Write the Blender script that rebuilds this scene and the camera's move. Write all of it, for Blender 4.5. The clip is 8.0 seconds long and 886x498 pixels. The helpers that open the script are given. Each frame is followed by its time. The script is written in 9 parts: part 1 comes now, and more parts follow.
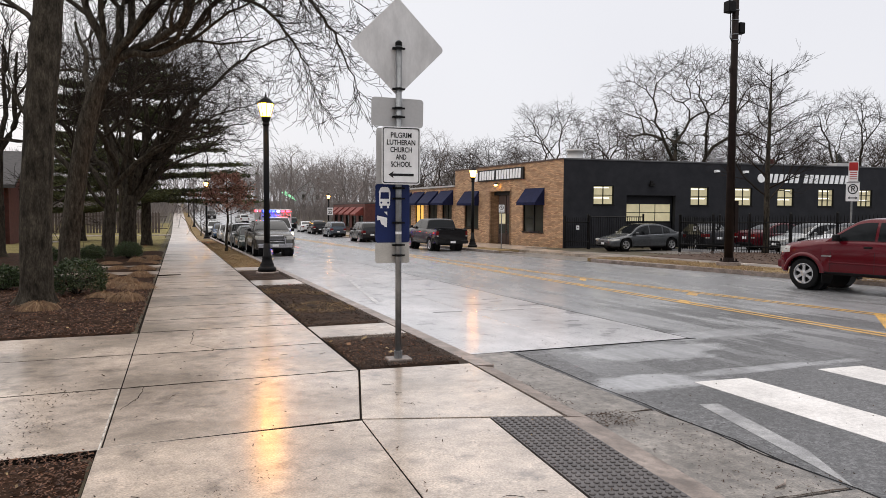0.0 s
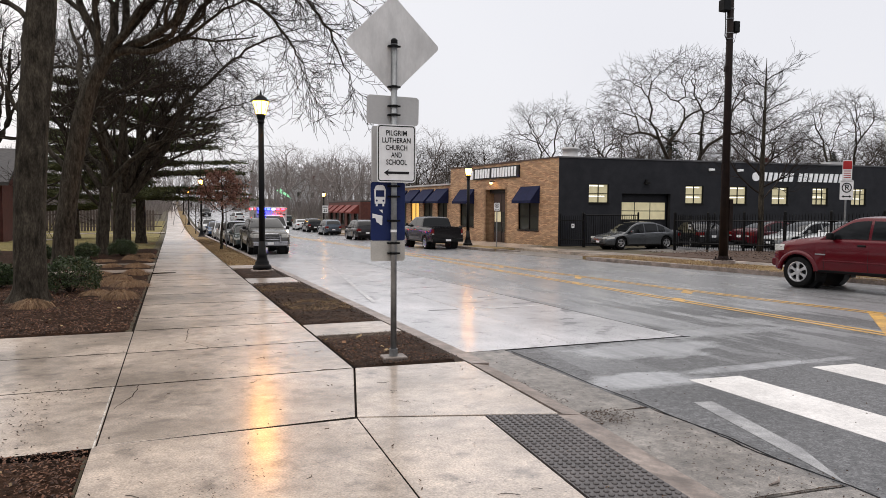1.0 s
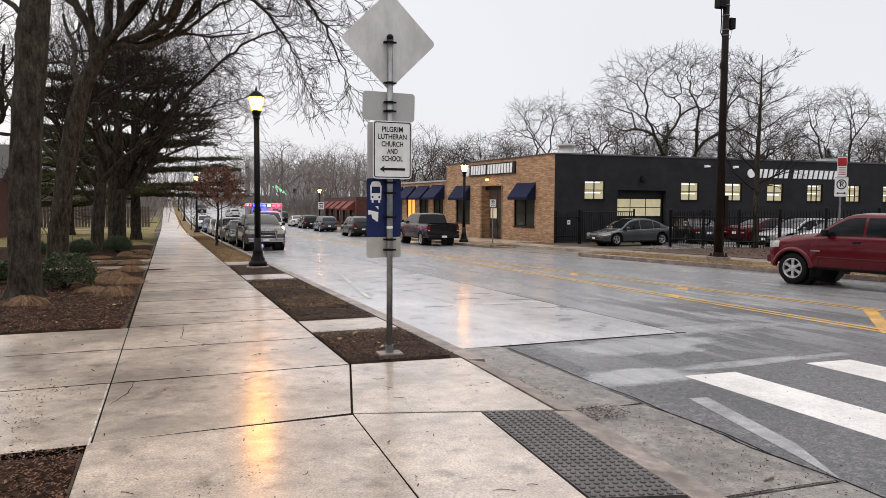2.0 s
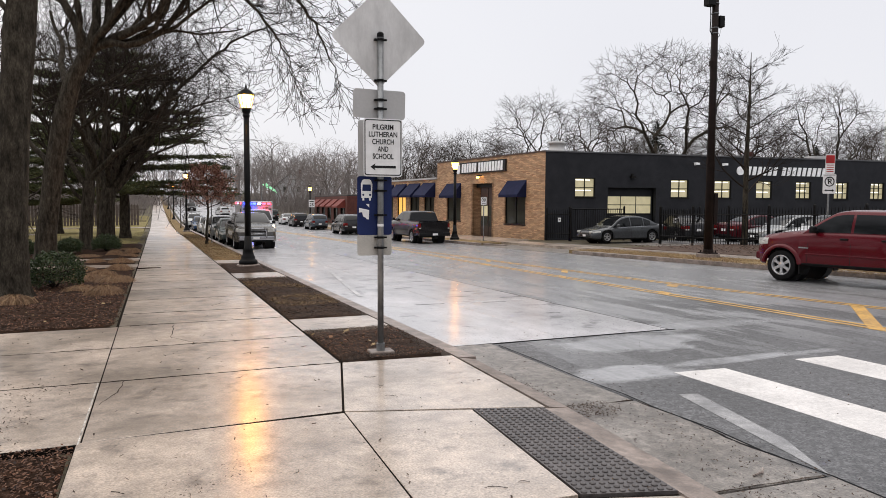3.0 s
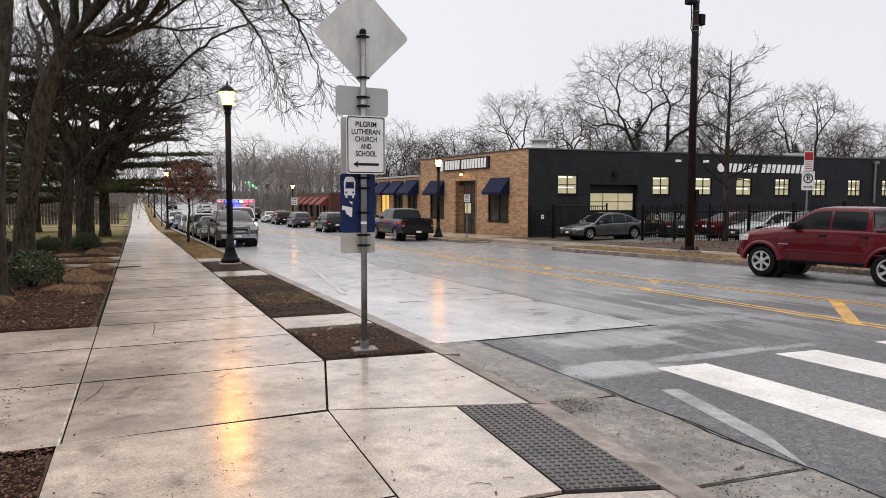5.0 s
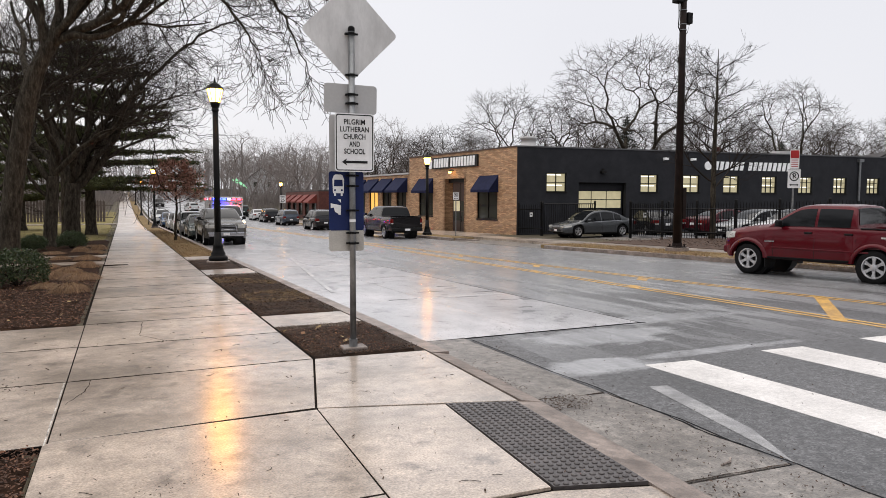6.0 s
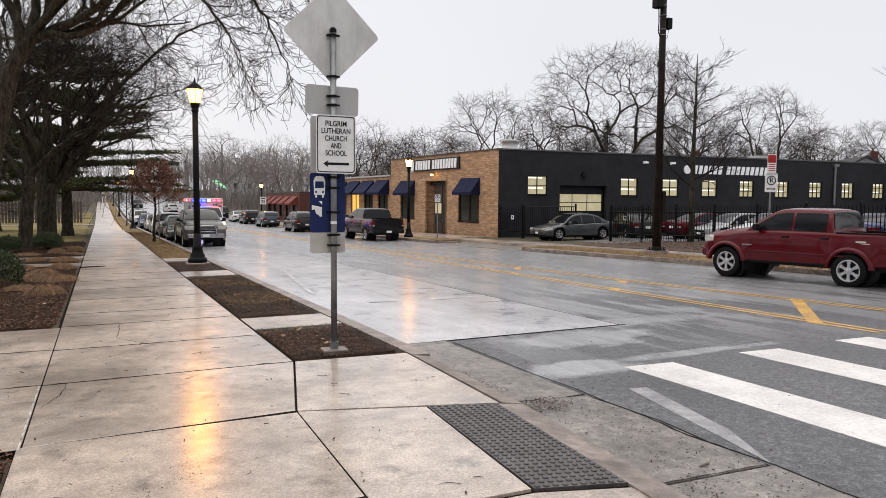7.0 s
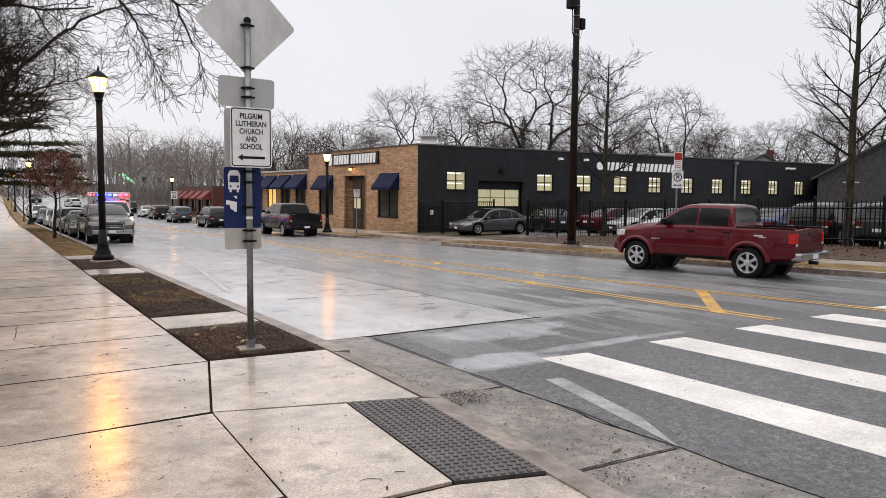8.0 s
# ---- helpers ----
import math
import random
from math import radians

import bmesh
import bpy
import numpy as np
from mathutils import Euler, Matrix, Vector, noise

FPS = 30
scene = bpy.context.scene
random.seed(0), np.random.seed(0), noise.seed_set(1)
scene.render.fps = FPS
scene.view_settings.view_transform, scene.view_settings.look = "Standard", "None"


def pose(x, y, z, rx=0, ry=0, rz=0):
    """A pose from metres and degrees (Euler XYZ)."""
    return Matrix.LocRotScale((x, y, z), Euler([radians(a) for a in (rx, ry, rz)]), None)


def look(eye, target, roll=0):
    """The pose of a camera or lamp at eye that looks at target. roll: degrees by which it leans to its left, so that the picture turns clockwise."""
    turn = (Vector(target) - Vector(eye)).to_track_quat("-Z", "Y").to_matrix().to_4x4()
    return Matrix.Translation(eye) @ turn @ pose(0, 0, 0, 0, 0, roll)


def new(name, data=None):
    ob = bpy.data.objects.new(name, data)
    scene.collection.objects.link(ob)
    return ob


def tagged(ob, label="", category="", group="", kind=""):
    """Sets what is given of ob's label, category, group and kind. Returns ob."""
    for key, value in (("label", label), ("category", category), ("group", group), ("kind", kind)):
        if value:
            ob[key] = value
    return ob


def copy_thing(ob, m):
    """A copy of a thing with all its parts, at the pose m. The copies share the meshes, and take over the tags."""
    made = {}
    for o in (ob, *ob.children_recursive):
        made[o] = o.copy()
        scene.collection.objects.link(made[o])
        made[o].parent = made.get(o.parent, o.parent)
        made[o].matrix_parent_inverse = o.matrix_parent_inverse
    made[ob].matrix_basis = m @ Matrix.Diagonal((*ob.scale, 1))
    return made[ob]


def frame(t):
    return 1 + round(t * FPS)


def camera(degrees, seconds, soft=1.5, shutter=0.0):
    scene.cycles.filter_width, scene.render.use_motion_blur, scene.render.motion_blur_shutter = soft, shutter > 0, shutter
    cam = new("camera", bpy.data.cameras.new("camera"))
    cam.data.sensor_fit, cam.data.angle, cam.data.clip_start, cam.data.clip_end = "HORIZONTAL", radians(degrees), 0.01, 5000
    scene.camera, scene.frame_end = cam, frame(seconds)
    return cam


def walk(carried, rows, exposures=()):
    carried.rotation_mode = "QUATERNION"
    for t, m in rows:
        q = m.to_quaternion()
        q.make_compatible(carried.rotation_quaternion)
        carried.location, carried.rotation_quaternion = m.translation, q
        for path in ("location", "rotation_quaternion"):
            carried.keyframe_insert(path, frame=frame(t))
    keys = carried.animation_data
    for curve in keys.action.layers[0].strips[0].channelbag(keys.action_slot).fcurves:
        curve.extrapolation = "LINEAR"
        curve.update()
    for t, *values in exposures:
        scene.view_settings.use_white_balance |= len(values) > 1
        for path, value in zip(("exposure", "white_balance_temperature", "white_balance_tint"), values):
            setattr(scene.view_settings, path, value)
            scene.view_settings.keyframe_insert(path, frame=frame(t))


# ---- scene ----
cam = camera(65.0, 8.0, soft=0.6)
# seconds, yaw, pitch, roll: the camera turns where it stands
PATH = [(0.0, -21.0, -3.2, -0.3), (0.5, -21.238, -3.277, -0.319), (1.0, -21.38, -3.356, -0.364), (1.5, -21.476, -3.493, -0.408),
        (3.0, -22.465, -3.827, -0.298), (3.5, -22.84, -3.76, -0.267), (4.0, -23.148, -3.734, -0.228), (5.5, -24.233, -4.194, -0.144),
        (6.0, -24.746, -4.218, -0.16), (6.5, -25.52, -4.086, -0.253), (7.0, -26.258, -4.02, -0.429), (7.5, -27.778, -4.136, -0.487),
        (7.7, -29.149, -4.26, -0.53), (7.8, -30.152, -4.315, -0.546), (8.0, -32.875, -4.365, -0.564)]
walk(cam, [(t, pose(0, 0, 1.65, 90 + p, r, yaw)) for t, yaw, p, r in PATH], [(0, 0.16), (8, 0.16)])

# ---- world and sun: an even grey overcast at dusk ----
world = bpy.data.worlds.new("world")
scene.world = world
world.use_nodes = True
wn = world.node_tree.nodes
wl = world.node_tree.links
wn.clear()
sky = wn.new("ShaderNodeTexSky")
sky.sky_type, sky.sun_disc = "NISHITA", False
sky.sun_elevation, sky.sun_rotation = radians(25), radians(-30)
sky.dust_density = 4.0
bg_sky = wn.new("ShaderNodeBackground")
bg_sky.inputs[1].default_value = 0.008
wl.new(sky.outputs[0], bg_sky.inputs[0])
cloud = wn.new("ShaderNodeTexNoise")
cloud.inputs["Scale"].default_value, cloud.inputs["Detail"].default_value = 1.3, 3
cramp = wn.new("ShaderNodeValToRGB")
cramp.color_ramp.elements[0].position, cramp.color_ramp.elements[1].position = 0.3, 0.75
cramp.color_ramp.elements[0].color = (0.80, 0.80, 0.855, 1)
cramp.color_ramp.elements[1].color = (0.88, 0.88, 0.92, 1)
wl.new(cloud.outputs[0], cramp.inputs[0])
bg_cloud = wn.new("ShaderNodeBackground")
bg_cloud.inputs[1].default_value = 0.865
wl.new(cramp.outputs[0], bg_cloud.inputs[0])
wadd = wn.new("ShaderNodeAddShader")
wl.new(bg_sky.outputs[0], wadd.inputs[0])
wl.new(bg_cloud.outputs[0], wadd.inputs[1])
wout = wn.new("ShaderNodeOutputWorld")
wl.new(wadd.outputs[0], wout.inputs[0])
sun_data = bpy.data.lights.new("sun", "SUN")
sun_data.energy, sun_data.angle, sun_data.color = 1.9, radians(90), (1.0, 0.93, 0.86)
sun = new("sun", sun_data)
sun.matrix_world = look((0, 0, 50), (3, -5, 20))


# ---- materials ----
def mat(name, c1, c2=None, scale=3.0, rough=(0.5, 0.7), bump=0.0, bump_scale=60.0, metal=0.0, coat=0.0, coat_rough=0.1, fine=0.25,
        emit=None, strength=0.0, stretch=(1, 1, 1), wet_scale=0.6, rnd=0.0, spec=0.3, mid=0.0, mid_scale=9.0, coat_ior=1.4):
    """Two colours mixed by coarse noise, darkened a little by fine grain; roughness varies, and a coat of water may lie on it in patches."""
    m = bpy.data.materials.new(name)
    m.use_nodes = True
    nt = m.node_tree
    n, l = nt.nodes, nt.links
    b = n["Principled BSDF"]
    c2 = c2 or tuple(0.75 * v for v in c1)
    mp = n.new("ShaderNodeMapping")
    mp.inputs["Scale"].default_value = stretch
    geo = n.new("ShaderNodeNewGeometry")
    l.new(geo.outputs["Position"], mp.inputs[0])
    big = n.new("ShaderNodeTexNoise")
    big.inputs["Scale"].default_value, big.inputs["Detail"].default_value = scale, 6
    l.new(mp.outputs[0], big.inputs["Vector"])
    ramp = n.new("ShaderNodeValToRGB")
    ramp.color_ramp.elements[0].position, ramp.color_ramp.elements[1].position = 0.32, 0.68
    ramp.color_ramp.elements[0].color, ramp.color_ramp.elements[1].color = (*c2, 1), (*c1, 1)
    l.new(big.outputs[0], ramp.inputs[0])
    small = n.new("ShaderNodeTexNoise")
    small.inputs["Scale"].default_value, small.inputs["Detail"].default_value = bump_scale, 4
    l.new(mp.outputs[0], small.inputs["Vector"])
    grain = n.new("ShaderNodeMix")
    grain.data_type, grain.blend_type = "RGBA", "OVERLAY"
    grain.inputs[0].default_value = fine
    l.new(ramp.outputs[0], grain.inputs[6])
    l.new(small.outputs[0], grain.inputs[7])
    col = grain.outputs[2]
    if mid:
        mn = n.new("ShaderNodeTexNoise")
        mn.inputs["Scale"].default_value, mn.inputs["Detail"].default_value, mn.inputs["Roughness"].default_value = mid_scale, 8, 0.7
        l.new(mp.outputs[0], mn.inputs["Vector"])
        mr2 = n.new("ShaderNodeMapRange")
        mr2.inputs[1].default_value, mr2.inputs[2].default_value = 0.35, 0.65
        mr2.inputs[3].default_value, mr2.inputs[4].default_value = 1 - mid, 1 + mid * 0.6
        l.new(mn.outputs[0], mr2.inputs[0])
        mm = n.new("ShaderNodeVectorMath")
        mm.operation = "SCALE"
        l.new(col, mm.inputs[0])
        l.new(mr2.outputs[0], mm.inputs["Scale"])
        col = mm.outputs[0]
    if rnd:
        info = n.new("ShaderNodeObjectInfo")
        mr = n.new("ShaderNodeMapRange")
        mr.inputs[3].default_value, mr.inputs[4].default_value = 1 - rnd, 1 + rnd
        l.new(info.outputs["Random"], mr.inputs[0])
        mul = n.new("ShaderNodeVectorMath")
        mul.operation = "SCALE"
        l.new(col, mul.inputs[0])
        l.new(mr.outputs[0], mul.inputs["Scale"])
        col = mul.outputs[0]
    l.new(col, b.inputs["Base Color"])
    rr = n.new("ShaderNodeMapRange")
    rr.inputs[1].default_value, rr.inputs[2].default_value = 0.3, 0.7
    rr.inputs[3].default_value, rr.inputs[4].default_value = rough
    l.new(small.outputs[0], rr.inputs[0])
    l.new(rr.outputs[0], b.inputs["Roughness"])
    b.inputs["Metallic"].default_value = metal
    b.inputs["Specular IOR Level"].default_value = spec
    if bump:
        bp = n.new("ShaderNodeBump")
        bp.inputs["Strength"].default_value, bp.inputs["Distance"].default_value = bump, 0.01
        l.new(small.outputs[0], bp.inputs["Height"])
        l.new(bp.outputs[0], b.inputs["Normal"])
    if coat:
        wet = n.new("ShaderNodeTexNoise")
        wet.inputs["Scale"].default_value, wet.inputs["Detail"].default_value = wet_scale, 5
        l.new(geo.outputs["Position"], wet.inputs["Vector"])
        wr = n.new("ShaderNodeMapRange")
        wr.inputs[1].default_value, wr.inputs[2].default_value = 0.38, 0.6
        wr.inputs[3].default_value, wr.inputs[4].default_value = coat * 0.65, coat
        l.new(wet.outputs[0], wr.inputs[0])
        l.new(wr.outputs[0], b.inputs["Coat Weight"])
        b.inputs["Coat Roughness"].default_value = coat_rough
        b.inputs["Coat IOR"].default_value = coat_ior
    if emit:
        b.inputs["Emission Color"].default_value, b.inputs["Emission Strength"].default_value = (*emit, 1), strength
    return m


def glass(name, tint=(0.010, 0.012, 0.013), rough=0.05):
    m = mat(name, tint, tint, 2, (rough, rough * 1.6), fine=0.0, spec=0.3)
    m.node_tree.nodes["Principled BSDF"].inputs["IOR"].default_value = 1.5
    return m


def brick_mat(name):
    m = mat(name, (0.36, 0.24, 0.135), (0.29, 0.185, 0.10), 1.2, (0.6, 0.8), 0.0)
    n, l = m.node_tree.nodes, m.node_tree.links
    b = n["Principled BSDF"]
    co = n.new("ShaderNodeTexCoord")
    sep = n.new("ShaderNodeSeparateXYZ")
    comb = n.new("ShaderNodeCombineXYZ")
    add = n.new("ShaderNodeMath")
    l.new(co.outputs["Object"], sep.inputs[0])
    l.new(sep.outputs[0], add.inputs[0])
    l.new(sep.outputs[1], add.inputs[1])
    l.new(add.outputs[0], comb.inputs[0])
    l.new(sep.outputs[2], comb.inputs[1])
    br = n.new("ShaderNodeTexBrick")
    br.inputs["Scale"].default_value = 1.0
    br.inputs["Brick Width"].default_value, br.inputs["Row Height"].default_value = 0.34, 0.075
    br.inputs["Mortar Size"].default_value, br.inputs["Bias"].default_value = 0.009, -0.1
    br.inputs["Color1"].default_value = (0.70, 0.45, 0.26, 1)
    br.inputs["Color2"].default_value = (0.32, 0.17, 0.095, 1)
    br.inputs["Mortar"].default_value = (0.20, 0.15, 0.105, 1)
    l.new(comb.outputs[0], br.inputs["Vector"])
    old = b.inputs["Base Color"].links[0].from_socket
    mx = n.new("ShaderNodeMix")
    mx.data_type = "RGBA"
    mx.inputs[0].default_value = 0.85
    l.new(old, mx.inputs[6])
    l.new(br.outputs["Color"], mx.inputs[7])
    l.new(mx.outputs[2], b.inputs["Base Color"])
    bp = n.new("ShaderNodeBump")
    bp.invert = True
    bp.inputs["Distance"].default_value, bp.inputs["Strength"].default_value = 0.01, 0.7
    l.new(br.outputs["Fac"], bp.inputs["Height"])
    l.new(bp.outputs[0], b.inputs["Normal"])
    return m



def spots(m, scale, lo, hi, keep):
    """Dark worn spots: multiplies the base colour by keep where a noise rises over lo."""
    n, l = m.node_tree.nodes, m.node_tree.links
    b = n["Principled BSDF"]
    geo = n.new("ShaderNodeNewGeometry")
    ns = n.new("ShaderNodeTexNoise")
    ns.inputs["Scale"].default_value, ns.inputs["Detail"].default_value, ns.inputs["Roughness"].default_value = scale, 7, 0.62
    l.new(geo.outputs["Position"], ns.inputs["Vector"])
    mr = n.new("ShaderNodeMapRange")
    for i, v in enumerate((lo, hi, 1.0, keep)):
        mr.inputs[i + 1].default_value = v
    l.new(ns.outputs[0], mr.inputs[0])
    sc = n.new("ShaderNodeVectorMath")
    sc.operation = "SCALE"
    l.new(b.inputs["Base Color"].links[0].from_socket, sc.inputs[0])
    l.new(mr.outputs[0], sc.inputs["Scale"])
    l.new(sc.outputs[0], b.inputs["Base Color"])
    return m


def asphalt_mat(name, pools=()):
    """Coarse wet asphalt: stone grain, streaks of water film, and pools (x, y, rx, ry); the film's pale colour paints
    in sky reflection.
    """
    m = bpy.data.materials.new(name)
    m.use_nodes = True
    n, l = m.node_tree.nodes, m.node_tree.links
    b = n["Principled BSDF"]
    geo = n.new("ShaderNodeNewGeometry")
    pos = geo.outputs["Position"]

    def noise(scale, detail, stretch=(1, 1, 1)):
        mp = n.new("ShaderNodeMapping")
        mp.inputs["Scale"].default_value = stretch
        l.new(pos, mp.inputs[0])
        t = n.new("ShaderNodeTexNoise")
        t.inputs["Scale"].default_value, t.inputs["Detail"].default_value, t.inputs["Roughness"].default_value = scale, detail, 0.62
        l.new(mp.outputs[0], t.inputs["Vector"])
        return t.outputs[0]

    def remap(v, a, bb, c, d):
        r = n.new("ShaderNodeMapRange")
        for i, x in enumerate((a, bb, c, d)):
            r.inputs[i + 1].default_value = x
        l.new(v, r.inputs[0])
        return r.outputs[0]

    def calc(op, a, c):
        q = n.new("ShaderNodeMath")
        q.operation = op
        for i, v in enumerate((a, c)):
            if isinstance(v, (int, float)):
                q.inputs[i].default_value = v
            else:
                l.new(v, q.inputs[i])
        return q.outputs[0]

    # stones of the surface
    vo = n.new("ShaderNodeTexVoronoi")
    vo.inputs["Scale"].default_value = 72
    l.new(pos, vo.inputs["Vector"])
    sep = n.new("ShaderNodeSeparateColor")
    l.new(vo.outputs["Color"], sep.inputs[0])
    stone = sep.outputs[0]
    patch = noise(0.55, 6, (1, 0.5, 1))
    clump = noise(14, 6)
    # water film: streaks along the lanes, the pools, and painted sky sheen growing with distance
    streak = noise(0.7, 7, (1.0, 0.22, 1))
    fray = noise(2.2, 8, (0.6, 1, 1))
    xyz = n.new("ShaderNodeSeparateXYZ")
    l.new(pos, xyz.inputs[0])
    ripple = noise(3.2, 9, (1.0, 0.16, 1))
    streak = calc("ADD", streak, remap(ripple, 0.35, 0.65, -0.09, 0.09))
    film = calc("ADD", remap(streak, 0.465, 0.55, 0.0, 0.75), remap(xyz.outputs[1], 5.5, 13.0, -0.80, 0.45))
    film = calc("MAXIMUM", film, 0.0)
    for cx, cy, rx, ry in pools:
        mp = n.new("ShaderNodeMapping")
        mp.inputs["Location"].default_value = (-cx / rx, -cy / ry, 0)
        mp.inputs["Scale"].default_value = (1 / rx, 1 / ry, 0)
        l.new(pos, mp.inputs[0])
        ln = n.new("ShaderNodeVectorMath")
        ln.operation = "LENGTH"
        l.new(mp.outputs[0], ln.inputs[0])
        d = calc("ADD", ln.outputs["Value"], remap(fray, 0.3, 0.7, -0.55, 0.55))
        film = calc("MAXIMUM", film, remap(d, 1.15, 0.65, 0.0, 0.9))
    dry = calc("SUBTRACT", 1.0, film)
    # colour
    ramp = n.new("ShaderNodeValToRGB")
    ramp.color_ramp.elements[0].position, ramp.color_ramp.elements[1].position = 0.05, 0.95
    ramp.color_ramp.elements[0].color, ramp.color_ramp.elements[1].color = (0.012, 0.0125, 0.014, 1), (0.125, 0.125, 0.128, 1)
    l.new(stone, ramp.inputs[0])
    sc = n.new("ShaderNodeVectorMath")
    sc.operation = "SCALE"
    l.new(ramp.outputs[0], sc.inputs[0])
    l.new(calc("MULTIPLY", remap(patch, 0.35, 0.65, 0.65, 1.2), remap(clump, 0.38, 0.62, 0.45, 1.5)), sc.inputs["Scale"])
    mx = n.new("ShaderNodeMix")
    mx.data_type = "RGBA"
    l.new(film, mx.inputs[0])
    l.new(sc.outputs[0], mx.inputs[6])
    # the sky's reflection in the film, put into the base colour as pale grey
    sky_sheen = n.new("ShaderNodeVectorMath")
    sky_sheen.operation = "SCALE"
    sky_sheen.inputs[0].default_value = (0.29, 0.293, 0.302)
    l.new(calc("MULTIPLY", remap(ripple, 0.38, 0.62, 0.72, 1.18), remap(clump, 0.35, 0.65, 0.88, 1.12)), sky_sheen.inputs["Scale"])
    l.new(sky_sheen.outputs[0], mx.inputs[7])
    l.new(mx.outputs[2], b.inputs["Base Color"])
    b.inputs["Roughness"].default_value = 0.55
    bp = n.new("ShaderNodeBump")
    bp.inputs["Distance"].default_value = 0.006
    l.new(calc("MULTIPLY", dry, 0.8), bp.inputs["Strength"])
    l.new(stone, bp.inputs["Height"])
    l.new(bp.outputs[0], b.inputs["Normal"])
    bc = n.new("ShaderNodeBump")
    bc.inputs["Distance"].default_value = 0.006
    l.new(calc("MULTIPLY", dry, 0.5), bc.inputs["Strength"])
    l.new(stone, bc.inputs["Height"])
    l.new(bc.outputs[0], b.inputs["Coat Normal"])
    l.new(remap(film, 0.0, 1.0, 0.35, 1.0), b.inputs["Coat Weight"])
    l.new(remap(film, 0.0, 1.0, 0.34, 0.22), b.inputs["Coat Roughness"])
    b.inputs["Coat IOR"].default_value = 1.85
    return m


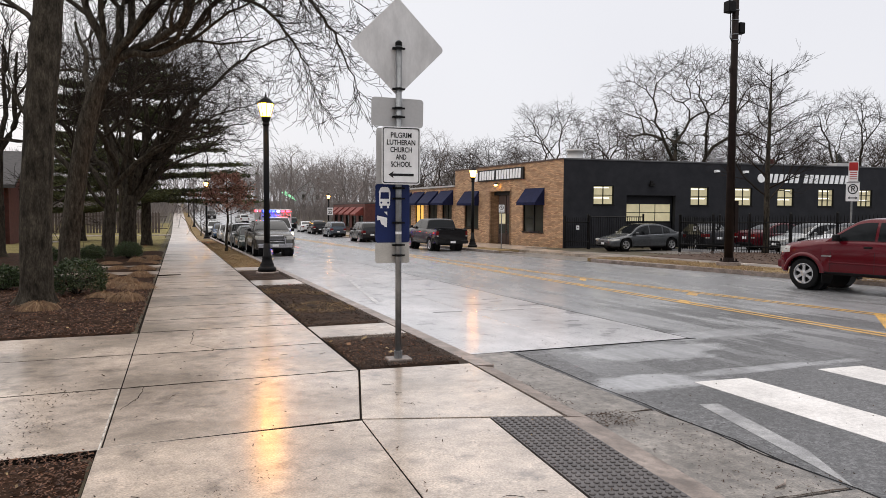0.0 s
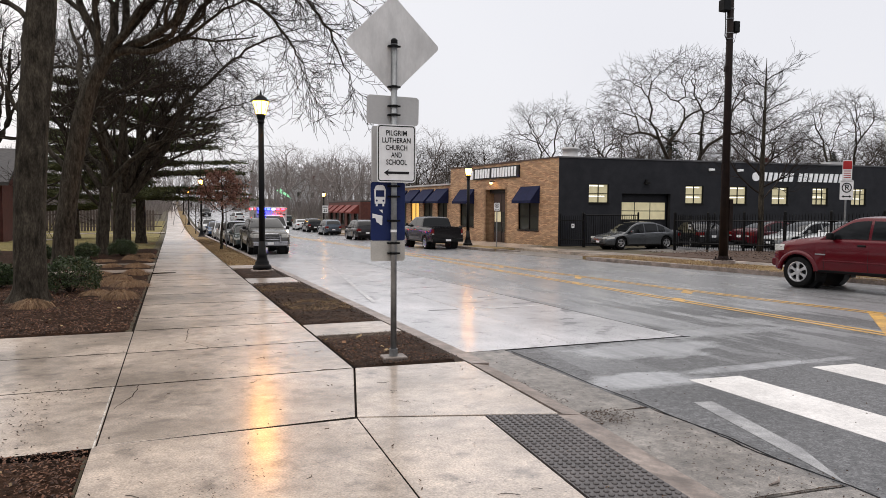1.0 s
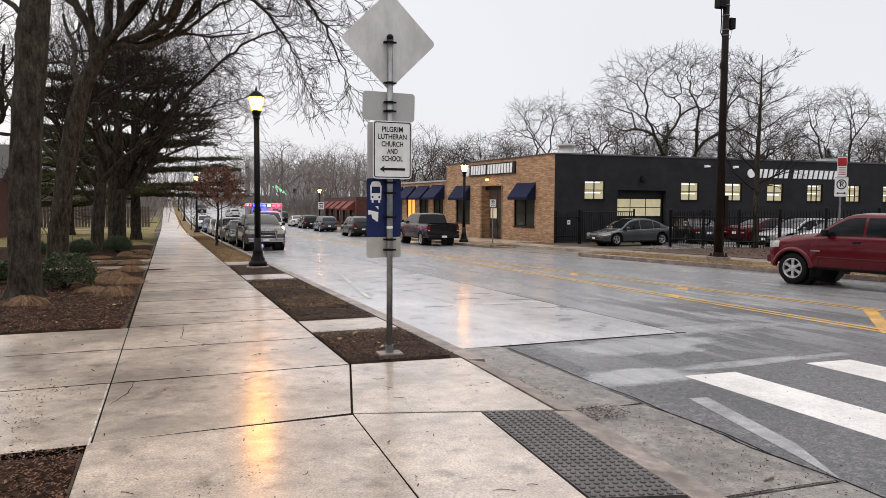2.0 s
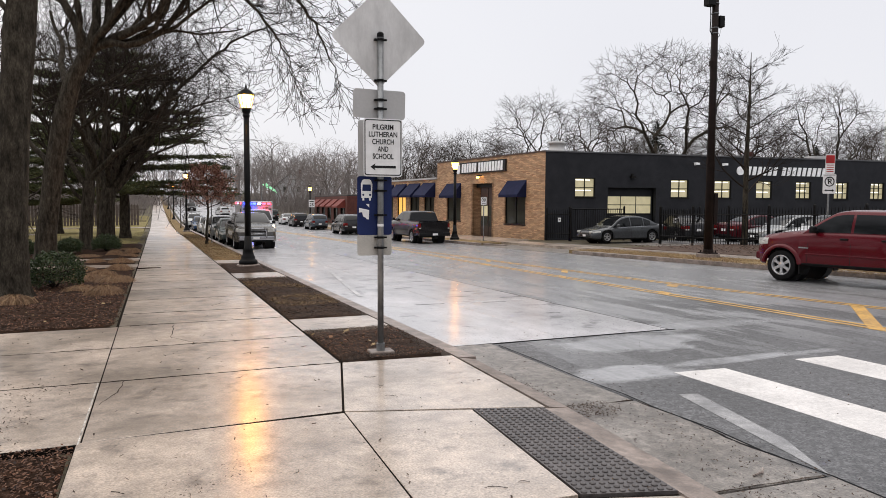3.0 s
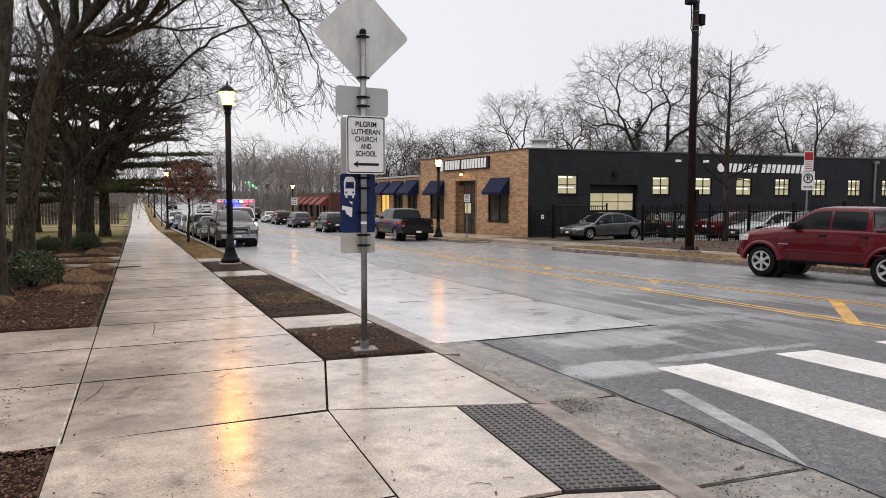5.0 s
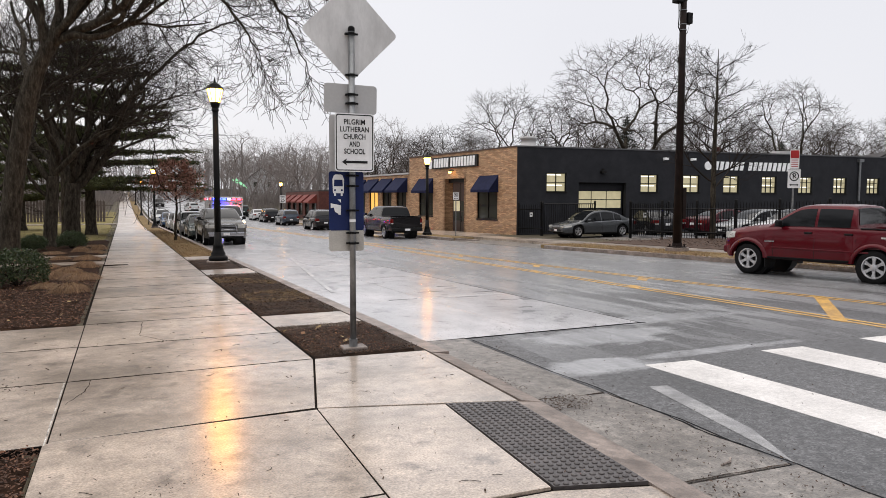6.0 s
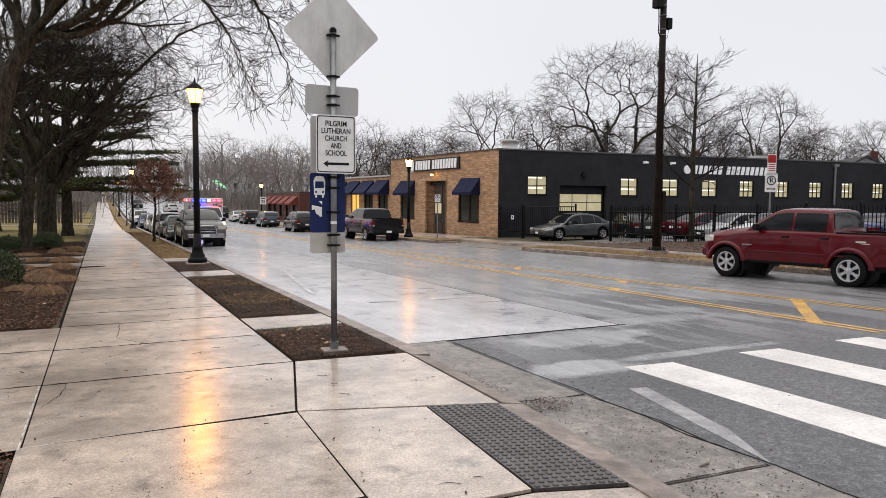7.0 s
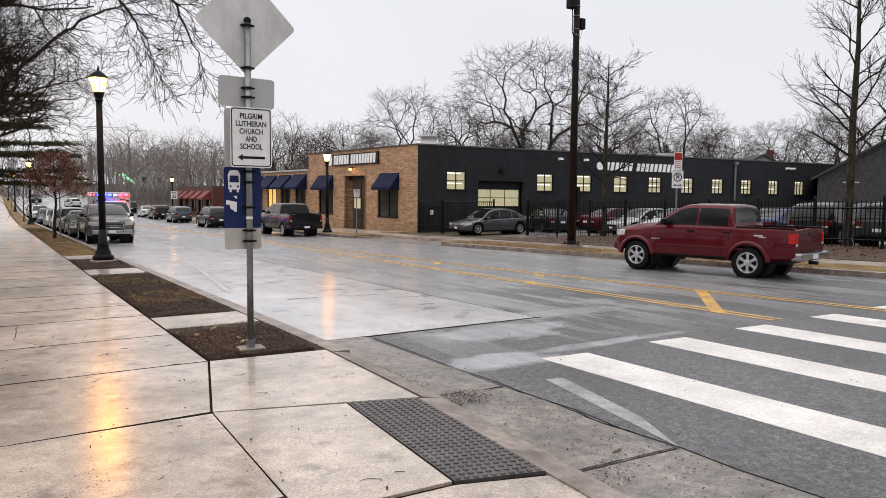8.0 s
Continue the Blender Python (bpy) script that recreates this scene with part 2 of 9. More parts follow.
M = {
    "concrete": spots(spots(mat("wet_concrete_walk", (0.57, 0.47, 0.385), (0.30, 0.243, 0.192), 0.75, (0.3, 0.5), 0.4, 70, coat=1.0, coat_rough=0.22, fine=0.9, rnd=0.08, mid=0.32, mid_scale=4.0, coat_ior=1.95), 3.1, 0.56, 0.66, 0.6), 26, 0.645, 0.70, 0.35),
    "curb": mat("worn_curb_concrete", (0.34, 0.28, 0.245), (0.17, 0.138, 0.118), 2.5, (0.35, 0.6), 0.4, 60, coat=0.35, coat_rough=0.25, fine=0.6, mid=0.35),
    "gutter": spots(mat("stained_gutter_concrete", (0.28, 0.255, 0.228), (0.145, 0.13, 0.115), 1.3, (0.35, 0.6), 0.8, 60, coat=0.5, coat_rough=0.25, fine=1.0, mid=0.45), 2.5, 0.58, 0.7, 0.4),
    "pad": spots(mat("wet_bus_pad_concrete", (0.60, 0.585, 0.60), (0.43, 0.425, 0.435), 0.7, (0.25, 0.4), 0.12, 60, coat=1.0, coat_rough=0.19, fine=0.5, rnd=0.06, mid=0.25, mid_scale=2.2, stretch=(1, 0.5, 1), coat_ior=1.75), 1.5, 0.57, 0.63, 0.45),
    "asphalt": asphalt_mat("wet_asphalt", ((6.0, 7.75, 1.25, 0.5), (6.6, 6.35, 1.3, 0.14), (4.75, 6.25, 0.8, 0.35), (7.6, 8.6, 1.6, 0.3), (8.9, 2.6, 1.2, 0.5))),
    # mist before the far stems is put into their light base colour
    "hazewood": mat("haze_paled_stems", (0.27, 0.238, 0.222), (0.19, 0.168, 0.157), 0.3, (0.8, 0.95), spec=0.1),
    "joint": mat("dirt_in_joints", (0.016, 0.013, 0.011), None, 5, (0.9, 1.0), spec=0.02),
    "seal": mat("tar_seal", (0.013, 0.013, 0.014), None, 5, (0.7, 0.9), spec=0.1),
    "mulch": mat("wet_bark_mulch", (0.05, 0.027, 0.017), (0.016, 0.010, 0.007), 6, (0.6, 0.9), 1.0, 45, fine=0.9, mid=0.5, spec=0.03),
    "soil": mat("bare_wet_soil", (0.058, 0.034, 0.022), (0.018, 0.011, 0.008), 2.5, (0.5, 0.8), 1.0, 40, fine=0.9, mid=0.5, spec=0.05),
    "turf": mat("winter_lawn", (0.25, 0.215, 0.085), (0.15, 0.12, 0.055), 0.6, (0.8, 0.95), 1.0, 60, fine=0.8, mid=0.4, spec=0.1),
    "verge": mat("dead_straw_turf", (0.27, 0.195, 0.095), (0.13, 0.085, 0.042), 1.2, (0.8, 0.95), 1.0, 70, fine=0.8, mid=0.4, spec=0.1),
    "ground": mat("far_ground", (0.10, 0.085, 0.05), (0.06, 0.05, 0.035), 0.2, (0.8, 0.95), 0.3, 20),
    "white_paint": mat("worn_white_road_paint", (0.80, 0.775, 0.75), (0.60, 0.58, 0.56), 2.0, (0.35, 0.55), 0.3, 90, coat=0.4, coat_rough=0.3, fine=0.8, mid=0.18, mid_scale=22),
    "faded_line": mat("worn_thin_white_paint", (0.66, 0.65, 0.65), (0.42, 0.42, 0.43), 3, (0.3, 0.5), 0.2, 90, fine=0.9, coat=0.9, coat_rough=0.2, mid=0.35, mid_scale=8, coat_ior=1.7),
    "faded_paint": mat("faded_white_paint", (0.36, 0.36, 0.36), (0.22, 0.22, 0.225), 3, (0.4, 0.6), 0.3, 90, fine=0.8, coat=0.6, coat_rough=0.27, mid=0.3),
    "yellow_paint": mat("yellow_road_paint", (0.72, 0.42, 0.09), (0.46, 0.27, 0.085), 2.5, (0.35, 0.55), 0.3, 90, coat=0.5, coat_rough=0.27, fine=0.6, mid=0.35, mid_scale=12),
    "tactile": mat("dark_cast_tactile_plate", (0.10, 0.088, 0.086), (0.060, 0.053, 0.052), 3, (0.4, 0.6), 0.2, 100, coat=0.5, coat_rough=0.25, mid=0.3),
    "brick": brick_mat("tan_brick"),
    "darkwall": mat("charcoal_painted_block", (0.032, 0.033, 0.038), (0.025, 0.026, 0.030), 0.8, (0.6, 0.8), 0.3, 30, spec=0.15, mid=0.15, mid_scale=2),
    "coping": mat("metal_coping", (0.10, 0.065, 0.05), None, 2, (0.4, 0.6)),
    "roofing": mat("roof_membrane", (0.12, 0.12, 0.125), None, 1, (0.6, 0.8)),
    "navy": mat("navy_awning_canvas", (0.012, 0.017, 0.055), (0.009, 0.012, 0.040), 3, (0.7, 0.85), 0.2, 200, spec=0.15),
    "frame": mat("dark_bronze_frame", (0.012, 0.011, 0.010), None, 3, (0.4, 0.55), spec=0.2),
    "lit": mat("lit_workshop_interior", (0.5, 0.45, 0.33), None, 2, (0.5, 0.6), emit=(1.0, 0.88, 0.50), strength=0.28),
    "tube": mat("fluorescent_tube", (0.8, 0.8, 0.8), None, 2, (0.5, 0.6), emit=(1.0, 0.98, 0.88), strength=1.7),
    "warmroom": mat("lit_shop_front", (0.5, 0.3, 0.1), None, 2, (0.5, 0.6), emit=(1.0, 0.55, 0.12), strength=0.9),
    "wood": mat("brown_door", (0.065, 0.04, 0.03), None, 4, (0.4, 0.6), 0.2, 60),
    "black": mat("black_iron_paint", (0.006, 0.006, 0.0065), (0.004, 0.004, 0.004), 6, (0.4, 0.6), 0.1, 80, spec=0.15),
    "pole": mat("brown_pole_paint", (0.020, 0.012, 0.010), (0.011, 0.007, 0.006), 3, (0.45, 0.65), 0.1, 60, spec=0.15),
    "galv": mat("galvanised_steel", (0.30, 0.31, 0.315), (0.19, 0.195, 0.20), 9, (0.35, 0.5), 0.1, 70, metal=0.7),
    "alu": mat("bare_aluminium_sign_back", (0.56, 0.55, 0.54), (0.49, 0.485, 0.48), 2.0, (0.42, 0.55), 0.0, 40, metal=0.25, fine=0.1),
    "alu_light": mat("weathered_pale_sign_back", (0.74, 0.735, 0.73), (0.62, 0.615, 0.61), 3.0, (0.4, 0.55), 0.05, 40, metal=0.0, fine=0.15, stretch=(1, 1, 0.4), mid=0.12, mid_scale=6),
    "sign_white": mat("white_sign_face", (0.86, 0.86, 0.86), (0.76, 0.76, 0.76), 8, (0.35, 0.5), fine=0.2),
    "sign_black": mat("black_lettering", (0.012, 0.012, 0.013), None, 3, (0.4, 0.5)),
    "sign_blue": mat("blue_sign_face", (0.010, 0.022, 0.10), (0.008, 0.017, 0.08), 5, (0.35, 0.5)),
    "sign_red": mat("red_sign_face", (0.45, 0.03, 0.03), None, 5, (0.4, 0.5)),
    "lightblue": mat("light_blue_mark", (0.05, 0.30, 0.62), None, 5, (0.4, 0.5)),
    "letter": mat("white_channel_letters", (0.75, 0.75, 0.76), None, 5, (0.4, 0.5), emit=(1, 1, 1), strength=0.2),
    "lantern": mat("glowing_lantern_glass", (0.9, 0.7, 0.3), None, 3, (0.3, 0.4), emit=(1.0, 0.38, 0.016), strength=115.0),
    "lantern_far": mat("glowing_far_lantern", (0.9, 0.7, 0.4), None, 3, (0.3, 0.4), emit=(1.0, 0.40, 0.06), strength=26.0),
    "grey_panel": mat("pale_grey_panel", (0.52, 0.50, 0.46), None, 4, (0.45, 0.6)),
    "bulb": mat("amber_wall_lamp", (0.9, 0.6, 0.2), None, 3, (0.3, 0.4), emit=(1.0, 0.5, 0.08), strength=14.0),
    "bark": mat("furrowed_bark", (0.078, 0.066, 0.050), (0.024, 0.020, 0.015), 9, (0.8, 0.95), 1.0, 60, fine=0.9, stretch=(1, 1, 0.3), spec=0.1, mid=0.45, mid_scale=26),
    "twig": mat("bare_twigs", (0.036, 0.027, 0.022), (0.018, 0.014, 0.011), 2, (0.8, 0.95), spec=0.1),
    "farbark": mat("grey_brown_twigs", (0.075, 0.060, 0.050), (0.042, 0.034, 0.029), 0.4, (0.8, 0.95), spec=0.1),
    "needle": mat("dark_pine_needles", (0.115, 0.120, 0.050), (0.038, 0.048, 0.024), 1.2, (0.6, 0.8), spec=0.15),
    "spruce": mat("spruce_needles", (0.03, 0.038, 0.025), (0.015, 0.02, 0.014), 1, (0.7, 0.9)),
    "boxwood": mat("evergreen_shrub_leaves", (0.058, 0.075, 0.026), (0.020, 0.030, 0.011), 6, (0.4, 0.6)),
    "straw": mat("cut_dead_grass", (0.27, 0.165, 0.08), (0.12, 0.065, 0.035), 6, (0.7, 0.9)),
    "oakleaf": mat("russet_dead_leaves", (0.18, 0.065, 0.035), (0.09, 0.035, 0.022), 3, (0.6, 0.8)),
    "litter": mat("brown_leaf_litter", (0.105, 0.062, 0.041), (0.038, 0.024, 0.018), 6, (0.7, 0.9), 1.0, 60, fine=0.6),
    "redbrick": mat("dark_red_brick", (0.13, 0.045, 0.035), (0.085, 0.032, 0.027), 3, (0.6, 0.8), 0.3, 30),
    "shingle": mat("grey_shingles", (0.075, 0.07, 0.07), (0.045, 0.042, 0.042), 4, (0.7, 0.9), 0.3, 20),
    "siding": mat("white_siding", (0.55, 0.55, 0.55), None, 3, (0.5, 0.7)),
    "redawning": mat("dull_red_awning", (0.20, 0.045, 0.035), None, 3, (0.6, 0.8)),
    "fencewood": mat("weathered_board_fence", (0.12, 0.095, 0.083), (0.07, 0.055, 0.048), 3, (0.7, 0.9), rnd=0.15),
    "rubber": mat("tyre_rubber", (0.009, 0.009, 0.0095), None, 20, (0.65, 0.85), 0.1, 80, spec=0.15),
    "rim": mat("alloy_rim", (0.56, 0.56, 0.57), (0.42, 0.42, 0.43), 9, (0.25, 0.4), metal=0.8),
    "chrome": mat("chrome", (0.45, 0.45, 0.465), (0.36, 0.36, 0.375), 5, (0.12, 0.25), metal=1.0),
    "plastic": mat("black_plastic_trim", (0.008, 0.008, 0.0085), None, 9, (0.45, 0.6), 0.1, 120, spec=0.2),
    "carglass": glass("car_glass", (0.008, 0.009, 0.010)),
    "winglass": glass("dark_window_glass", (0.055, 0.058, 0.048)),
    "red_lamp": mat("red_lamp_lens", (0.16, 0.006, 0.006), None, 8, (0.15, 0.25)),
    "red_glow": mat("red_lit_lens", (0.28, 0.008, 0.008), None, 8, (0.15, 0.25), emit=(1, 0.04, 0.03), strength=0.12),
    "head": mat("headlamp_lens", (0.55, 0.55, 0.52), None, 8, (0.08, 0.15)),
    "head_lit": mat("lit_headlamp", (0.9, 0.85, 0.7), None, 8, (0.1, 0.2), emit=(1.0, 0.66, 0.28), strength=6.0),
    "blue_flash": mat("blue_strobe", (0.1, 0.2, 0.9), None, 8, (0.1, 0.2), emit=(0.003, 0.005, 1.0), strength=120.0),
    "red_flash": mat("red_strobe", (0.9, 0.05, 0.05), None, 8, (0.1, 0.2), emit=(1.0, 0.004, 0.008), strength=80.0),
    "white_flash": mat("white_strobe", (0.9, 0.9, 0.9), None, 8, (0.1, 0.2), emit=(0.55, 0.45, 1.0), strength=6.0),
    "amber": mat("amber_lens", (0.6, 0.22, 0.03), None, 8, (0.2, 0.3), emit=(1, 0.4, 0.05), strength=0.4),
}
PAINT = {}


def paint(name, c, metal=0.2, rough=(0.22, 0.3)):
    if name not in PAINT:
        PAINT[name] = mat("car_paint_" + name, c, tuple(v * 0.85 for v in c), 1.5, rough, metal=metal, coat=0.55, coat_rough=0.05, coat_ior=1.45, fine=0.05, spec=0.15)
    return PAINT[name]


# ---- mesh helpers ----
def link(name, bm, material, parent=None, label="", smooth=False):
    me = bpy.data.meshes.new(name)
    bm.normal_update()
    if smooth:
        for f in bm.faces:
            f.smooth = True
    bm.to_mesh(me)
    bm.free()
    for mm in (material if isinstance(material, (list, tuple)) else [material]):
        me.materials.append(mm)
    ob = new(name, me)
    if parent:
        ob.parent = parent
    if label:
        tagged(ob, label)
    return ob


def part(name, bm, material, parent, label="", smooth=False):
    return link(name, bm, material, parent, label, smooth)


def empty(name, m, label, category, group="", kind=""):
    ob = new(name)
    ob.matrix_world = m
    return tagged(ob, label, category, group, kind)


def box(bm, x0, x1, y0, y1, z0, z1, m=None, bevel=0.0, mi=0):
    vs = [bm.verts.new((x, y, z)) for z in (z0, z1) for y in (y0, y1) for x in (x0, x1)]
    fs = [bm.faces.new([vs[i] for i in q]) for q in ((0, 2, 3, 1), (4, 5, 7, 6), (0, 1, 5, 4), (2, 6, 7, 3), (0, 4, 6, 2), (1, 3, 7, 5))]
    for f in fs:
        f.material_index = mi
    if bevel:
        es = list({e for f in fs for e in f.edges})
        r = bmesh.ops.bevel(bm, geom=es, offset=bevel, segments=2, affect="EDGES", profile=0.5)
        vs = list({v for f in r["faces"] for v in f.verts} | {v for v in vs if v.is_valid})
    if m is not None:
        bmesh.ops.transform(bm, matrix=m, verts=[v for v in vs if v.is_valid])
    return bm


def boxm(*a, **k):
    return box(bmesh.new(), *a, **k)


def lathe(bm, prof, n=16, m=None, caps=True):
    """Rings of (radius, z) round the z axis."""
    rings = [[bm.verts.new((r * math.cos(2 * math.pi * i / n), r * math.sin(2 * math.pi * i / n), z)) for i in range(n)] for r, z in prof]
    for a, b in zip(rings, rings[1:]):
        for i in range(n):
            bm.faces.new((a[i], a[(i + 1) % n], b[(i + 1) % n], b[i]))
    if caps:
        bm.faces.new(rings[0][::-1])
        bm.faces.new(rings[-1])
    if m is not None:
        bmesh.ops.transform(bm, matrix=m, verts=[v for r in rings for v in r])
    return bm


def lathem(prof, n=16, m=None, caps=True):
    return lathe(bmesh.new(), prof, n, m, caps)


def prism(bm, pts, a, b, axis="x", m=None):
    """An outline extruded along an axis from a to b. pts are the other two coordinates."""
    def at(p, h):
        return {"x": (h, p[0], p[1]), "y": (p[0], h, p[1]), "z": (p[0], p[1], h)}[axis]
    va = [bm.verts.new(at(p, a)) for p in pts]
    vb = [bm.verts.new(at(p, b)) for p in pts]
    n = len(pts)
    bm.faces.new(va)
    bm.faces.new(vb[::-1])
    for i in range(n):
        bm.faces.new((va[i], vb[i], vb[(i + 1) % n], va[(i + 1) % n]))
    bmesh.ops.recalc_face_normals(bm, faces=bm.faces[:])
    if m is not None:
        bmesh.ops.transform(bm, matrix=m, verts=va + vb)
    return bm


def prismm(*a, **k):
    return prism(bmesh.new(), *a, **k)


def tube(bm, pts, radii, n=6):
    rings = []
    for i, p in enumerate(pts):
        p = Vector(p)
        d = (Vector(pts[min(i + 1, len(pts) - 1)]) - Vector(pts[max(i - 1, 0)])).normalized()
        s = d.cross(Vector((0.31, 0.17, 0.93)) if abs(d.z) < 0.9 else Vector((1, 0, 0))).normalized()
        t = d.cross(s)
        rings.append([bm.verts.new(p + (s * math.cos(2 * math.pi * k / n) + t * math.sin(2 * math.pi * k / n)) * radii[i]) for k in range(n)])
    for a, b in zip(rings, rings[1:]):
        for k in range(n):
            bm.faces.new((a[k], a[(k + 1) % n], b[(k + 1) % n], b[k]))
    bm.faces.new(rings[0][::-1])
    bm.faces.new(rings[-1])
    return bm


def text_mesh(name, body, size, material, parent, m, depth=0.004, width=None):
    cu = bpy.data.curves.new(name, "FONT")
    cu.body, cu.size, cu.extrude, cu.align_x, cu.align_y = body, size, depth / 2, "CENTER", "CENTER"
    cu.offset = size * 0.016
    ob = bpy.data.objects.new(name, cu)
    scene.collection.objects.link(ob)
    bpy.context.view_layer.update()
    me = bpy.data.meshes.new_from_object(ob.evaluated_get(bpy.context.evaluated_depsgraph_get()))
    bpy.data.objects.remove(ob)
    if width:
        xs = [v.co.x for v in me.vertices]
        k = width / (max(xs) - min(xs))
        for v in me.vertices:
            v.co.x *= k
    me.transform(m)
    me.materials.clear()
    me.materials.append(material)
    t = new(name, me)
    t.parent = parent
    return t


# ---- lie of the land: the street falls gently, then climbs far away ----
def gz(y):
    if y < 70:
        return -0.017 * y
    if y < 150:
        u = y - 70
        return -1.19 - 0.017 * u + 0.00028 * u * u
    return -0.758 + 0.0278 * (y - 150)


def ysteps(y0, y1, step=5.0):
    n = max(1, math.ceil((y1 - y0) / step))
    return [y0 + (y1 - y0) * i / n for i in range(n + 1)]


def strip_bm(xa, xb, y0, y1, top, thick, bm=None, step=5.0):
    """A slab that follows the land. xa, xb: numbers or functions of y; top: offset over the land at its two sides."""
    bm = bm or bmesh.new()
    fa = xa if callable(xa) else (lambda y: xa)
    fb = xb if callable(xb) else (lambda y: xb)
    ta, tb = top if isinstance(top, tuple) else (top, top)
    prev = None
    for y in ysteps(y0, y1, step):
        z = gz(y)
        r = [bm.verts.new(c) for c in ((fa(y), y, z + ta), (fb(y), y, z + tb), (fb(y), y, z + tb - thick), (fa(y), y, z + ta - thick))]
        if prev:
            for i in range(4):
                bm.faces.new((prev[i], prev[(i + 1) % 4], r[(i + 1) % 4], r[i]))
        else:
            bm.faces.new(r)
        prev = r
    bm.faces.new(prev[::-1])
    bmesh.ops.recalc_face_normals(bm, faces=bm.faces[:])
    return bm


def quad_slab(pts, top, thick):
    """A slab over a plan outline, following the land at its corners."""
    bm = bmesh.new()
    tops = top if isinstance(top, (list, tuple)) else [top] * len(pts)
    up = [bm.verts.new((x, y, gz(y) + t)) for (x, y), t in zip(pts, tops)]
    lo = [bm.verts.new((x, y, gz(y) + t - thick)) for (x, y), t in zip(pts, tops)]
    bm.faces.new(up)
    bm.faces.new(lo[::-1])
    for i in range(len(pts)):
        j = (i + 1) % len(pts)
        bm.faces.new((up[i], lo[i], lo[j], up[j]))
    bmesh.ops.recalc_face_normals(bm, faces=bm.faces[:])
    return bm


def bevel_top(bm, off=0.008):
    es = [e for e in bm.edges if all(f.normal.z > 0.9 for f in e.link_faces[:1]) or any(f.normal.z > 0.9 for f in e.link_faces)]
    bm.normal_update()
    es = [e for e in bm.edges if len(e.link_faces) == 2 and sum(f.normal.z > 0.9 for f in e.link_faces) == 1 and any(abs(f.normal.z) < 0.5 for f in e.link_faces)]
    bmesh.ops.bevel(bm, geom=es, offset=off, segments=1, affect="EDGES", profile=0.5)
    return bm


def structure(ob, label, category):
    return tagged(ob, label, category, kind="structure")


# ---- ground, road, walks ----
def xr(y):
    """The far kerb's face."""
    if y < 30:
        return 18.9 - 0.085 * y
    return 16.35 if y < 62 else 16.35 + 0.05 * (y - 62)


def xk(y):
    """The near kerb's inner edge, which swings in at the crossing."""
    if y > 7.4:
        return 3.17
    return 3.17 - 0.048 * (7.4 - y) if y > 5.1 else 3.06 - 0.098 * (5.1 - max(y, 0.0))


bm = bmesh.new()
gx = [-1500, -400, -120, -40, -12, -0.6, 2.9, 4.2, 14.5, 22, 30, 60, 140, 400, 1500]
gy = [-400, -60] + [5.0 * i for i in range(-6, 50)] + [300, 400, 600, 1500]
rows_v = []
for y in gy:
    zz = gz(min(y, 400)) + max(0, y - 400) * 0.004
    rows_v.append([bm.verts.new((x, y, zz - (0.34 if 2.5 < x < 16 else 0.06))) for x in gx])
for a, b in zip(rows_v, rows_v[1:]):
    for i in range(len(gx) - 1):
        bm.faces.new((a[i], a[i + 1], b[i + 1], b[i]))
structure(link("ground", bm, M["ground"]), "dull brown winter ground reaching to the horizon", "ground")

# unseen dark belt behind the viewer, added to close the street and darken reflections
bm = bmesh.new()
rng = random.Random(9)
low, high = [], []
for i in range(61):
    x = -90 + 3 * i
    low.append([bm.verts.new((x, -58 - d, -1.0)) for d in (0.0, 3.0)])
    hh = 9 + rng.uniform(-2.0, 2.5)
    high.append([bm.verts.new((x, -58 - d, hh)) for d in (0.0, 3.0)])
for i in range(60):
    bm.faces.new((low[i][0], low[i + 1][0], high[i + 1][0], high[i][0]))
    bm.faces.new((low[i][1], high[i][1], high[i + 1][1], low[i + 1][1]))
    bm.faces.new((high[i][0], high[i + 1][0], high[i + 1][1], high[i][1]))
bmesh.ops.recalc_face_normals(bm, faces=bm.faces[:])
structure(link("backdrop", bm, M["farbark"]), "unseen brown belt closing the street behind the viewer, added to darken reflections", "backdrop")

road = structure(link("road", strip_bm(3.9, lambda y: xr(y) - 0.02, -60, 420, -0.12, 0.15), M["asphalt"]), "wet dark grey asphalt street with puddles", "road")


def on_road(name, pts, material, label="", lift=0.004, thick=0.006):
    return part(name, quad_slab(pts, -0.12 + lift, thick), material, road, label)


# crossing bars
for x0 in (5.29, 7.12, 8.97, 10.9, 12.8, 14.7):
    on_road("crosswalk_bar", [(x0, 6.05), (x0 + 0.68, 6.0), (x0 + 0.62, 2.2), (x0 - 0.06, 2.2)], M["white_paint"], "worn white painted crossing bar")
on_road("faded_stripe", [(4.68, 5.28), (4.88, 5.24), (4.52, 3.9), (4.17, 3.22)], M["faded_paint"], "faded ghost of an old white stripe")
# yellow lines of the turn lane


def line_on_road(xs, w, material, name):
    bm = bmesh.new()
    for (x0, y0), (x1, y1) in zip(xs, xs[1:]):
        n = max(1, int((y1 - y0) / 5))
        for i in range(n):
            a, b = i / n, (i + 1) / n
            p = [(x0 + (x1 - x0) * s, y0 + (y1 - y0) * s) for s in (a, b)]
            vs = [bm.verts.new((px, py, gz(py) - 0.116)) for px, py in ((p[0][0], p[0][1]), (p[0][0] + w, p[0][1]), (p[1][0] + w, p[1][1]), (p[1][0], p[1][1]))]
            bm.faces.new(vs)
    r = bmesh.ops.extrude_face_region(bm, geom=bm.faces[:])
    bmesh.ops.translate(bm, verts=[v for v in r["geom"] if isinstance(v, bmesh.types.BMVert)], vec=(0, 0, 0.002))
    bmesh.ops.recalc_face_normals(bm, faces=bm.faces[:])
    return part(name, bm, material, road)


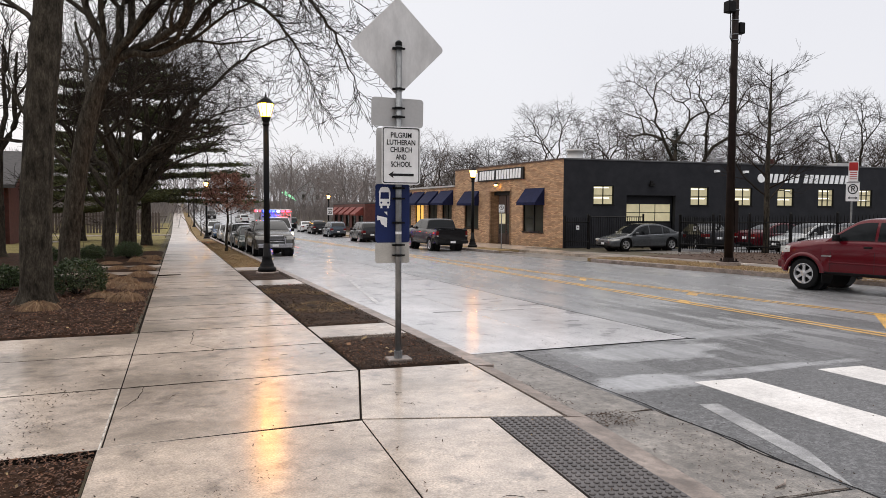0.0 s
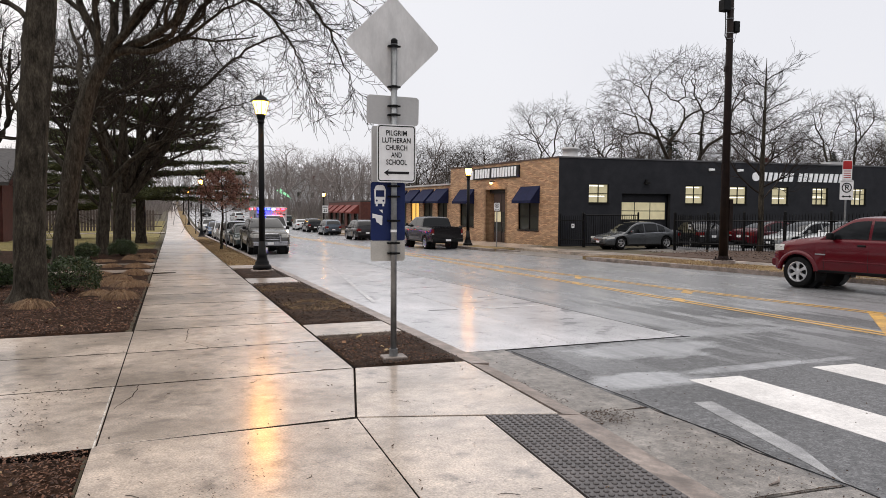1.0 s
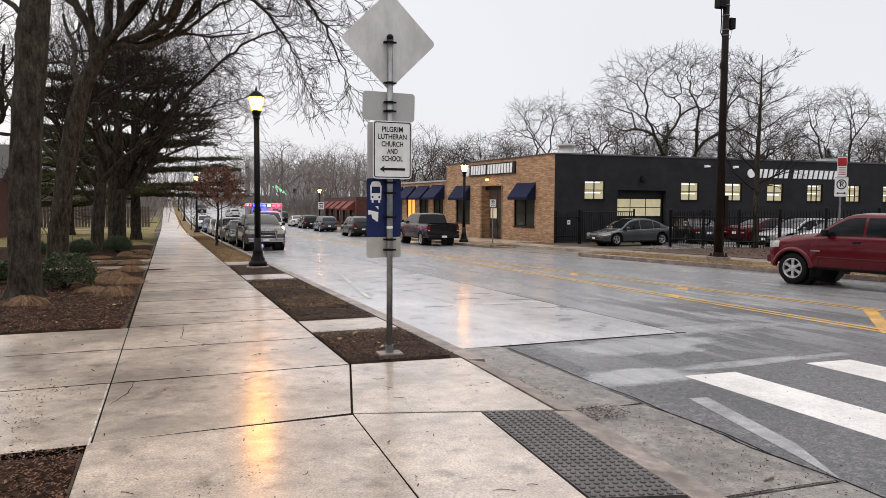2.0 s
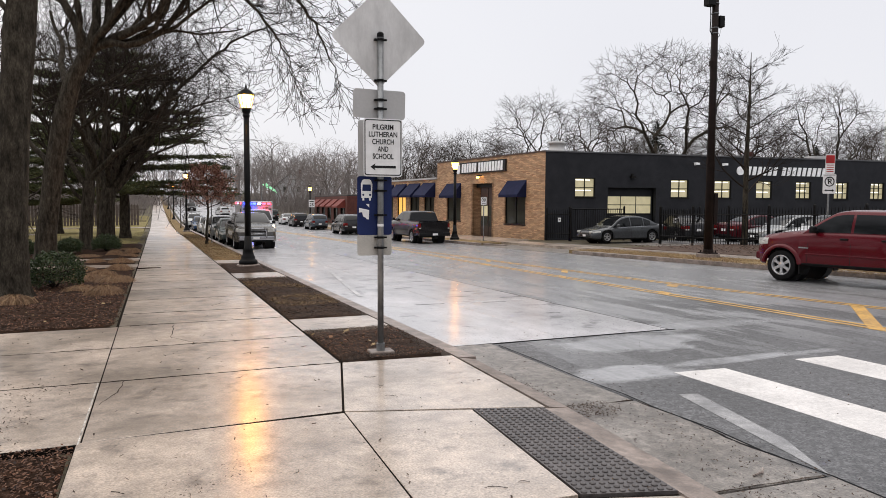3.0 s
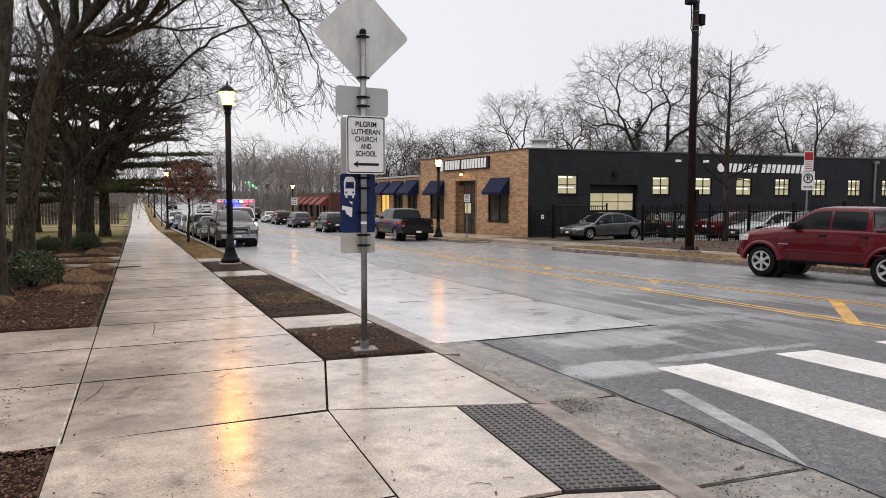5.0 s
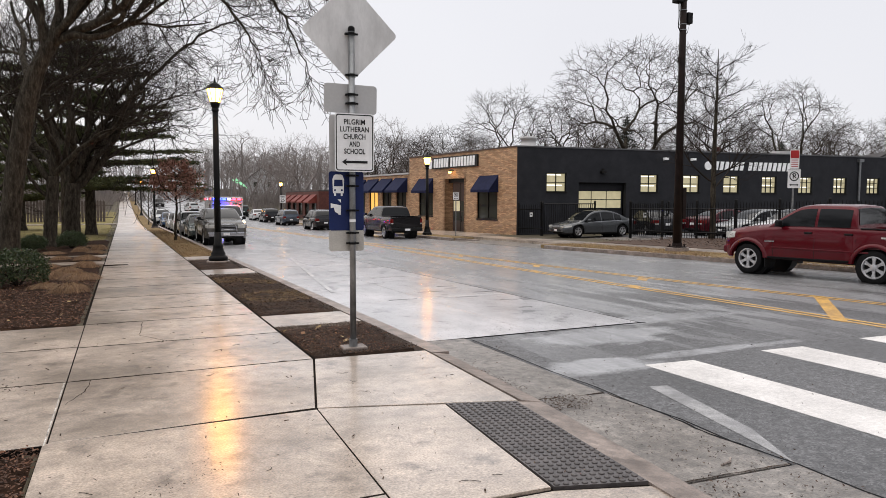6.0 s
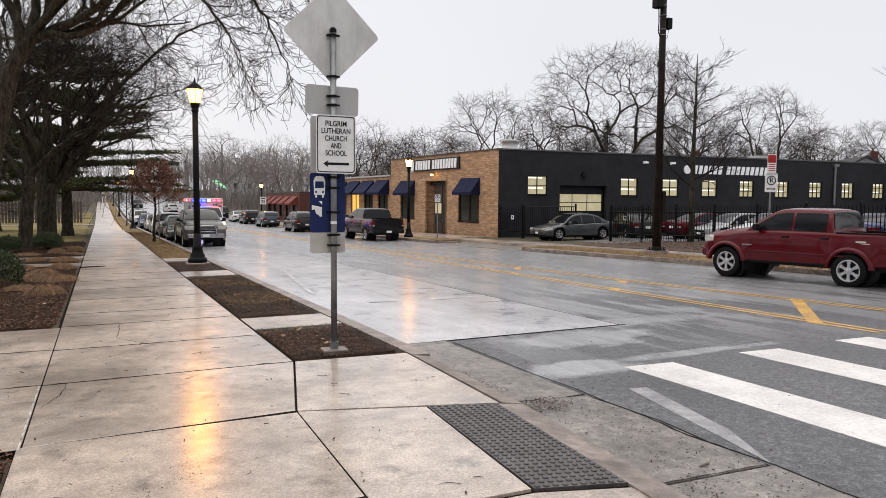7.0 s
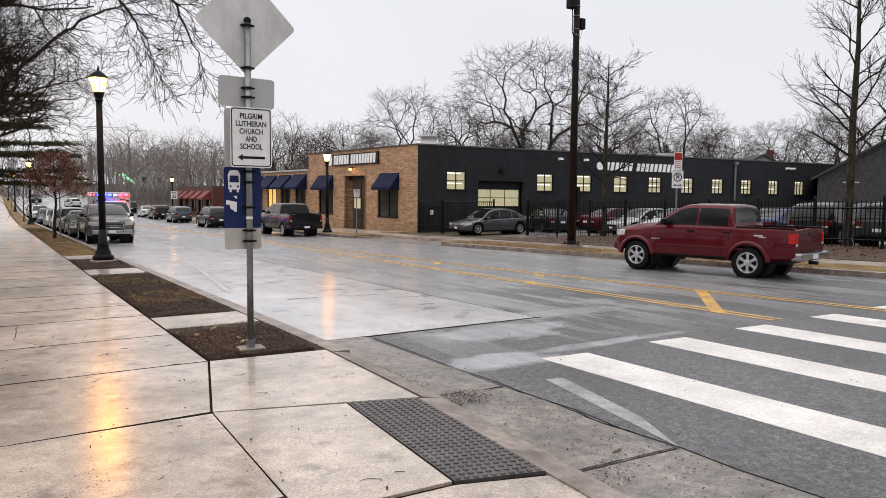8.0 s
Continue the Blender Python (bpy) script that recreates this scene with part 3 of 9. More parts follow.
near_y = [(10.05, 6.15), (10.2, 14), (10.4, 22), (10.9, 34), (11.0, 140)]
far_y = [(12.6, 5.6), (12.05, 11), (11.75, 15), (11.5, 22), (11.4, 34), (11.35, 140)]
for off in (0.0, 0.2):
    line_on_road([(x + off, y) for x, y in near_y], 0.10, M["yellow_paint"], "yellow_line")
for off in (0.0, 0.2):
    line_on_road([(x + off, y) for x, y in far_y], 0.09, M["yellow_paint"], "yellow_line")
def hatch(a, b, t0, t1, w=0.36):
    """A worn length of a slanting yellow bar between the two lines."""
    p, q = [(b[0] + (a[0] - b[0]) * t, b[1] + (a[1] - b[1]) * t) for t in (t0, t1)]
    on_road("hatch_bar", [(p[0], p[1] - w / 2), (q[0], q[1] - w / 2), (q[0], q[1] + w / 2), (p[0], p[1] + w / 2)], M["yellow_paint"], "worn slanting yellow bar")


hatch((12.4, 9.2), (10.05, 7.1), 0.0, 1.0, 0.30)
for a, b in (((11.95, 13.75), (10.2, 12.1)), ((11.65, 18.3), (10.35, 16.4)), ((11.5, 23.3), (10.5, 21.5))):
    hatch(a, b, 0.0, 0.22)
    hatch(a, b, 0.72, 0.98)
line_on_road([(5.7, 33), (5.75, 110)], 0.10, M["white_paint"], "parking_line")
line_on_road([(14.1, 36), (14.1, 110)], 0.08, M["faded_paint"], "parking_line")

# concrete bus pad in panels, with its joints
pad = structure(link("bus_pad", strip_bm(3.42, lambda y: 7.22 - max(0.0, y - 30.2) * 0.255, 8.36, 36, -0.117, 0.2, step=1.0), M["joint"]), "pale wet concrete bus stop pad set into the street", "pavement")
ys = [8.38, 12.5, 16.9, 21.3, 25.7, 30.2, 35.9]
for y0, y1 in zip(ys, ys[1:]):
    for xa, xb in ((3.44, 5.3), (5.31, 7.18)):
        if y0 > 30:
            part("slab", quad_slab([(xa, y0 + 0.012), (xb, y0 + 0.012), (3.44 + (xb - 3.44) * 0.62, y1), (3.44 + (xa - 3.44) * 0.62, y1)], -0.112, 0.05), M["pad"], pad)
        else:
            part("slab", bevel_top(quad_slab([(xa, y0 + 0.014), (xb, y0 + 0.014), (xb, y1 - 0.014), (xa, y1 - 0.014)], -0.112, 0.05), 0.006), M["pad"], pad)
line_on_road([(3.95, 14.2), (4.14, 15.7), (5.0, 21.9), (6.4, 32.0)], 0.10, M["faded_line"], "faded_line").location.z = 0.009
# near gutter and kerb
gut = structure(link("gutter", strip_bm(lambda y: xk(y) + 0.2, 4.135, -60, 8.34, (-0.115, -0.118), 0.2, step=1.0), M["seal"]), "stained grey concrete gutter with dirt in its joints", "gutter")
for y0, y1 in ((-60, -12), (-11.98, -2.92), (-2.9, 1.2), (1.22, 3.2), (3.23, 5.24), (5.27, 8.33)):
    lift = -0.075 if y0 < 5 else -0.104
    part("gutter_slab", bevel_top(quad_slab([(xk(y0) + 0.24, y0), (4.12, y0), (4.16, y1), (xk(y1) + 0.24, y1)], [lift, -0.108, -0.108, lift], 0.08), 0.01), M["gutter"], gut)
bm = bmesh.new()
pts = [(4.15, -3), (4.13, 1), (4.16, 2.0), (4.12, 2.7), (4.15, 3.2), (4.11, 3.7), (4.17, 4.3), (4.14, 4.9), (4.18, 5.5), (4.15, 6.2), (4.19, 7.1), (4.2, 8.2)]
for (x0, y0), (x1, y1) in zip(pts, pts[1:]):
    r = [bm.verts.new((x, y, gz(y) - 0.1065)) for x, y in ((x0 - 0.010, y0), (x0 + 0.012, y0), (x1 + 0.013, y1), (x1 - 0.009, y1))]
    bm.faces.new(r)
part("tar_joint", bm, M["seal"], gut, "black tar joint")
part("tar_joint", quad_slab([(3.9, 8.335), (7.3, 8.34), (7.3, 8.368), (3.9, 8.358)], -0.1145, 0.01), M["seal"], gut)
kerb = structure(link("kerb", strip_bm(lambda y: xk(y) + 0.02, lambda y: xk(y) + 0.24, 7.2, 34, (0.004, -0.004), 0.3), M["curb"]), "worn brown-grey concrete kerb along the planting strips", "kerb")
part("ramp_kerb", strip_bm(lambda y: xk(y) + 0.02, lambda y: xk(y) + 0.22, 5.04, 7.19, (0.002, -0.03), 0.3, step=0.6), M["curb"], kerb)
part("flush_kerb", strip_bm(lambda y: xk(y) - 0.03, lambda y: xk(y) + 0.22, -60, 5.035, (-0.001, -0.032), 0.3, step=0.8), M["curb"], kerb)
part("far_kerb", strip_bm(3.19, 3.41, 34.02, 300, 0.0, 0.3), M["curb"], kerb)

# main walk in slabs
bm = strip_bm(-0.56, 1.9, 7.47, 330, -0.003, 0.2)
strip_bm(-0.56, lambda y: 1.425 + 0.234 * (y - 5.55), 5.55, 7.469, -0.003, 0.2, bm)
strip_bm(-0.56, lambda y: 1.425 - 0.04 * (5.55 - y), -6, 5.549, -0.003, 0.2, bm)
strip_bm(-0.56, 0.95, -60, -6.001, -0.003, 0.2, bm)
walk_base = structure(link("pavement", bm, M["joint"]), "long straight wet concrete pavement with cut joints", "pavement")
J = [-6, -3.9, -2, -0.1, 1.8, 3.7, 5.55, 7.47, 9.3, 11.15, 12.47, 14.42, 16.3, 18.2, 20.1, 22.0, 23.9, 25.8]
while J[-1] < 120:
    J.append(J[-1] + 1.9)


def slab(pts, parent=None, top=0.0):
    g, h = 0.006, 0.013
    cx, cy = sum(p[0] for p in pts) / len(pts), sum(p[1] for p in pts) / len(pts)
    h += min(0.014, max(0.0, cy - 9) * 0.0014)
    q = [(x + (g if x < cx else -g), y + (h if y < cy else -h)) for x, y in pts]
    return part("slab", bevel_top(quad_slab(q, top, 0.06), 0.003), M["concrete"], parent or walk_base)


random.seed(3)
for y0, y1 in zip(J, J[1:]):
    if y1 < 5.6:
        xa, xb = 1.42 - 0.04 * (5.55 - y0), 1.42 - 0.04 * (5.55 - y1)
        slab([(-0.562, y0), (xa, y0), (xb, y1), (-0.562, y1)])
    elif y0 < 5.6:
        slab([(-0.53, 5.53), (1.42, 5.59), (1.87, 7.47), (-0.53, 7.47)])
    else:
        slab([(-0.53, y0), (1.87, y0), (1.87, y1), (-0.53, y1)])
part("far_walk", strip_bm(-0.53, 1.87, J[-1], 330, 0.0, 0.06), M["concrete"], walk_base)
part("rear_walk", strip_bm(-0.53, 0.94, -60, -6.02, 0.0, 0.06), M["concrete"], walk_base)
M["sealant"] = mat("pale_joint_sealant", (0.62, 0.60, 0.56), (0.30, 0.28, 0.25), 7, (0.6, 0.8), 0.5, 60, mid=0.5, mid_scale=15)
part("sealant", strip_bm(-0.553, -0.543, 5.5, 7.45, 0.001, 0.02, step=0.6), M["sealant"], walk_base, "worn pale sealant in the joint")
# landing between walk and kerb, and the ramp
landing = structure(link("landing", strip_bm(1.3, lambda y: xk(y) + 0.01, -60, 7.4, -0.022, 0.2, step=1.0), M["joint"]), "concrete corner landing sloping to the crossing", "pavement")
slab([(1.425, 5.58), (2.45, 5.26), (xk(5.05), 5.05), (xk(7.35), 7.36), (1.88, 7.47)], landing)
slab([(1.42, 5.57), (2.44, 5.235), (2.27, 3.36), (1.335, 3.4)], landing)
slab([(1.34, 3.39), (2.27, 3.35), (2.84, 3.16), (xk(3.1) - 0.02, 3.1), (xk(0.5) - 0.02, 0.5), (1.22, 0.5)], landing, -0.012)
slab([(1.22, 0.48), (xk(0.5) - 0.02, 0.48), (xk(-5) - 0.02, -5), (1.0, -5)], landing, -0.012)
part("rear_landing", strip_bm(0.97, xk(-5) - 0.03, -60, -5.02, -0.012, 0.06), M["concrete"], landing)
tact_pts = [(2.45, 5.24), (3.02, 5.03), (2.84, 3.19), (2.28, 3.36)]
plate = structure(link("tactile_paving", quad_slab(tact_pts, 0.002, 0.05), M["tactile"]), "dark cast tactile plate with rows of raised domes", "tactile paving")
bm = bmesh.new()
for i in range(30):
    for j in range(10):
        u, v = (j + 0.5) / 10, (i + 0.5) / 30
        x = (1 - v) * ((1 - u) * 2.45 + u * 3.02) + v * ((1 - u) * 2.28 + u * 2.84)
        y = (1 - v) * ((1 - u) * 5.24 + u * 5.03) + v * ((1 - u) * 3.36 + u * 3.19)
        lathe(bm, [(0.021, 0), (0.018, 0.006), (0.011, 0.009)], 8, pose(x, y, gz(y) + 0.002))
part("domes", bm, M["tactile"], plate, smooth=True)
tagged(plate.children[0], kind="stuff")

# side walk towards the building, two joints
side = structure(link("side_pavement", strip_bm(-30, -0.56, 5.5, 11.1, -0.004, 0.2), M["joint"]), "concrete side path crossing the planting beds", "pavement")
for x0, x1 in ((-3.2, -0.53), (-5.9, -3.2), (-8.6, -5.9), (-11.3, -8.6), (-14, -11.3)):
    for y0, y1 in ((5.5, 7.49), (7.49, 9.35), (9.35, 11.1)):
        slab([(x0, y0), (x1, y0), (x1, y1), (x0, y1)], side, 0.0 if x1 > -0.6 else -0.001)


def mound_strip(name, x0, x1, y0, y1, top, material, label, category, amp=0.025, nx=14, step=0.35, seed=0, bulge=0.03):
    """A bed of loose stuff: an uneven sheet with turned-down edges."""
    bm = bmesh.new()
    ny = max(4, min(160, int((y1 - y0) / step)))
    g = []
    for j in range(ny + 1):
        r = []
        for i in range(nx + 1):
            u, v = i / nx, j / ny
            x, y = x0 + (x1 - x0) * u, y0 + (y1 - y0) * v
            e = min(u, 1 - u) * (x1 - x0), min(v, 1 - v) * (y1 - y0)
            h = top + bulge * min(1, min(e) / 0.3) + amp * noise.noise((x * 2.2 + seed, y * 2.2, 0)) + 0.5 * amp * noise.noise((x * 7, y * 7 + seed, 3))
            if i in (0, nx) or j in (0, ny):
                h = top - 0.08
            r.append(bm.verts.new((x, y, gz(y) + h)))
        g.append(r)
    for a, b in zip(g, g[1:]):
        for i in range(nx):
            bm.faces.new((a[i], a[i + 1], b[i + 1], b[i]))
    return structure(link(name, bm, material, smooth=True), label, category)


mound_strip("planting_strip", 1.88, 3.18, 7.48, 9.7, -0.03, M["soil"], "bare wet soil and mulch planting strip", "planting bed", 0.03, 18, 0.1, 1)
mound_strip("planting_strip", 1.88, 3.18, 10.86, 18.3, -0.03, M["soil"], "soil planting strip with matted dead grass", "planting bed", 0.03, 18, 0.12, 2)
mound_strip("planting_strip", 1.88, 3.18, 20.0, 24.2, -0.03, M["soil"], "soil planting strip round a lamp base", "planting bed", 0.03, 12, 0.2, 3)
strips = structure(link("cross_strip", strip_bm(1.9, 3.16, 9.72, 26, -0.06, 0.15), M["joint"]), "concrete cross strips between the planting strips", "pavement")
for y0, y1 in ((9.72, 10.84), (18.32, 19.98), (24.22, 25.8)):
    slab([(1.89, y0), (3.17, y0), (3.17, y1), (1.89, y1)], strips)
mound_strip("verge", 1.88, 3.18, 25.85, 69, -0.03, M["verge"], "straw-coloured dead grass verge beside the kerb", "grass verge", 0.03, 8, 0.4, 4)
mound_strip("verge", 1.88, 3.18, 72, 300, -0.03, M["verge"], "straw-coloured dead grass verge beside the kerb", "grass verge", 0.03, 4, 2, 5)
mound_strip("mulch_bed", -6.0, -0.54, 0.2, 5.48, -0.02, M["mulch"], "brown wet bark mulch bed beside the path", "planting bed", 0.03, 40, 0.12, 6)
mound_strip("mulch_bed", -14, -0.54, 11.12, 23.6, -0.02, M["mulch"], "dark mulch bed under the street trees", "planting bed", 0.05, 60, 0.2, 7)
mound_strip("mulch_bed", -14, -0.54, 24.9, 27.4, -0.02, M["mulch"], "dark mulch bed between two narrow paths", "planting bed", 0.04, 40, 0.2, 8)
mound_strip("mulch_bed", -14, -0.54, 28.4, 42, -0.02, M["mulch"], "dark mulch bed with clumps of cut grass", "planting bed", 0.05, 40, 0.3, 9)
for y0, y1 in ((23.62, 24.88), (27.42, 28.38)):
    structure(link("garden_path", strip_bm(-14, -0.55, y0, y1, 0.0, 0.1), M["concrete"]), "narrow concrete garden path across the mulch bed", "path")
mound_strip("lawn", -60, -0.54, 42.1, 140, -0.02, M["turf"], "dull green and brown winter lawn", "lawn", 0.06, 50, 1.0, 10)
mound_strip("lawn", -60, -14.05, 11.2, 42.05, -0.02, M["turf"], "dull green and brown winter lawn", "lawn", 0.05, 40, 0.6, 11)
structure(link("garden_path", strip_bm(-40, -0.6, 84, 86, 0.06, 0.1), M["concrete"]), "pale concrete path across the lawn", "path")
structure(link("garden_path", strip_bm(-40, -8, 62, 63.4, 0.06, 0.1), M["concrete"]), "pale concrete path across the lawn", "path")

# the far side of the street
DRV = (26.5, 33.5)
far_kerb = structure(link("kerb_far_side", strip_bm(lambda y: xr(y), lambda y: xr(y) + 0.2, -40, DRV[0] - 0.8, (0.02, 0.03), 0.35), M["curb"]), "stained concrete kerb on the far side of the street", "kerb")
part("kerb_run", strip_bm(lambda y: xr(y), lambda y: xr(y) + 0.2, DRV[1] + 1.2, 300, (0.02, 0.03), 0.35), M["curb"], far_kerb)
for ya, yb in ((DRV[0] - 0.79, DRV[0] + 0.5), (DRV[1] + 1.19, DRV[1])):
    part("kerb_end", quad_slab([(xr(ya), ya), (xr(ya) + 0.2, ya), (xr(ya) + 1.3, yb), (xr(ya) + 1.0, yb)], [0.025, 0.03, -0.05, -0.05], 0.3), M["curb"], far_kerb)
structure(link("driveway", strip_bm(lambda y: xr(y) - 0.01, 33, DRV[0] - 0.6, DRV[1] + 1.0, (-0.11, 0.0), 0.15), M["gutter"]), "wet concrete driveway apron", "driveway")
structure(link("verge_far_side", strip_bm(lambda y: xr(y) + 0.2, lambda y: xr(y) + 1.9, -40, DRV[0] - 0.3, (0.03, 0.04), 0.2), M["verge"]), "strip of dead grass behind the far kerb", "grass verge")
structure(link("verge_far_side", strip_bm(lambda y: xr(y) + 0.2, lambda y: xr(y) + 1.4, DRV[1] + 0.9, 300, (0.03, 0.04), 0.2), M["verge"]), "strip of dead grass behind the far kerb", "grass verge")
far_walk = structure(link("pavement_far_side", strip_bm(lambda y: xr(y) + 1.9, lambda y: xr(y) + 3.5, -40, 38, 0.03, 0.2), M["concrete"]), "pale wet concrete pavement on the far side", "pavement")
part("shop_front_walk", strip_bm(lambda y: xr(y) + 1.4, 21.5, 38, 110, 0.03, 0.2), M["concrete"], far_walk)
structure(link("leaf_bed", strip_bm(lambda y: xr(y) + 3.5, lambda y: 30.4 - 0.12 * y, -40, DRV[0] + 0.2, (0.05, 0.10), 0.2, step=1.0), M["litter"]), "bed of brown leaf litter before the iron fence", "planting bed")
structure(link("parking_lot", strip_bm(lambda y: 30.3 - 0.12 * y, 80, -40, 33.0, (0.06, 0.04), 0.2), M["asphalt"]), "wet asphalt car lot behind the fence", "parking lot")
bm = bmesh.new()
random.seed(8)
for i in range(3200):
    y = random.uniform(3, 27)
    x = random.uniform(xr(y) + 3.5, 28.5 - 0.12 * y)
    s, a = random.uniform(0.03, 0.08), random.uniform(0, 6.28)
    vs = [bm.verts.new((x + s * math.cos(a + k) * r, y + s * math.sin(a + k) * r, gz(y) + 0.12 + random.uniform(0, 0.04))) for k, r in ((0, 1), (1.6, 0.6), (3.1, 1), (4.7, 0.6))]
    bm.faces.new(vs)
tagged(link("fallen_leaves", bm, M["litter"]), "scattered fallen brown leaves in the fenced bed", "leaves", kind="stuff")

# ---- the repair shop: tan brick front, charcoal side ----
BA = 4.5
shop = empty("repair_shop", pose(22.7, 38.1, 0, 0, 0, -BA), "low repair shop, tan brick front and charcoal painted side", "building", kind="")
# local: x along the charcoal side, y along the brick front. The front leans the other way a little, so it gets its own turn.
ZB, ZT = -1.1, 4.86


def wall_x(name, x0, x1, y, thick, z0, z1, holes, material, parent):
    """A wall along local x, its face at y, with rectangular holes (xa, xb, za, zb) right through."""
    bm = bmesh.new()
    xs = sorted({x0, x1, *[h[0] for h in holes], *[h[1] for h in holes]})
    zs = sorted({z0, z1, *[h[2] for h in holes], *[h[3] for h in holes]})
    def solid(i, j):
        if not (0 <= i < len(xs) - 1 and 0 <= j < len(zs) - 1):
            return False
        cx, cz = (xs[i] + xs[i + 1]) / 2, (zs[j] + zs[j + 1]) / 2
        return not any(h[0] < cx < h[1] and h[2] < cz < h[3] for h in holes)
    cache = {}
    def v(x, yy, z):
        k = (x, yy, z)
        if k not in cache:
            cache[k] = bm.verts.new(k)
        return cache[k]
    for i in range(len(xs) - 1):
        for j in range(len(zs) - 1):
            if not solid(i, j):
                continue
            a, b, c, d = xs[i], xs[i + 1], zs[j], zs[j + 1]
            for yy in (y, y + thick):
                bm.faces.new((v(a, yy, c), v(b, yy, c), v(b, yy, d), v(a, yy, d)))
            for (di, dj, p, q) in ((-1, 0, (a, c), (a, d)), (1, 0, (b, c), (b, d)), (0, -1, (a, c), (b, c)), (0, 1, (a, d), (b, d))):
                if not solid(i + di, j + dj):
                    bm.faces.new((v(p[0], y, p[1]), v(q[0], y, q[1]), v(q[0], y + thick, q[1]), v(p[0], y + thick, p[1])))
    bmesh.ops.recalc_face_normals(bm, faces=bm.faces[:])
    return part(name, bm, material, parent)


def window(parent, x0, x1, z0, z1, y, mullions=1, rails=1, lit=None, sill=True, glassmat="winglass"):
    w = part("window", boxm(x0, x1, y + 0.16, y + 0.18, z0, z1), M[glassmat] if lit is None else M[lit], parent)
    t = 0.045
    bm = bmesh.new()
    box(bm, x0, x1, y + 0.08, y + 0.155, z0, z0 + t)
    box(bm, x0, x1, y + 0.08, y + 0.155, z1 - t, z1)
    box(bm, x0, x0 + t, y + 0.081, y + 0.154, z0 + t, z1 - t)
    box(bm, x1 - t, x1, y + 0.081, y + 0.154, z0 + t, z1 - t)
    part("frame", bm, M["frame"], w)
    for i in range(mullions):
        xm = x0 + (x1 - x0) * (i + 1) / (mullions + 1)
        part("mullion", boxm(xm - 0.025, xm + 0.025, y + 0.09, y + 0.153, z0 + t, z1 - t), M["frame"], w)
    for i in range(rails):
        zm = z0 + (z1 - z0) * (i + 1) / (rails + 1)
        part("rail", boxm(x0 + t, x1 - t, y + 0.095, y + 0.152, zm - 0.02, zm + 0.02), M["frame"], w)
    if lit == "lit":
        random.seed(int(x0 * 10))
        for i in range(2):
            zz = z1 - 0.12 - i * random.uniform(0.5, 0.75)
            part("light_tube", boxm(x0 + 0.08, x1 - random.uniform(0.1, 0.4), y + 0.157, y + 0.1595, zz - 0.035, zz + 0.02), M["tube"], w)
    if sill:
        part("sill", boxm(x0 - 0.05, x1 + 0.05, y - 0.04, y + 0.079, z0 - 0.08, z0 - 0.002), M["frame"], w)
    return w


SIDEW = [(2.12, 3.56)] + [(9.31 + 3.51 * i, 10.72 + 3.5 * i) for i in range(9)]
holes = [(a, b, 2.05, 3.27) for a, b in SIDEW] + [(4.5, 8.15, ZB, 2.68)]
wall_x("side_wall", 0, 49.2, 0, 0.3, ZB, ZT, holes, M["darkwall"], shop)
for i, (a, b) in enumerate(SIDEW):
    window(shop, a, b, 2.05, 3.27, 0, 1 if i < 4 else 2, 1 if i < 4 else 2, "lit", True)
door = part("garage_door", boxm(4.5, 8.15, 0.42, 0.5, ZB, 2.68), M["darkwall"], shop, "charcoal roller door with a lit window band")
for j in range(2):
    for i in range(3):
        a = 4.56 + i * 1.17
        part("pane", boxm(a, a + 1.1, 0.395, 0.415, 1.0 + j * 0.58, 1.53 + j * 0.58), M["lit"], door)
for j in range(4):
    part("panel_rib", boxm(4.5, 8.15, 0.40, 0.418, -0.6 + j * 0.5, -0.57 + j * 0.5), M["frame"], door)
part("coping", boxm(-0.02, 49.23, -0.05, 0.32, ZT + 0.002, ZT + 0.09), M["roofing"], shop)
part("roof", boxm(0.3, 49.2, 0.31, 14.7, ZT - 0.5, ZT - 0.35), M["roofing"], shop)
part("end_wall", boxm(48.9, 49.2, 0.31, 14.8, ZB, ZT), M["darkwall"], shop)
part("back_wall", boxm(0.1, 49.2, 14.82, 15.1, ZB, ZT), M["darkwall"], shop)
lampb = bmesh.new()
box(lampb, 6.1, 6.45, -0.22, -0.001, 3.3, 3.45)
box(lampb, 6.2, 6.35, -0.12, -0.002, 3.46, 3.6)
part("wall_lamp", lampb, M["frame"], shop)
for xx in (29.4, 43.1):
    bm = lathem([(0.09, 0.0), (0.09, 3.2)], 10, pose(xx, -0.12, 1.5))
    box(bm, xx - 0.22, xx + 0.22, -0.28, -0.03, 4.5, 4.72)
    part("downpipe", bm, M["galv"], shop, "grey metal downpipe with a rainwater head")
for xx in (35.9, 36.6, 11.0, 13.3):
    bm = boxm(xx, xx + 0.3, -0.35, -0.1, 4.28, 4.42)
    box(bm, xx + 0.1, xx + 0.2, -0.1, -0.001, 4.25, 4.4)
    part("security_camera", bm, M["letter"], shop, "small white security camera")
vent = lathem([(0.75, 0), (0.75, 0.62), (0.5, 0.66), (0.5, 1.05), (0.58, 1.06), (0.58, 1.22)], 16, pose(2.1, 2.6, ZT - 0.34))
part("roof_vent", vent, M["alu"], shop, "pale metal roof ventilator", True)
bmv = boxm(24.5, 25.6, 3, 4, ZT - 0.34, ZT + 0.55)
part("roof_unit", bmv, M["alu"], shop)


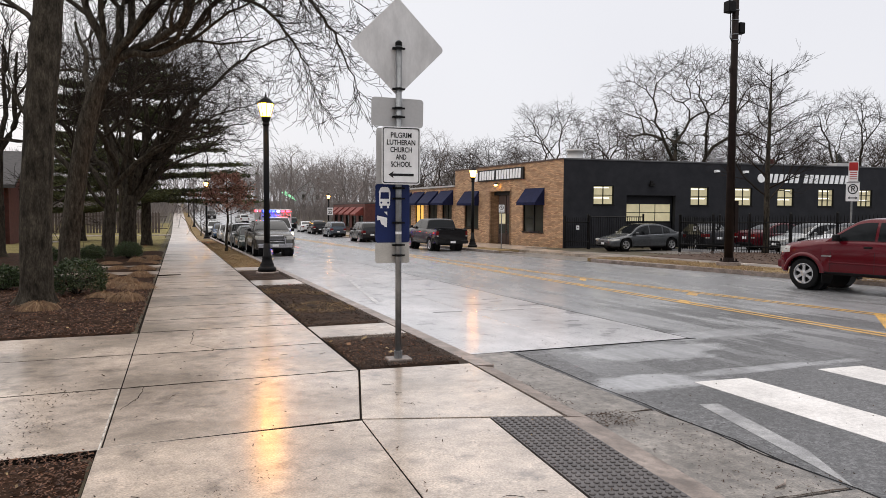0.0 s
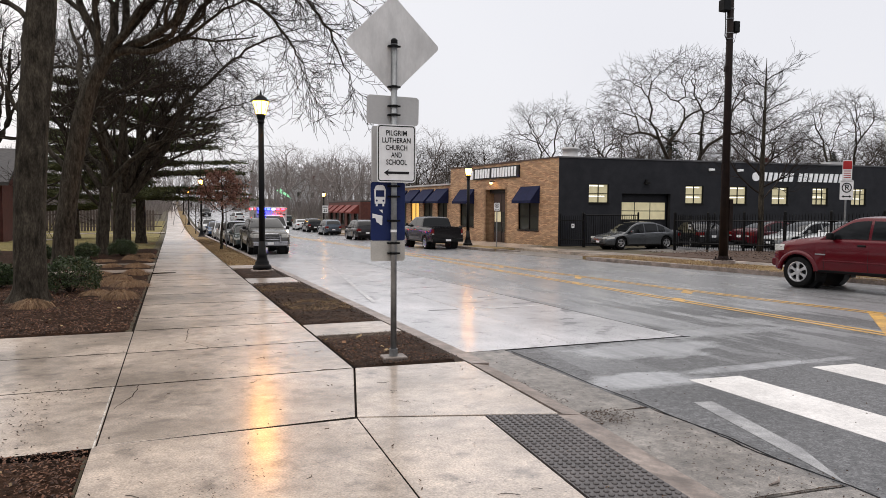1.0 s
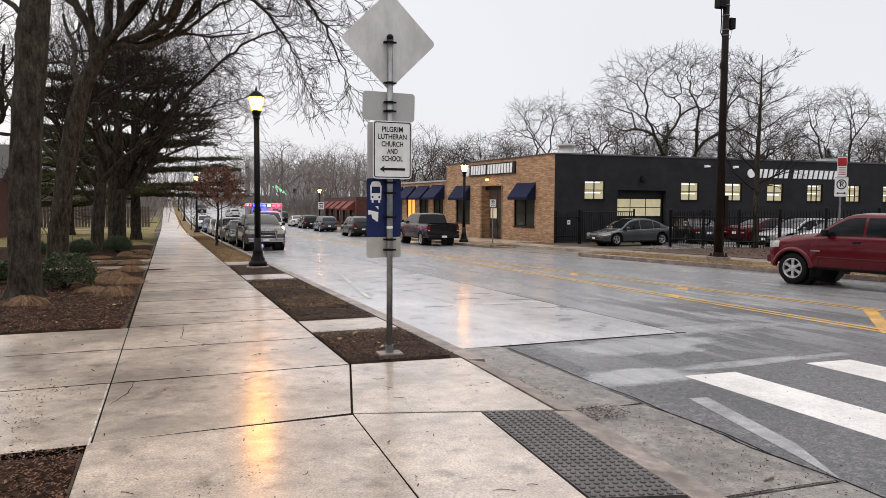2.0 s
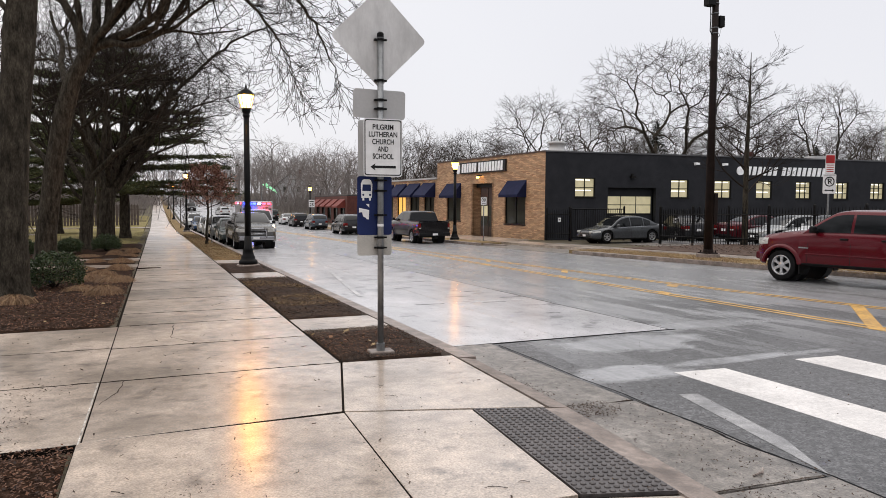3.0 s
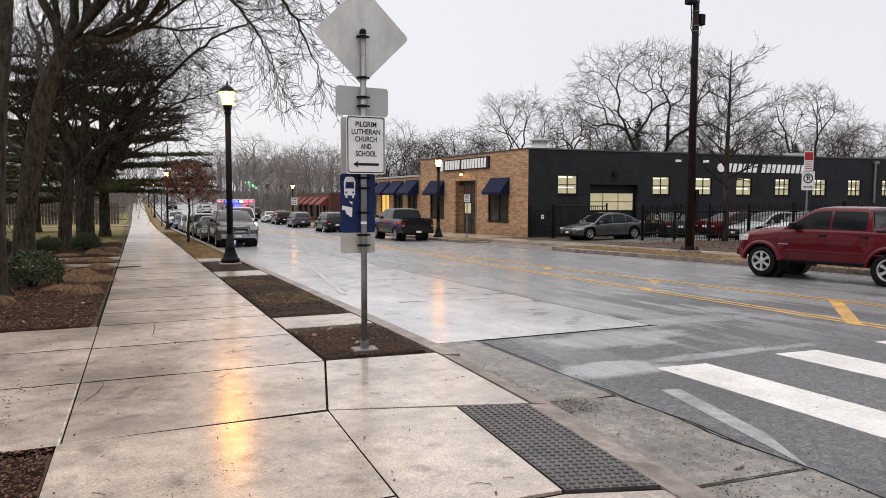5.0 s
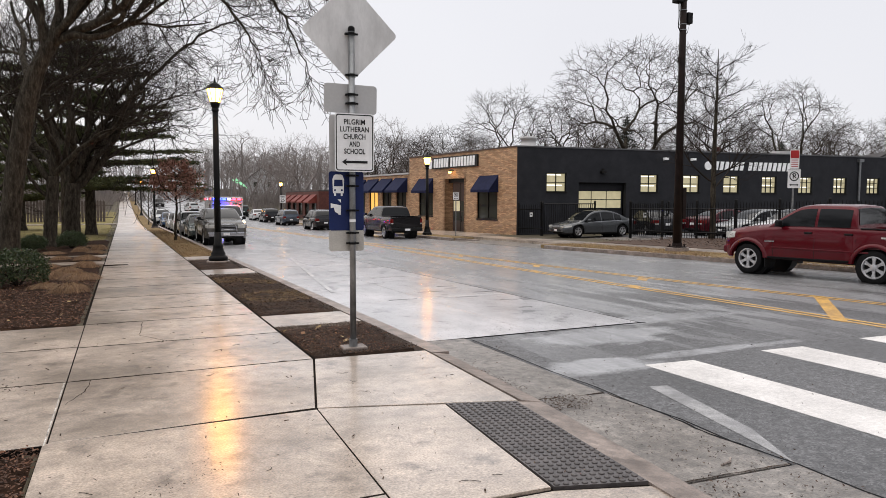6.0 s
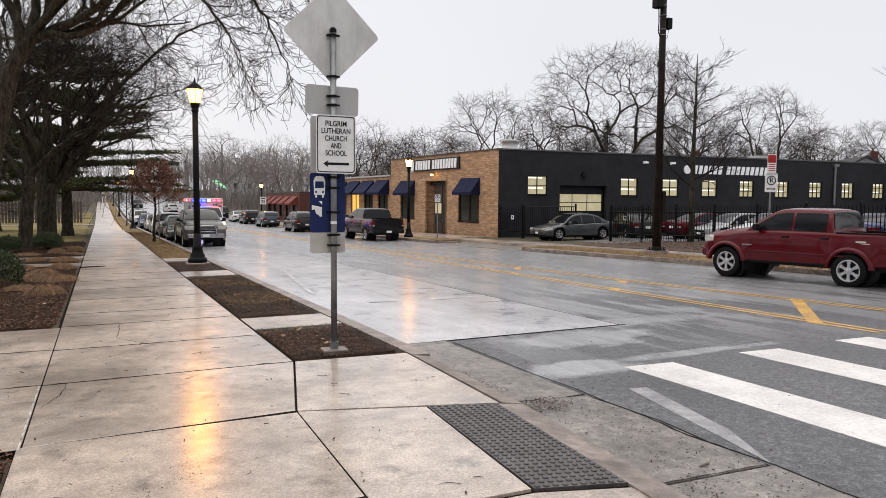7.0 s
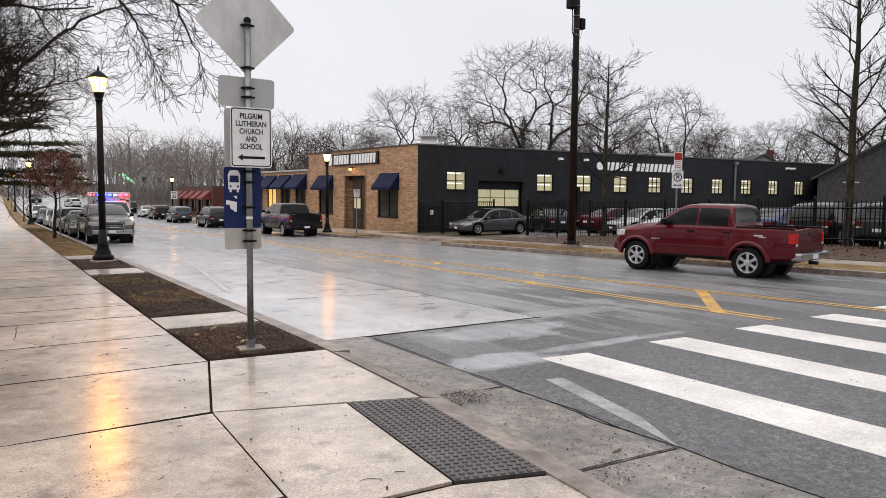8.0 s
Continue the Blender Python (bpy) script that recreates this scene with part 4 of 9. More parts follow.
def letter_bars(parent, x0, x1, z0, z1, y, counts, material, slant=0.12, depth=0.08):
    """A business name as plain slanted blocks of its letters' size and colour."""
    total = sum(counts) + 0.7 * (len(counts) - 1)
    w = (x1 - x0) / total
    x = x0
    for c in counts:
        for i in range(c):
            a, b = x + 0.12 * w, x + 0.68 * w
            s = slant * (z1 - z0)
            part("letter_block", prismm([(a, z0), (b, z0), (b + s, z1), (a + s, z1)], y - depth, y - 0.002, "y"), material, parent)
            x += w
        x += 0.7 * w


letter_bars(shop, 15.4, 22.5, 3.66, 4.26, 0, (6, 9), M["letter"], 0.2)
part("sign_disc", lathem([(0.3, 0), (0.3, 0.08)], 16, pose(14.9, -0.001, 3.95, 90, 0, 0)), M["letter"], shop)

# the brick front turns a few degrees the other way
front = empty("brick_shop", pose(22.7, 38.1, 0, 0, 0, BA), "tan brick shop front with navy awnings and recessed door", "building")
# local: x to the right seen from the street is -y, so the front is laid out along local y, its face at x = 0
FR = pose(0, 0, 0, 0, 0, 90)


def wall_y(name, y0, y1, x, thick, z0, z1, holes, material, parent):
    ob = wall_x(name, y0, y1, 0, -thick, z0, z1, holes, material, parent)
    ob.data.transform(Matrix.Translation((x, 0, 0)) @ FR)
    return ob


def flat_y(ob, x=0.0):
    """Turns a part laid out along x so that it lies along y, and outwards faces -x."""
    for o in (ob, *ob.children_recursive):
        o.data.transform(Matrix.Translation((x, 0, 0)) @ FR @ Matrix.Diagonal((1, -1, 1, 1)))
        o.data.flip_normals()
    return ob


wins = [(2.2, 4.77, 0.22, 2.1), (11.15, 13.5, 0.25, 2.12)]
wall_y("front_wall", 0, 15.2, 0, 0.3, ZB, ZT, wins + [(6.5, 9.25, ZB, 3.05)], M["brick"], front)
for a, b, c, d in wins:
    flat_y(window(front, a, b, c, d, 0, 1, 1))
bm = bmesh.new()
box(bm, 0.0, 0.9, 9.25, 9.5, ZB, 3.2)
box(bm, 0.0, 0.9, 6.25, 6.5, ZB, 3.2)
box(bm, 0.9, 1.1, 6.25, 9.5, ZB, 3.2)
box(bm, 0.3, 0.9, 6.5, 9.25, 3.05, 3.2)
part("door_recess", bm, M["brick"], front)
dr = part("door", boxm(0.40, 0.46, 6.52, 8.75, -0.8, 2.75), M["wood"], front, "brown double door with glazed upper panels")
for a in (6.66, 7.74):
    for z0, z1 in ((-0.02, 0.62), (0.68, 1.42)):
        part("pane", boxm(0.385, 0.399, a, a + 0.86, z0, z1), M["lit" if z0 > 0 and a > 7 else "winglass"], dr)
    part("handle", boxm(0.33, 0.399, a + 0.78, a + 0.82, -0.1, 0.3), M["chrome"], dr)
part("meeting_stile", boxm(0.38, 0.399, 7.60, 7.64, -0.8, 2.74), M["frame"], dr)
part("door_head", boxm(0.30, 0.46, 6.51, 9.24, 2.76, 3.04), M["frame"], dr)
part("coping", boxm(-0.05, 0.33, 0, 15.25, ZT + 0.003, ZT + 0.09), M["coping"], front)
for a, b in ((2.1, 4.45), (11.1, 13.5)):
    aw = part("awning", prismm([(-0.002, 3.15), (-0.72, 2.2), (-0.72, 2.02), (-0.69, 2.02), (-0.69, 2.18), (-0.002, 3.08)], a, b, "y"), M["navy"], front, "navy canvas awning")
    for yy in (a, b - 0.02):
        part("side_flap", prismm([(-0.003, 3.08), (-0.69, 2.18), (-0.69, 2.02), (-0.003, 2.02)], yy, yy + 0.02, "y"), M["navy"], aw)
sgn = part("sign_panel", boxm(-0.12, -0.002, 4.55, 11.05, 3.82, 4.66), M["sign_black"], front, "black sign panel with a white business name")
x = 10.75
for c in (6, 9):
    for i in range(c):
        part("letter_block", prismm([(x, 3.91), (x - 0.25, 3.91), (x - 0.30, 4.57), (x - 0.05, 4.57)], -0.16, -0.122, "x"), M["letter"], sgn)
        x -= 0.385
    x -= 0.22
part("sign_disc", lathem([(0.36, 0), (0.36, 0.08)], 18, pose(-0.003, 11.5, 4.2, 0, -90, 0)), M["letter"], front)
bm = lathem([(0.02, 0), (0.02, 0.35)], 8, pose(-0.001, 7.9, 3.62, 0, -90, 0))
lathe(bm, [(0.02, 0.1), (0.16, 0.0), (0.17, -0.02)], 12, pose(-0.36, 7.9, 3.56))
gl = part("goose_lamp", bm, M["black"], front)
part("bulb", lathem([(0.05, 0), (0.12, 0.04), (0.11, 0.13)], 10, pose(-0.36, 7.9, 3.41)), M["bulb"], gl)
# lower wing beyond
low = empty("low_wing", pose(21.5, 53.25, 0, 0, 0, BA), "lower tan shop wing with a row of navy awnings", "building")
lh = [(0.6 + 2.9 * i, 2.5 + 2.9 * i, -0.3, 2.3) for i in range(4)]
wall_y("front_wall", 0, 14, 0, 0.3, -1.6, 3.55, lh, M["brick"], low)
for i, (a, b, c, d) in enumerate(lh):
    flat_y(window(low, a, b, c, d, 0, 1, 0, "warmroom" if i == 2 else None, True))
    aw = part("awning", prismm([(-0.002, 3.3), (-1.0, 2.25), (-1.0, 2.08), (-0.002, 2.08)], a - 0.25, b + 0.25, "y"), M["navy"], low, "navy canvas awning")
part("roof", boxm(-0.1, 12, -0.0, 14.1, 3.56, 3.7), M["alu"], low)
part("end_wall", boxm(0.31, 12, 13.8, 14, -1.6, 3.55), M["brick"], low)


# ---- street furniture ----
def lamp_post(x, y, h, label, near=True):
    z = gz(y)
    e = empty("street_lamp", pose(x, y, z), label, "street lamp", "street lamps")
    part("footing", lathem([(0.36, -0.1), (0.36, 0.03), (0.34, 0.05)], 20), M["curb"], e)
    s = h / 5.3
    part("base", lathem([(0.29, 0.05), (0.29, 0.15), (0.25, 0.19), (0.22, 0.21), (0.22, 0.28), (0.18, 0.34), (0.15, 0.48), (0.165, 0.51), (0.125, 0.56), (0.105, 0.95)], 16), M["black"], e, smooth=True)
    part("shaft", lathem([(0.10, 0.95), (0.095, 2.4), (0.085, h - 0.95)], 12), M["black"], e, smooth=True)
    part("capital", lathem([(0.085, h - 0.96), (0.12, h - 0.90), (0.09, h - 0.84), (0.13, h - 0.78), (0.15, h - 0.66)], 12), M["black"], e)
    part("lantern", lathem([(0.14, h - 0.655), (0.18, h - 0.5), (0.235, h - 0.27)], 8), M["lantern"] if near else M["lantern_far"], e, "glowing amber lantern glass")
    bm = bmesh.new()
    for k in range(8):
        a = 2 * math.pi * k / 8
        tube(bm, [(0.145 * math.cos(a), 0.145 * math.sin(a), h - 0.66), (0.243 * math.cos(a), 0.243 * math.sin(a), h - 0.265)], [0.011, 0.011], 4)
    part("lantern_ribs", bm, M["black"], e)
    part("cap", lathem([(0.28, h - 0.268), (0.27, h - 0.24), (0.16, h - 0.12), (0.06, h - 0.06), (0.03, h - 0.03), (0.035, h + 0.0), (0.008, h + 0.1)], 8), M["black"], e)
    return e


lamp_post(2.71, 22.75, 5.62, "black cast iron street lamp with a lit amber lantern")
lamp_post(2.8, 71.5, 5.7, "black street lamp with a lit lantern on the verge", False)
lamp_post(2.8, 121, 5.7, "black street lamp with a lit lantern far along the verge", False)
lamp_post(2.8, 170, 5.7, "black street lamp with a lit lantern far along the verge", False)
lamp_post(17.0, 39.2, 5.0, "black street lamp with a lit lantern before the shop", False)
lamp_post(19.0, 92, 5.2, "black street lamp with a lit lantern across the street", False)
lamp_post(-9.2, 44, 4.6, "black garden lamp post on the lawn", False)


def cobra_pole():
    y, x = 19.8, 18.72
    e = empty("utility_pole", pose(x, y, gz(y) + 0.03), "tall dark brown steel pole with brackets and small boxes", "pole")
    part("footing", lathem([(0.42, -0.1), (0.42, 0.14)], 18), M["curb"], e)
    bm = boxm(-0.24, 0.24, -0.24, 0.24, 0.14, 0.18)
    part("base_plate", bm, M["pole"], e)
    for sx in (-1, 1):
        for sy in (-1, 1):
            part("bolt", lathem([(0.03, 0.18), (0.03, 0.26)], 6, pose(0.18 * sx, 0.18 * sy, 0)), M["pole"], e)
    part("collar", lathem([(0.2, 0.181), (0.18, 0.3)], 12), M["pole"], e)
    part("shaft", lathem([(0.165, 0.2), (0.13, 6), (0.10, 13)], 12), M["pole"], e, smooth=True)
    part("handhole_box", boxm(0.1, 0.26, -0.14, 0.12, 1.2, 2.35), M["pole"], e)
    part("camera_box", boxm(0.12, 0.36, -0.12, 0.12, 8.3, 8.7, bevel=0.03), M["black"], e)
    part("upper_box", boxm(-0.42, -0.1, -0.15, 0.15, 9.0, 9.4, bevel=0.03), M["black"], e)
    bm = bmesh.new()
    tube(bm, [(-0.12, 0, 8.0), (-0.22, 0, 8.15), (-0.2, 0, 8.5), (-0.22, 0, 9.0)], [0.02] * 4, 5)
    tube(bm, [(0.3, 0, 8.3), (0.22, 0, 8.0), (0.1, 0, 7.9)], [0.012] * 3, 5)
    part("cable", bm, M["black"], e)
    for z in (8.05, 8.25, 8.75, 9.1):
        part("band", lathem([(0.135, z), (0.135, z + 0.025)], 12), M["galv"], e)
    for z, s in ((5.2, 1), (3.4, -1), (6.9, -1)):
        part("bracket", boxm(s * 0.12 - 0.05, s * 0.12 + 0.05, -0.05, 0.05, z, z + 0.2), M["pole"], e)


cobra_pole()


def rounded(w, h, r, n=5):
    out = []
    for cx, cz, a0 in ((w / 2 - r, -h / 2 + r, -90), (w / 2 - r, h / 2 - r, 0), (-w / 2 + r, h / 2 - r, 90), (-w / 2 + r, -h / 2 + r, 180)):
        for i in range(n + 1):
            a = radians(a0 + 90 * i / n)
            out.append((cx + r * math.cos(a), cz + r * math.sin(a)))
    return out


def plate_bm(w, h, r, y, t, cx=0, cz=0, turn=0):
    pts = rounded(w, h, r)
    c, s = math.cos(radians(turn)), math.sin(radians(turn))
    return prismm([(cx + c * a - s * b, cz + s * a + c * b) for a, b in pts], y, y + t, "y")


def sign_post():
    x, y = 2.42, 7.75
    e = empty("sign_post", pose(x, y, gz(y), 0, 0, -3), "galvanised pipe sign post with stacked street signs", "sign post")
    Z = -gz(y)
    part("footing", boxm(-0.14, 0.15, -0.10, 0.12, -0.06, 0.045, bevel=0.015), M["curb"], e, "small chipped concrete footing")
    part("sleeve", lathem([(0.05, 0.04), (0.05, 0.13)], 12), M["galv"], e)
    part("pipe", lathem([(0.036, 0.05), (0.036, 3.66 )], 14), M["galv"], e, smooth=True)
    part("pipe_cap", lathem([(0.04, 3.661), (0.04, 3.70), (0.02, 3.72)], 12), M["black"], e)
    # backs of the two signs that face the other way
    part("diamond_sign_back", plate_bm(0.80, 0.80, 0.05, 0.05, 0.004, 0.0, 3.66, 45), M["alu_light"], e, "bare aluminium back of a diamond sign")
    part("rectangle_sign_back", plate_bm(0.62, 0.33, 0.04, 0.05, 0.004, 0.0, 2.91, -1), M["alu"], e, "bare aluminium back of a rectangular sign")
    # church sign on the near side, a second one behind it
    s = part("church_sign", plate_bm(0.457, 0.66, 0.035, -0.062, 0.004, 0.015, 2.405), M["sign_white"], e, "white direction sign with black border and lettering")
    bm = bmesh.new()
    o, i = rounded(0.435, 0.635, 0.03), rounded(0.413, 0.613, 0.022)
    for yy in (-0.064,):
        vo = [bm.verts.new((a + 0.015, yy, b + 2.405)) for a, b in o]
        vi = [bm.verts.new((a + 0.015, yy, b + 2.405)) for a, b in i]
        for k in range(len(o)):
            j = (k + 1) % len(o)
            bm.faces.new((vo[k], vo[j], vi[j], vi[k]))
    part("border", bm, M["sign_black"], s)
    for k, (w, wd) in enumerate((("PILGRIM", 0.245), ("LUTHERAN", 0.335), ("CHURCH", 0.255), ("AND", 0.125), ("SCHOOL", 0.245))):
        text_mesh("lettering", w, 0.083, M["sign_black"], s, Matrix.Translation((0.015, -0.0645, 2.635 - 0.083 * k)) @ pose(0, 0, 0, 90, 0, 0), 0.001, wd)
    ar = [(-0.145, 0.0), (-0.085, 0.04), (-0.095, 0.014), (0.155, 0.014), (0.155, -0.014), (-0.095, -0.014), (-0.085, -0.04)]
    part("arrow", prismm([(a + 0.01, b + 2.185) for a, b in ar], -0.0645, -0.0625, "y"), M["sign_black"], s)
    part("rear_sign", plate_bm(0.457, 0.66, 0.035, 0.05, 0.004, -0.025, 2.395), M["alu"], e, "second sign back to back with the white one")
    # bus stop flag behind the pipe
    b = part("bus_stop_sign", plate_bm(0.41, 0.68, 0.03, 0.042, 0.004, -0.06, 1.74), M["sign_blue"], e, "dark blue bus stop sign with a white bus symbol")
    part("grey_panel", plate_bm(0.41, 0.25, 0.03, 0.044, 0.003, -0.06, 1.285), M["grey_panel"], e, "plain grey lower panel")
    by = 0.038
    cx, cz = -0.155, 1.93
    part("bus_symbol", prismm([(cx + p, cz + q) for p, q in ((-0.062, -0.10), (-0.068, 0.06), (-0.05, 0.105), (-0.03, 0.115), (0.03, 0.115), (0.05, 0.105), (0.068, 0.06), (0.062, -0.10), (0.05, -0.10), (0.05, -0.13), (0.028, -0.13), (0.028, -0.10), (-0.028, -0.10), (-0.028, -0.13), (-0.05, -0.13), (-0.05, -0.10))], by, by + 0.003, "y"), M["sign_white"], b)
    part("symbol_window", prismm([(cx + p, cz + q) for p, q in ((-0.052, -0.02), (-0.047, 0.055), (0.047, 0.055), (0.052, -0.02))], by - 0.003, by - 0.001, "y"), M["sign_blue"], b)
    for sx in (-1, 1):
        part("symbol_lamp", lathem([(0.012, 0), (0.012, 0.002)], 10, pose(cx + sx * 0.04, by - 0.001, cz - 0.065, 90, 0, 0)), M["sign_blue"], b)
    part("symbol_mark", prismm([(cx + p, cz - 0.27 + q) for p, q in ((-0.09, 0.055), (0.03, 0.03), (0.025, -0.08), (0.0, -0.075), (-0.01, -0.06), (-0.04, -0.045), (-0.055, 0.005), (-0.09, 0.0))], by, by + 0.003, "y"), M["sign_white"], b)
    part("symbol_mark", prismm([(cx + p, cz - 0.19 + q) for p, q in ((-0.01, 0.02), (0.03, 0.02), (0.03, -0.02), (0.01, 0.0))], by, by + 0.003, "y"), M["sign_white"], b)
    for z in (3.62, 3.16, 2.94, 2.84, 2.02, 1.62, 1.36, 1.24, 1.9):
        bm = lathem([(0.046, z), (0.046, z + 0.025)], 12)
        box(bm, 0.03, 0.075, -0.012, 0.012, z + 0.003, z + 0.022)
        box(bm, -0.07, -0.03, -0.01, 0.04, z + 0.003, z + 0.022)
        part("clamp", bm, M["black"], e)
    part("tape", lathem([(0.0372, 1.50), (0.0372, 1.53)], 12), M["sign_white"], e)


sign_post()


def small_sign(x, y, zs, w, h, label, extra=None):
    e = empty("no_parking_sign", pose(x, y, gz(y) + 0.03, 0, 0, -24), label, "sign")
    part("post", lathem([(0.03, 0), (0.03, zs + h / 2)], 8), M["galv"], e)
    p = part("plate", plate_bm(w, h, 0.03, -0.04, 0.004, 0, zs), M["sign_white"], e)
    part("ring", lathem([(w * 0.30, 0), (w * 0.30, 0.002), (w * 0.38, 0.002), (w * 0.38, 0)], 20, pose(0, -0.042, zs + h * 0.12, 90, 0, 0), False), M["sign_black"], p)
    text_mesh("letter", "P", h * 0.4, M["sign_black"], p, Matrix.Translation((0, -0.044, zs + h * 0.12)) @ pose(0, 0, 0, 90, 0, 0), 0.001)
    part("slash", prismm([(-w * 0.24, -0.012), (w * 0.24, -0.012), (w * 0.24, 0.012), (-w * 0.24, 0.012)], -0.046, -0.044, "y", Matrix.Translation((0, 0, zs + h * 0.12)) @ pose(0, 0, 0, 0, 45, 0)), M["sign_black"], p)
    za, k = zs - h * 0.33, h * 0.07
    part("arrow", prismm([(-w * 0.36, za), (-w * 0.22, za + k), (-w * 0.22, za + k * 0.35), (w * 0.22, za + k * 0.35), (w * 0.22, za + k), (w * 0.36, za), (w * 0.22, za - k), (w * 0.22, za - k * 0.35), (-w * 0.22, za - k * 0.35), (-w * 0.22, za - k)], -0.045, -0.041, "y"), M["sign_black"], p)
    part("border", prismm([(-w * 0.46, zs + h * 0.465), (w * 0.46, zs + h * 0.465), (w * 0.46, zs + h * 0.445), (-w * 0.46, zs + h * 0.445)], -0.0445, -0.041, "y"), M["sign_black"], p)
    if extra:
        q = part("upper_plate", plate_bm(w * 0.72, h * 1.0, 0.03, -0.04, 0.004, 0, zs + h * 1.02), M["sign_white"], e, "red and white parking notice with unreadable lines")
        part("red_band", plate_bm(w * 0.66, h * 0.42, 0.02, -0.044, 0.003, 0, zs + h * 1.27), M["sign_red"], q)
        for k in range(4):
            part("text_bar", boxm(-w * 0.26, w * 0.26, -0.0445, -0.0405, zs + h * (0.95 - 0.11 * k), zs + h * (0.99 - 0.11 * k)), M["sign_red"], q)
    return e


small_sign(20.03, 16.0, 2.55, 0.42, 0.62, "no parking sign with red notice on grey post", True)
small_sign(17.7, 36.6, 2.35, 0.33, 0.45, "small no parking sign before the shop")


# ---- iron fence ----
def iron_fence(name, a, b, h, label, gap=0.16, post_gap=2.4, rails=(0.18, 0.82), ext=None):
    a, b = Vector((*a, 0)), Vector((*b, 0))
    L = (b - a).length
    ang = math.degrees(math.atan2(b.y - a.y, b.x - a.x))
    e = empty(name, pose(a.x, a.y, gz(a.y) + 0.06, 0, 0, ang), label, "fence")
    dz = (gz(b.y) - gz(a.y)) / L
    pk = lathem([(0.021, 0.05), (0.021, h - 0.1), (0.005, h)], 4)
    pm = part("picket", pk, M["black"], e)
    n = int(L / gap)
    for i in range(n):
        q = pm if i == 0 else new("picket", pm.data)
        q.parent = e
        q.location = ((i + 0.5) * gap, 0, (i + 0.5) * gap * dz)
    ps = lathem([(0.06, -0.1), (0.06, h + 0.06), (0.075, h + 0.07), (0.02, h + 0.14)], 4, pose(0, 0, 0, 0, 0, 45))
    pp = part("post", ps, M["black"], e)
    m = max(1, round(L / post_gap))
    for i in range(m + 1):
        q = pp if i == 0 else new("post", pp.data)
        q.parent = e
        q.location = (L * i / m, 0.03, L * i / m * dz)
    for r in rails:
        bm = bmesh.new()
        for sy in (-1, 1):
            vs = [(0, 0.018 * sy, h * r), (L, 0.018 * sy, h * r + L * dz)]
            tube(bm, vs, [0.03, 0.03], 4)
        part("rail", bm, M["black"], e)
    return e


iron_fence("iron_fence", (25.7, 30.8), (27.0, 15), 1.85, "black iron picket fence round the car lot", 0.155)
iron_fence("iron_fence", (27.0, 15), (28.6, -2), 1.85, "black iron picket fence round the car lot", 0.16)
iron_fence("iron_fence", (25.7, 30.8), (29.2, 31.6), 1.85, "black iron picket fence beside the driveway", 0.155)
iron_fence("iron_fence", (22.7, 37.9), (23.2, 35.9), 1.85, "short black iron fence beside the brick corner", 0.155)
iron_fence("iron_gate", (23.2, 36.0), (26.9, 35.6), 1.9, "black iron sliding gate with a level top rail", 0.15, 3.7, (0.08, 0.97))
for x, y in ((23.0, 36.8), (25.95, 29.9)):
    e = empty("notice_plate", pose(x - 0.08, y - 0.08, gz(y) + 1.25, 0, 0, -40), "small white notice plate on the iron fence", "sign")
    part("plate", boxm(-0.09, 0.09, -0.006, 0.0, -0.13, 0.13), M["sign_white"], e)
    part("text_bar", boxm(-0.04, 0.04, -0.009, -0.006, -0.03, 0.05), M["sign_black"], e)


# ---- vehicles: local y forward, x right, origin on the ground ----
def pchip(pts):
    """A smooth curve through points that never overshoots them."""
    xs, zs = [p[0] for p in pts], [p[1] for p in pts]
    d = [(b - a) / (q - p) for a, b, p, q in zip(zs, zs[1:], xs, xs[1:])]
    m = [d[0]] + [0.0 if a * b <= 0 else 2 * a * b / (a + b) for a, b in zip(d, d[1:])] + [d[-1]]

    def at(x):
        x = min(max(x, xs[0]), xs[-1])
        i = max(j for j in range(len(xs) - 1) if xs[j] <= x)
        w = xs[i + 1] - xs[i]
        t = (x - xs[i]) / w
        return (2 * t ** 3 - 3 * t * t + 1) * zs[i] + (t ** 3 - 2 * t * t + t) * w * m[i] + (3 * t * t - 2 * t ** 3) * zs[i + 1] + (t ** 3 - t * t) * w * m[i + 1]
    return at


def crisp(ob, deg=32):
    for f in ob.data.polygons:
        f.use_smooth = True
    ob.data.set_sharp_from_angle(angle=radians(deg))
    return ob


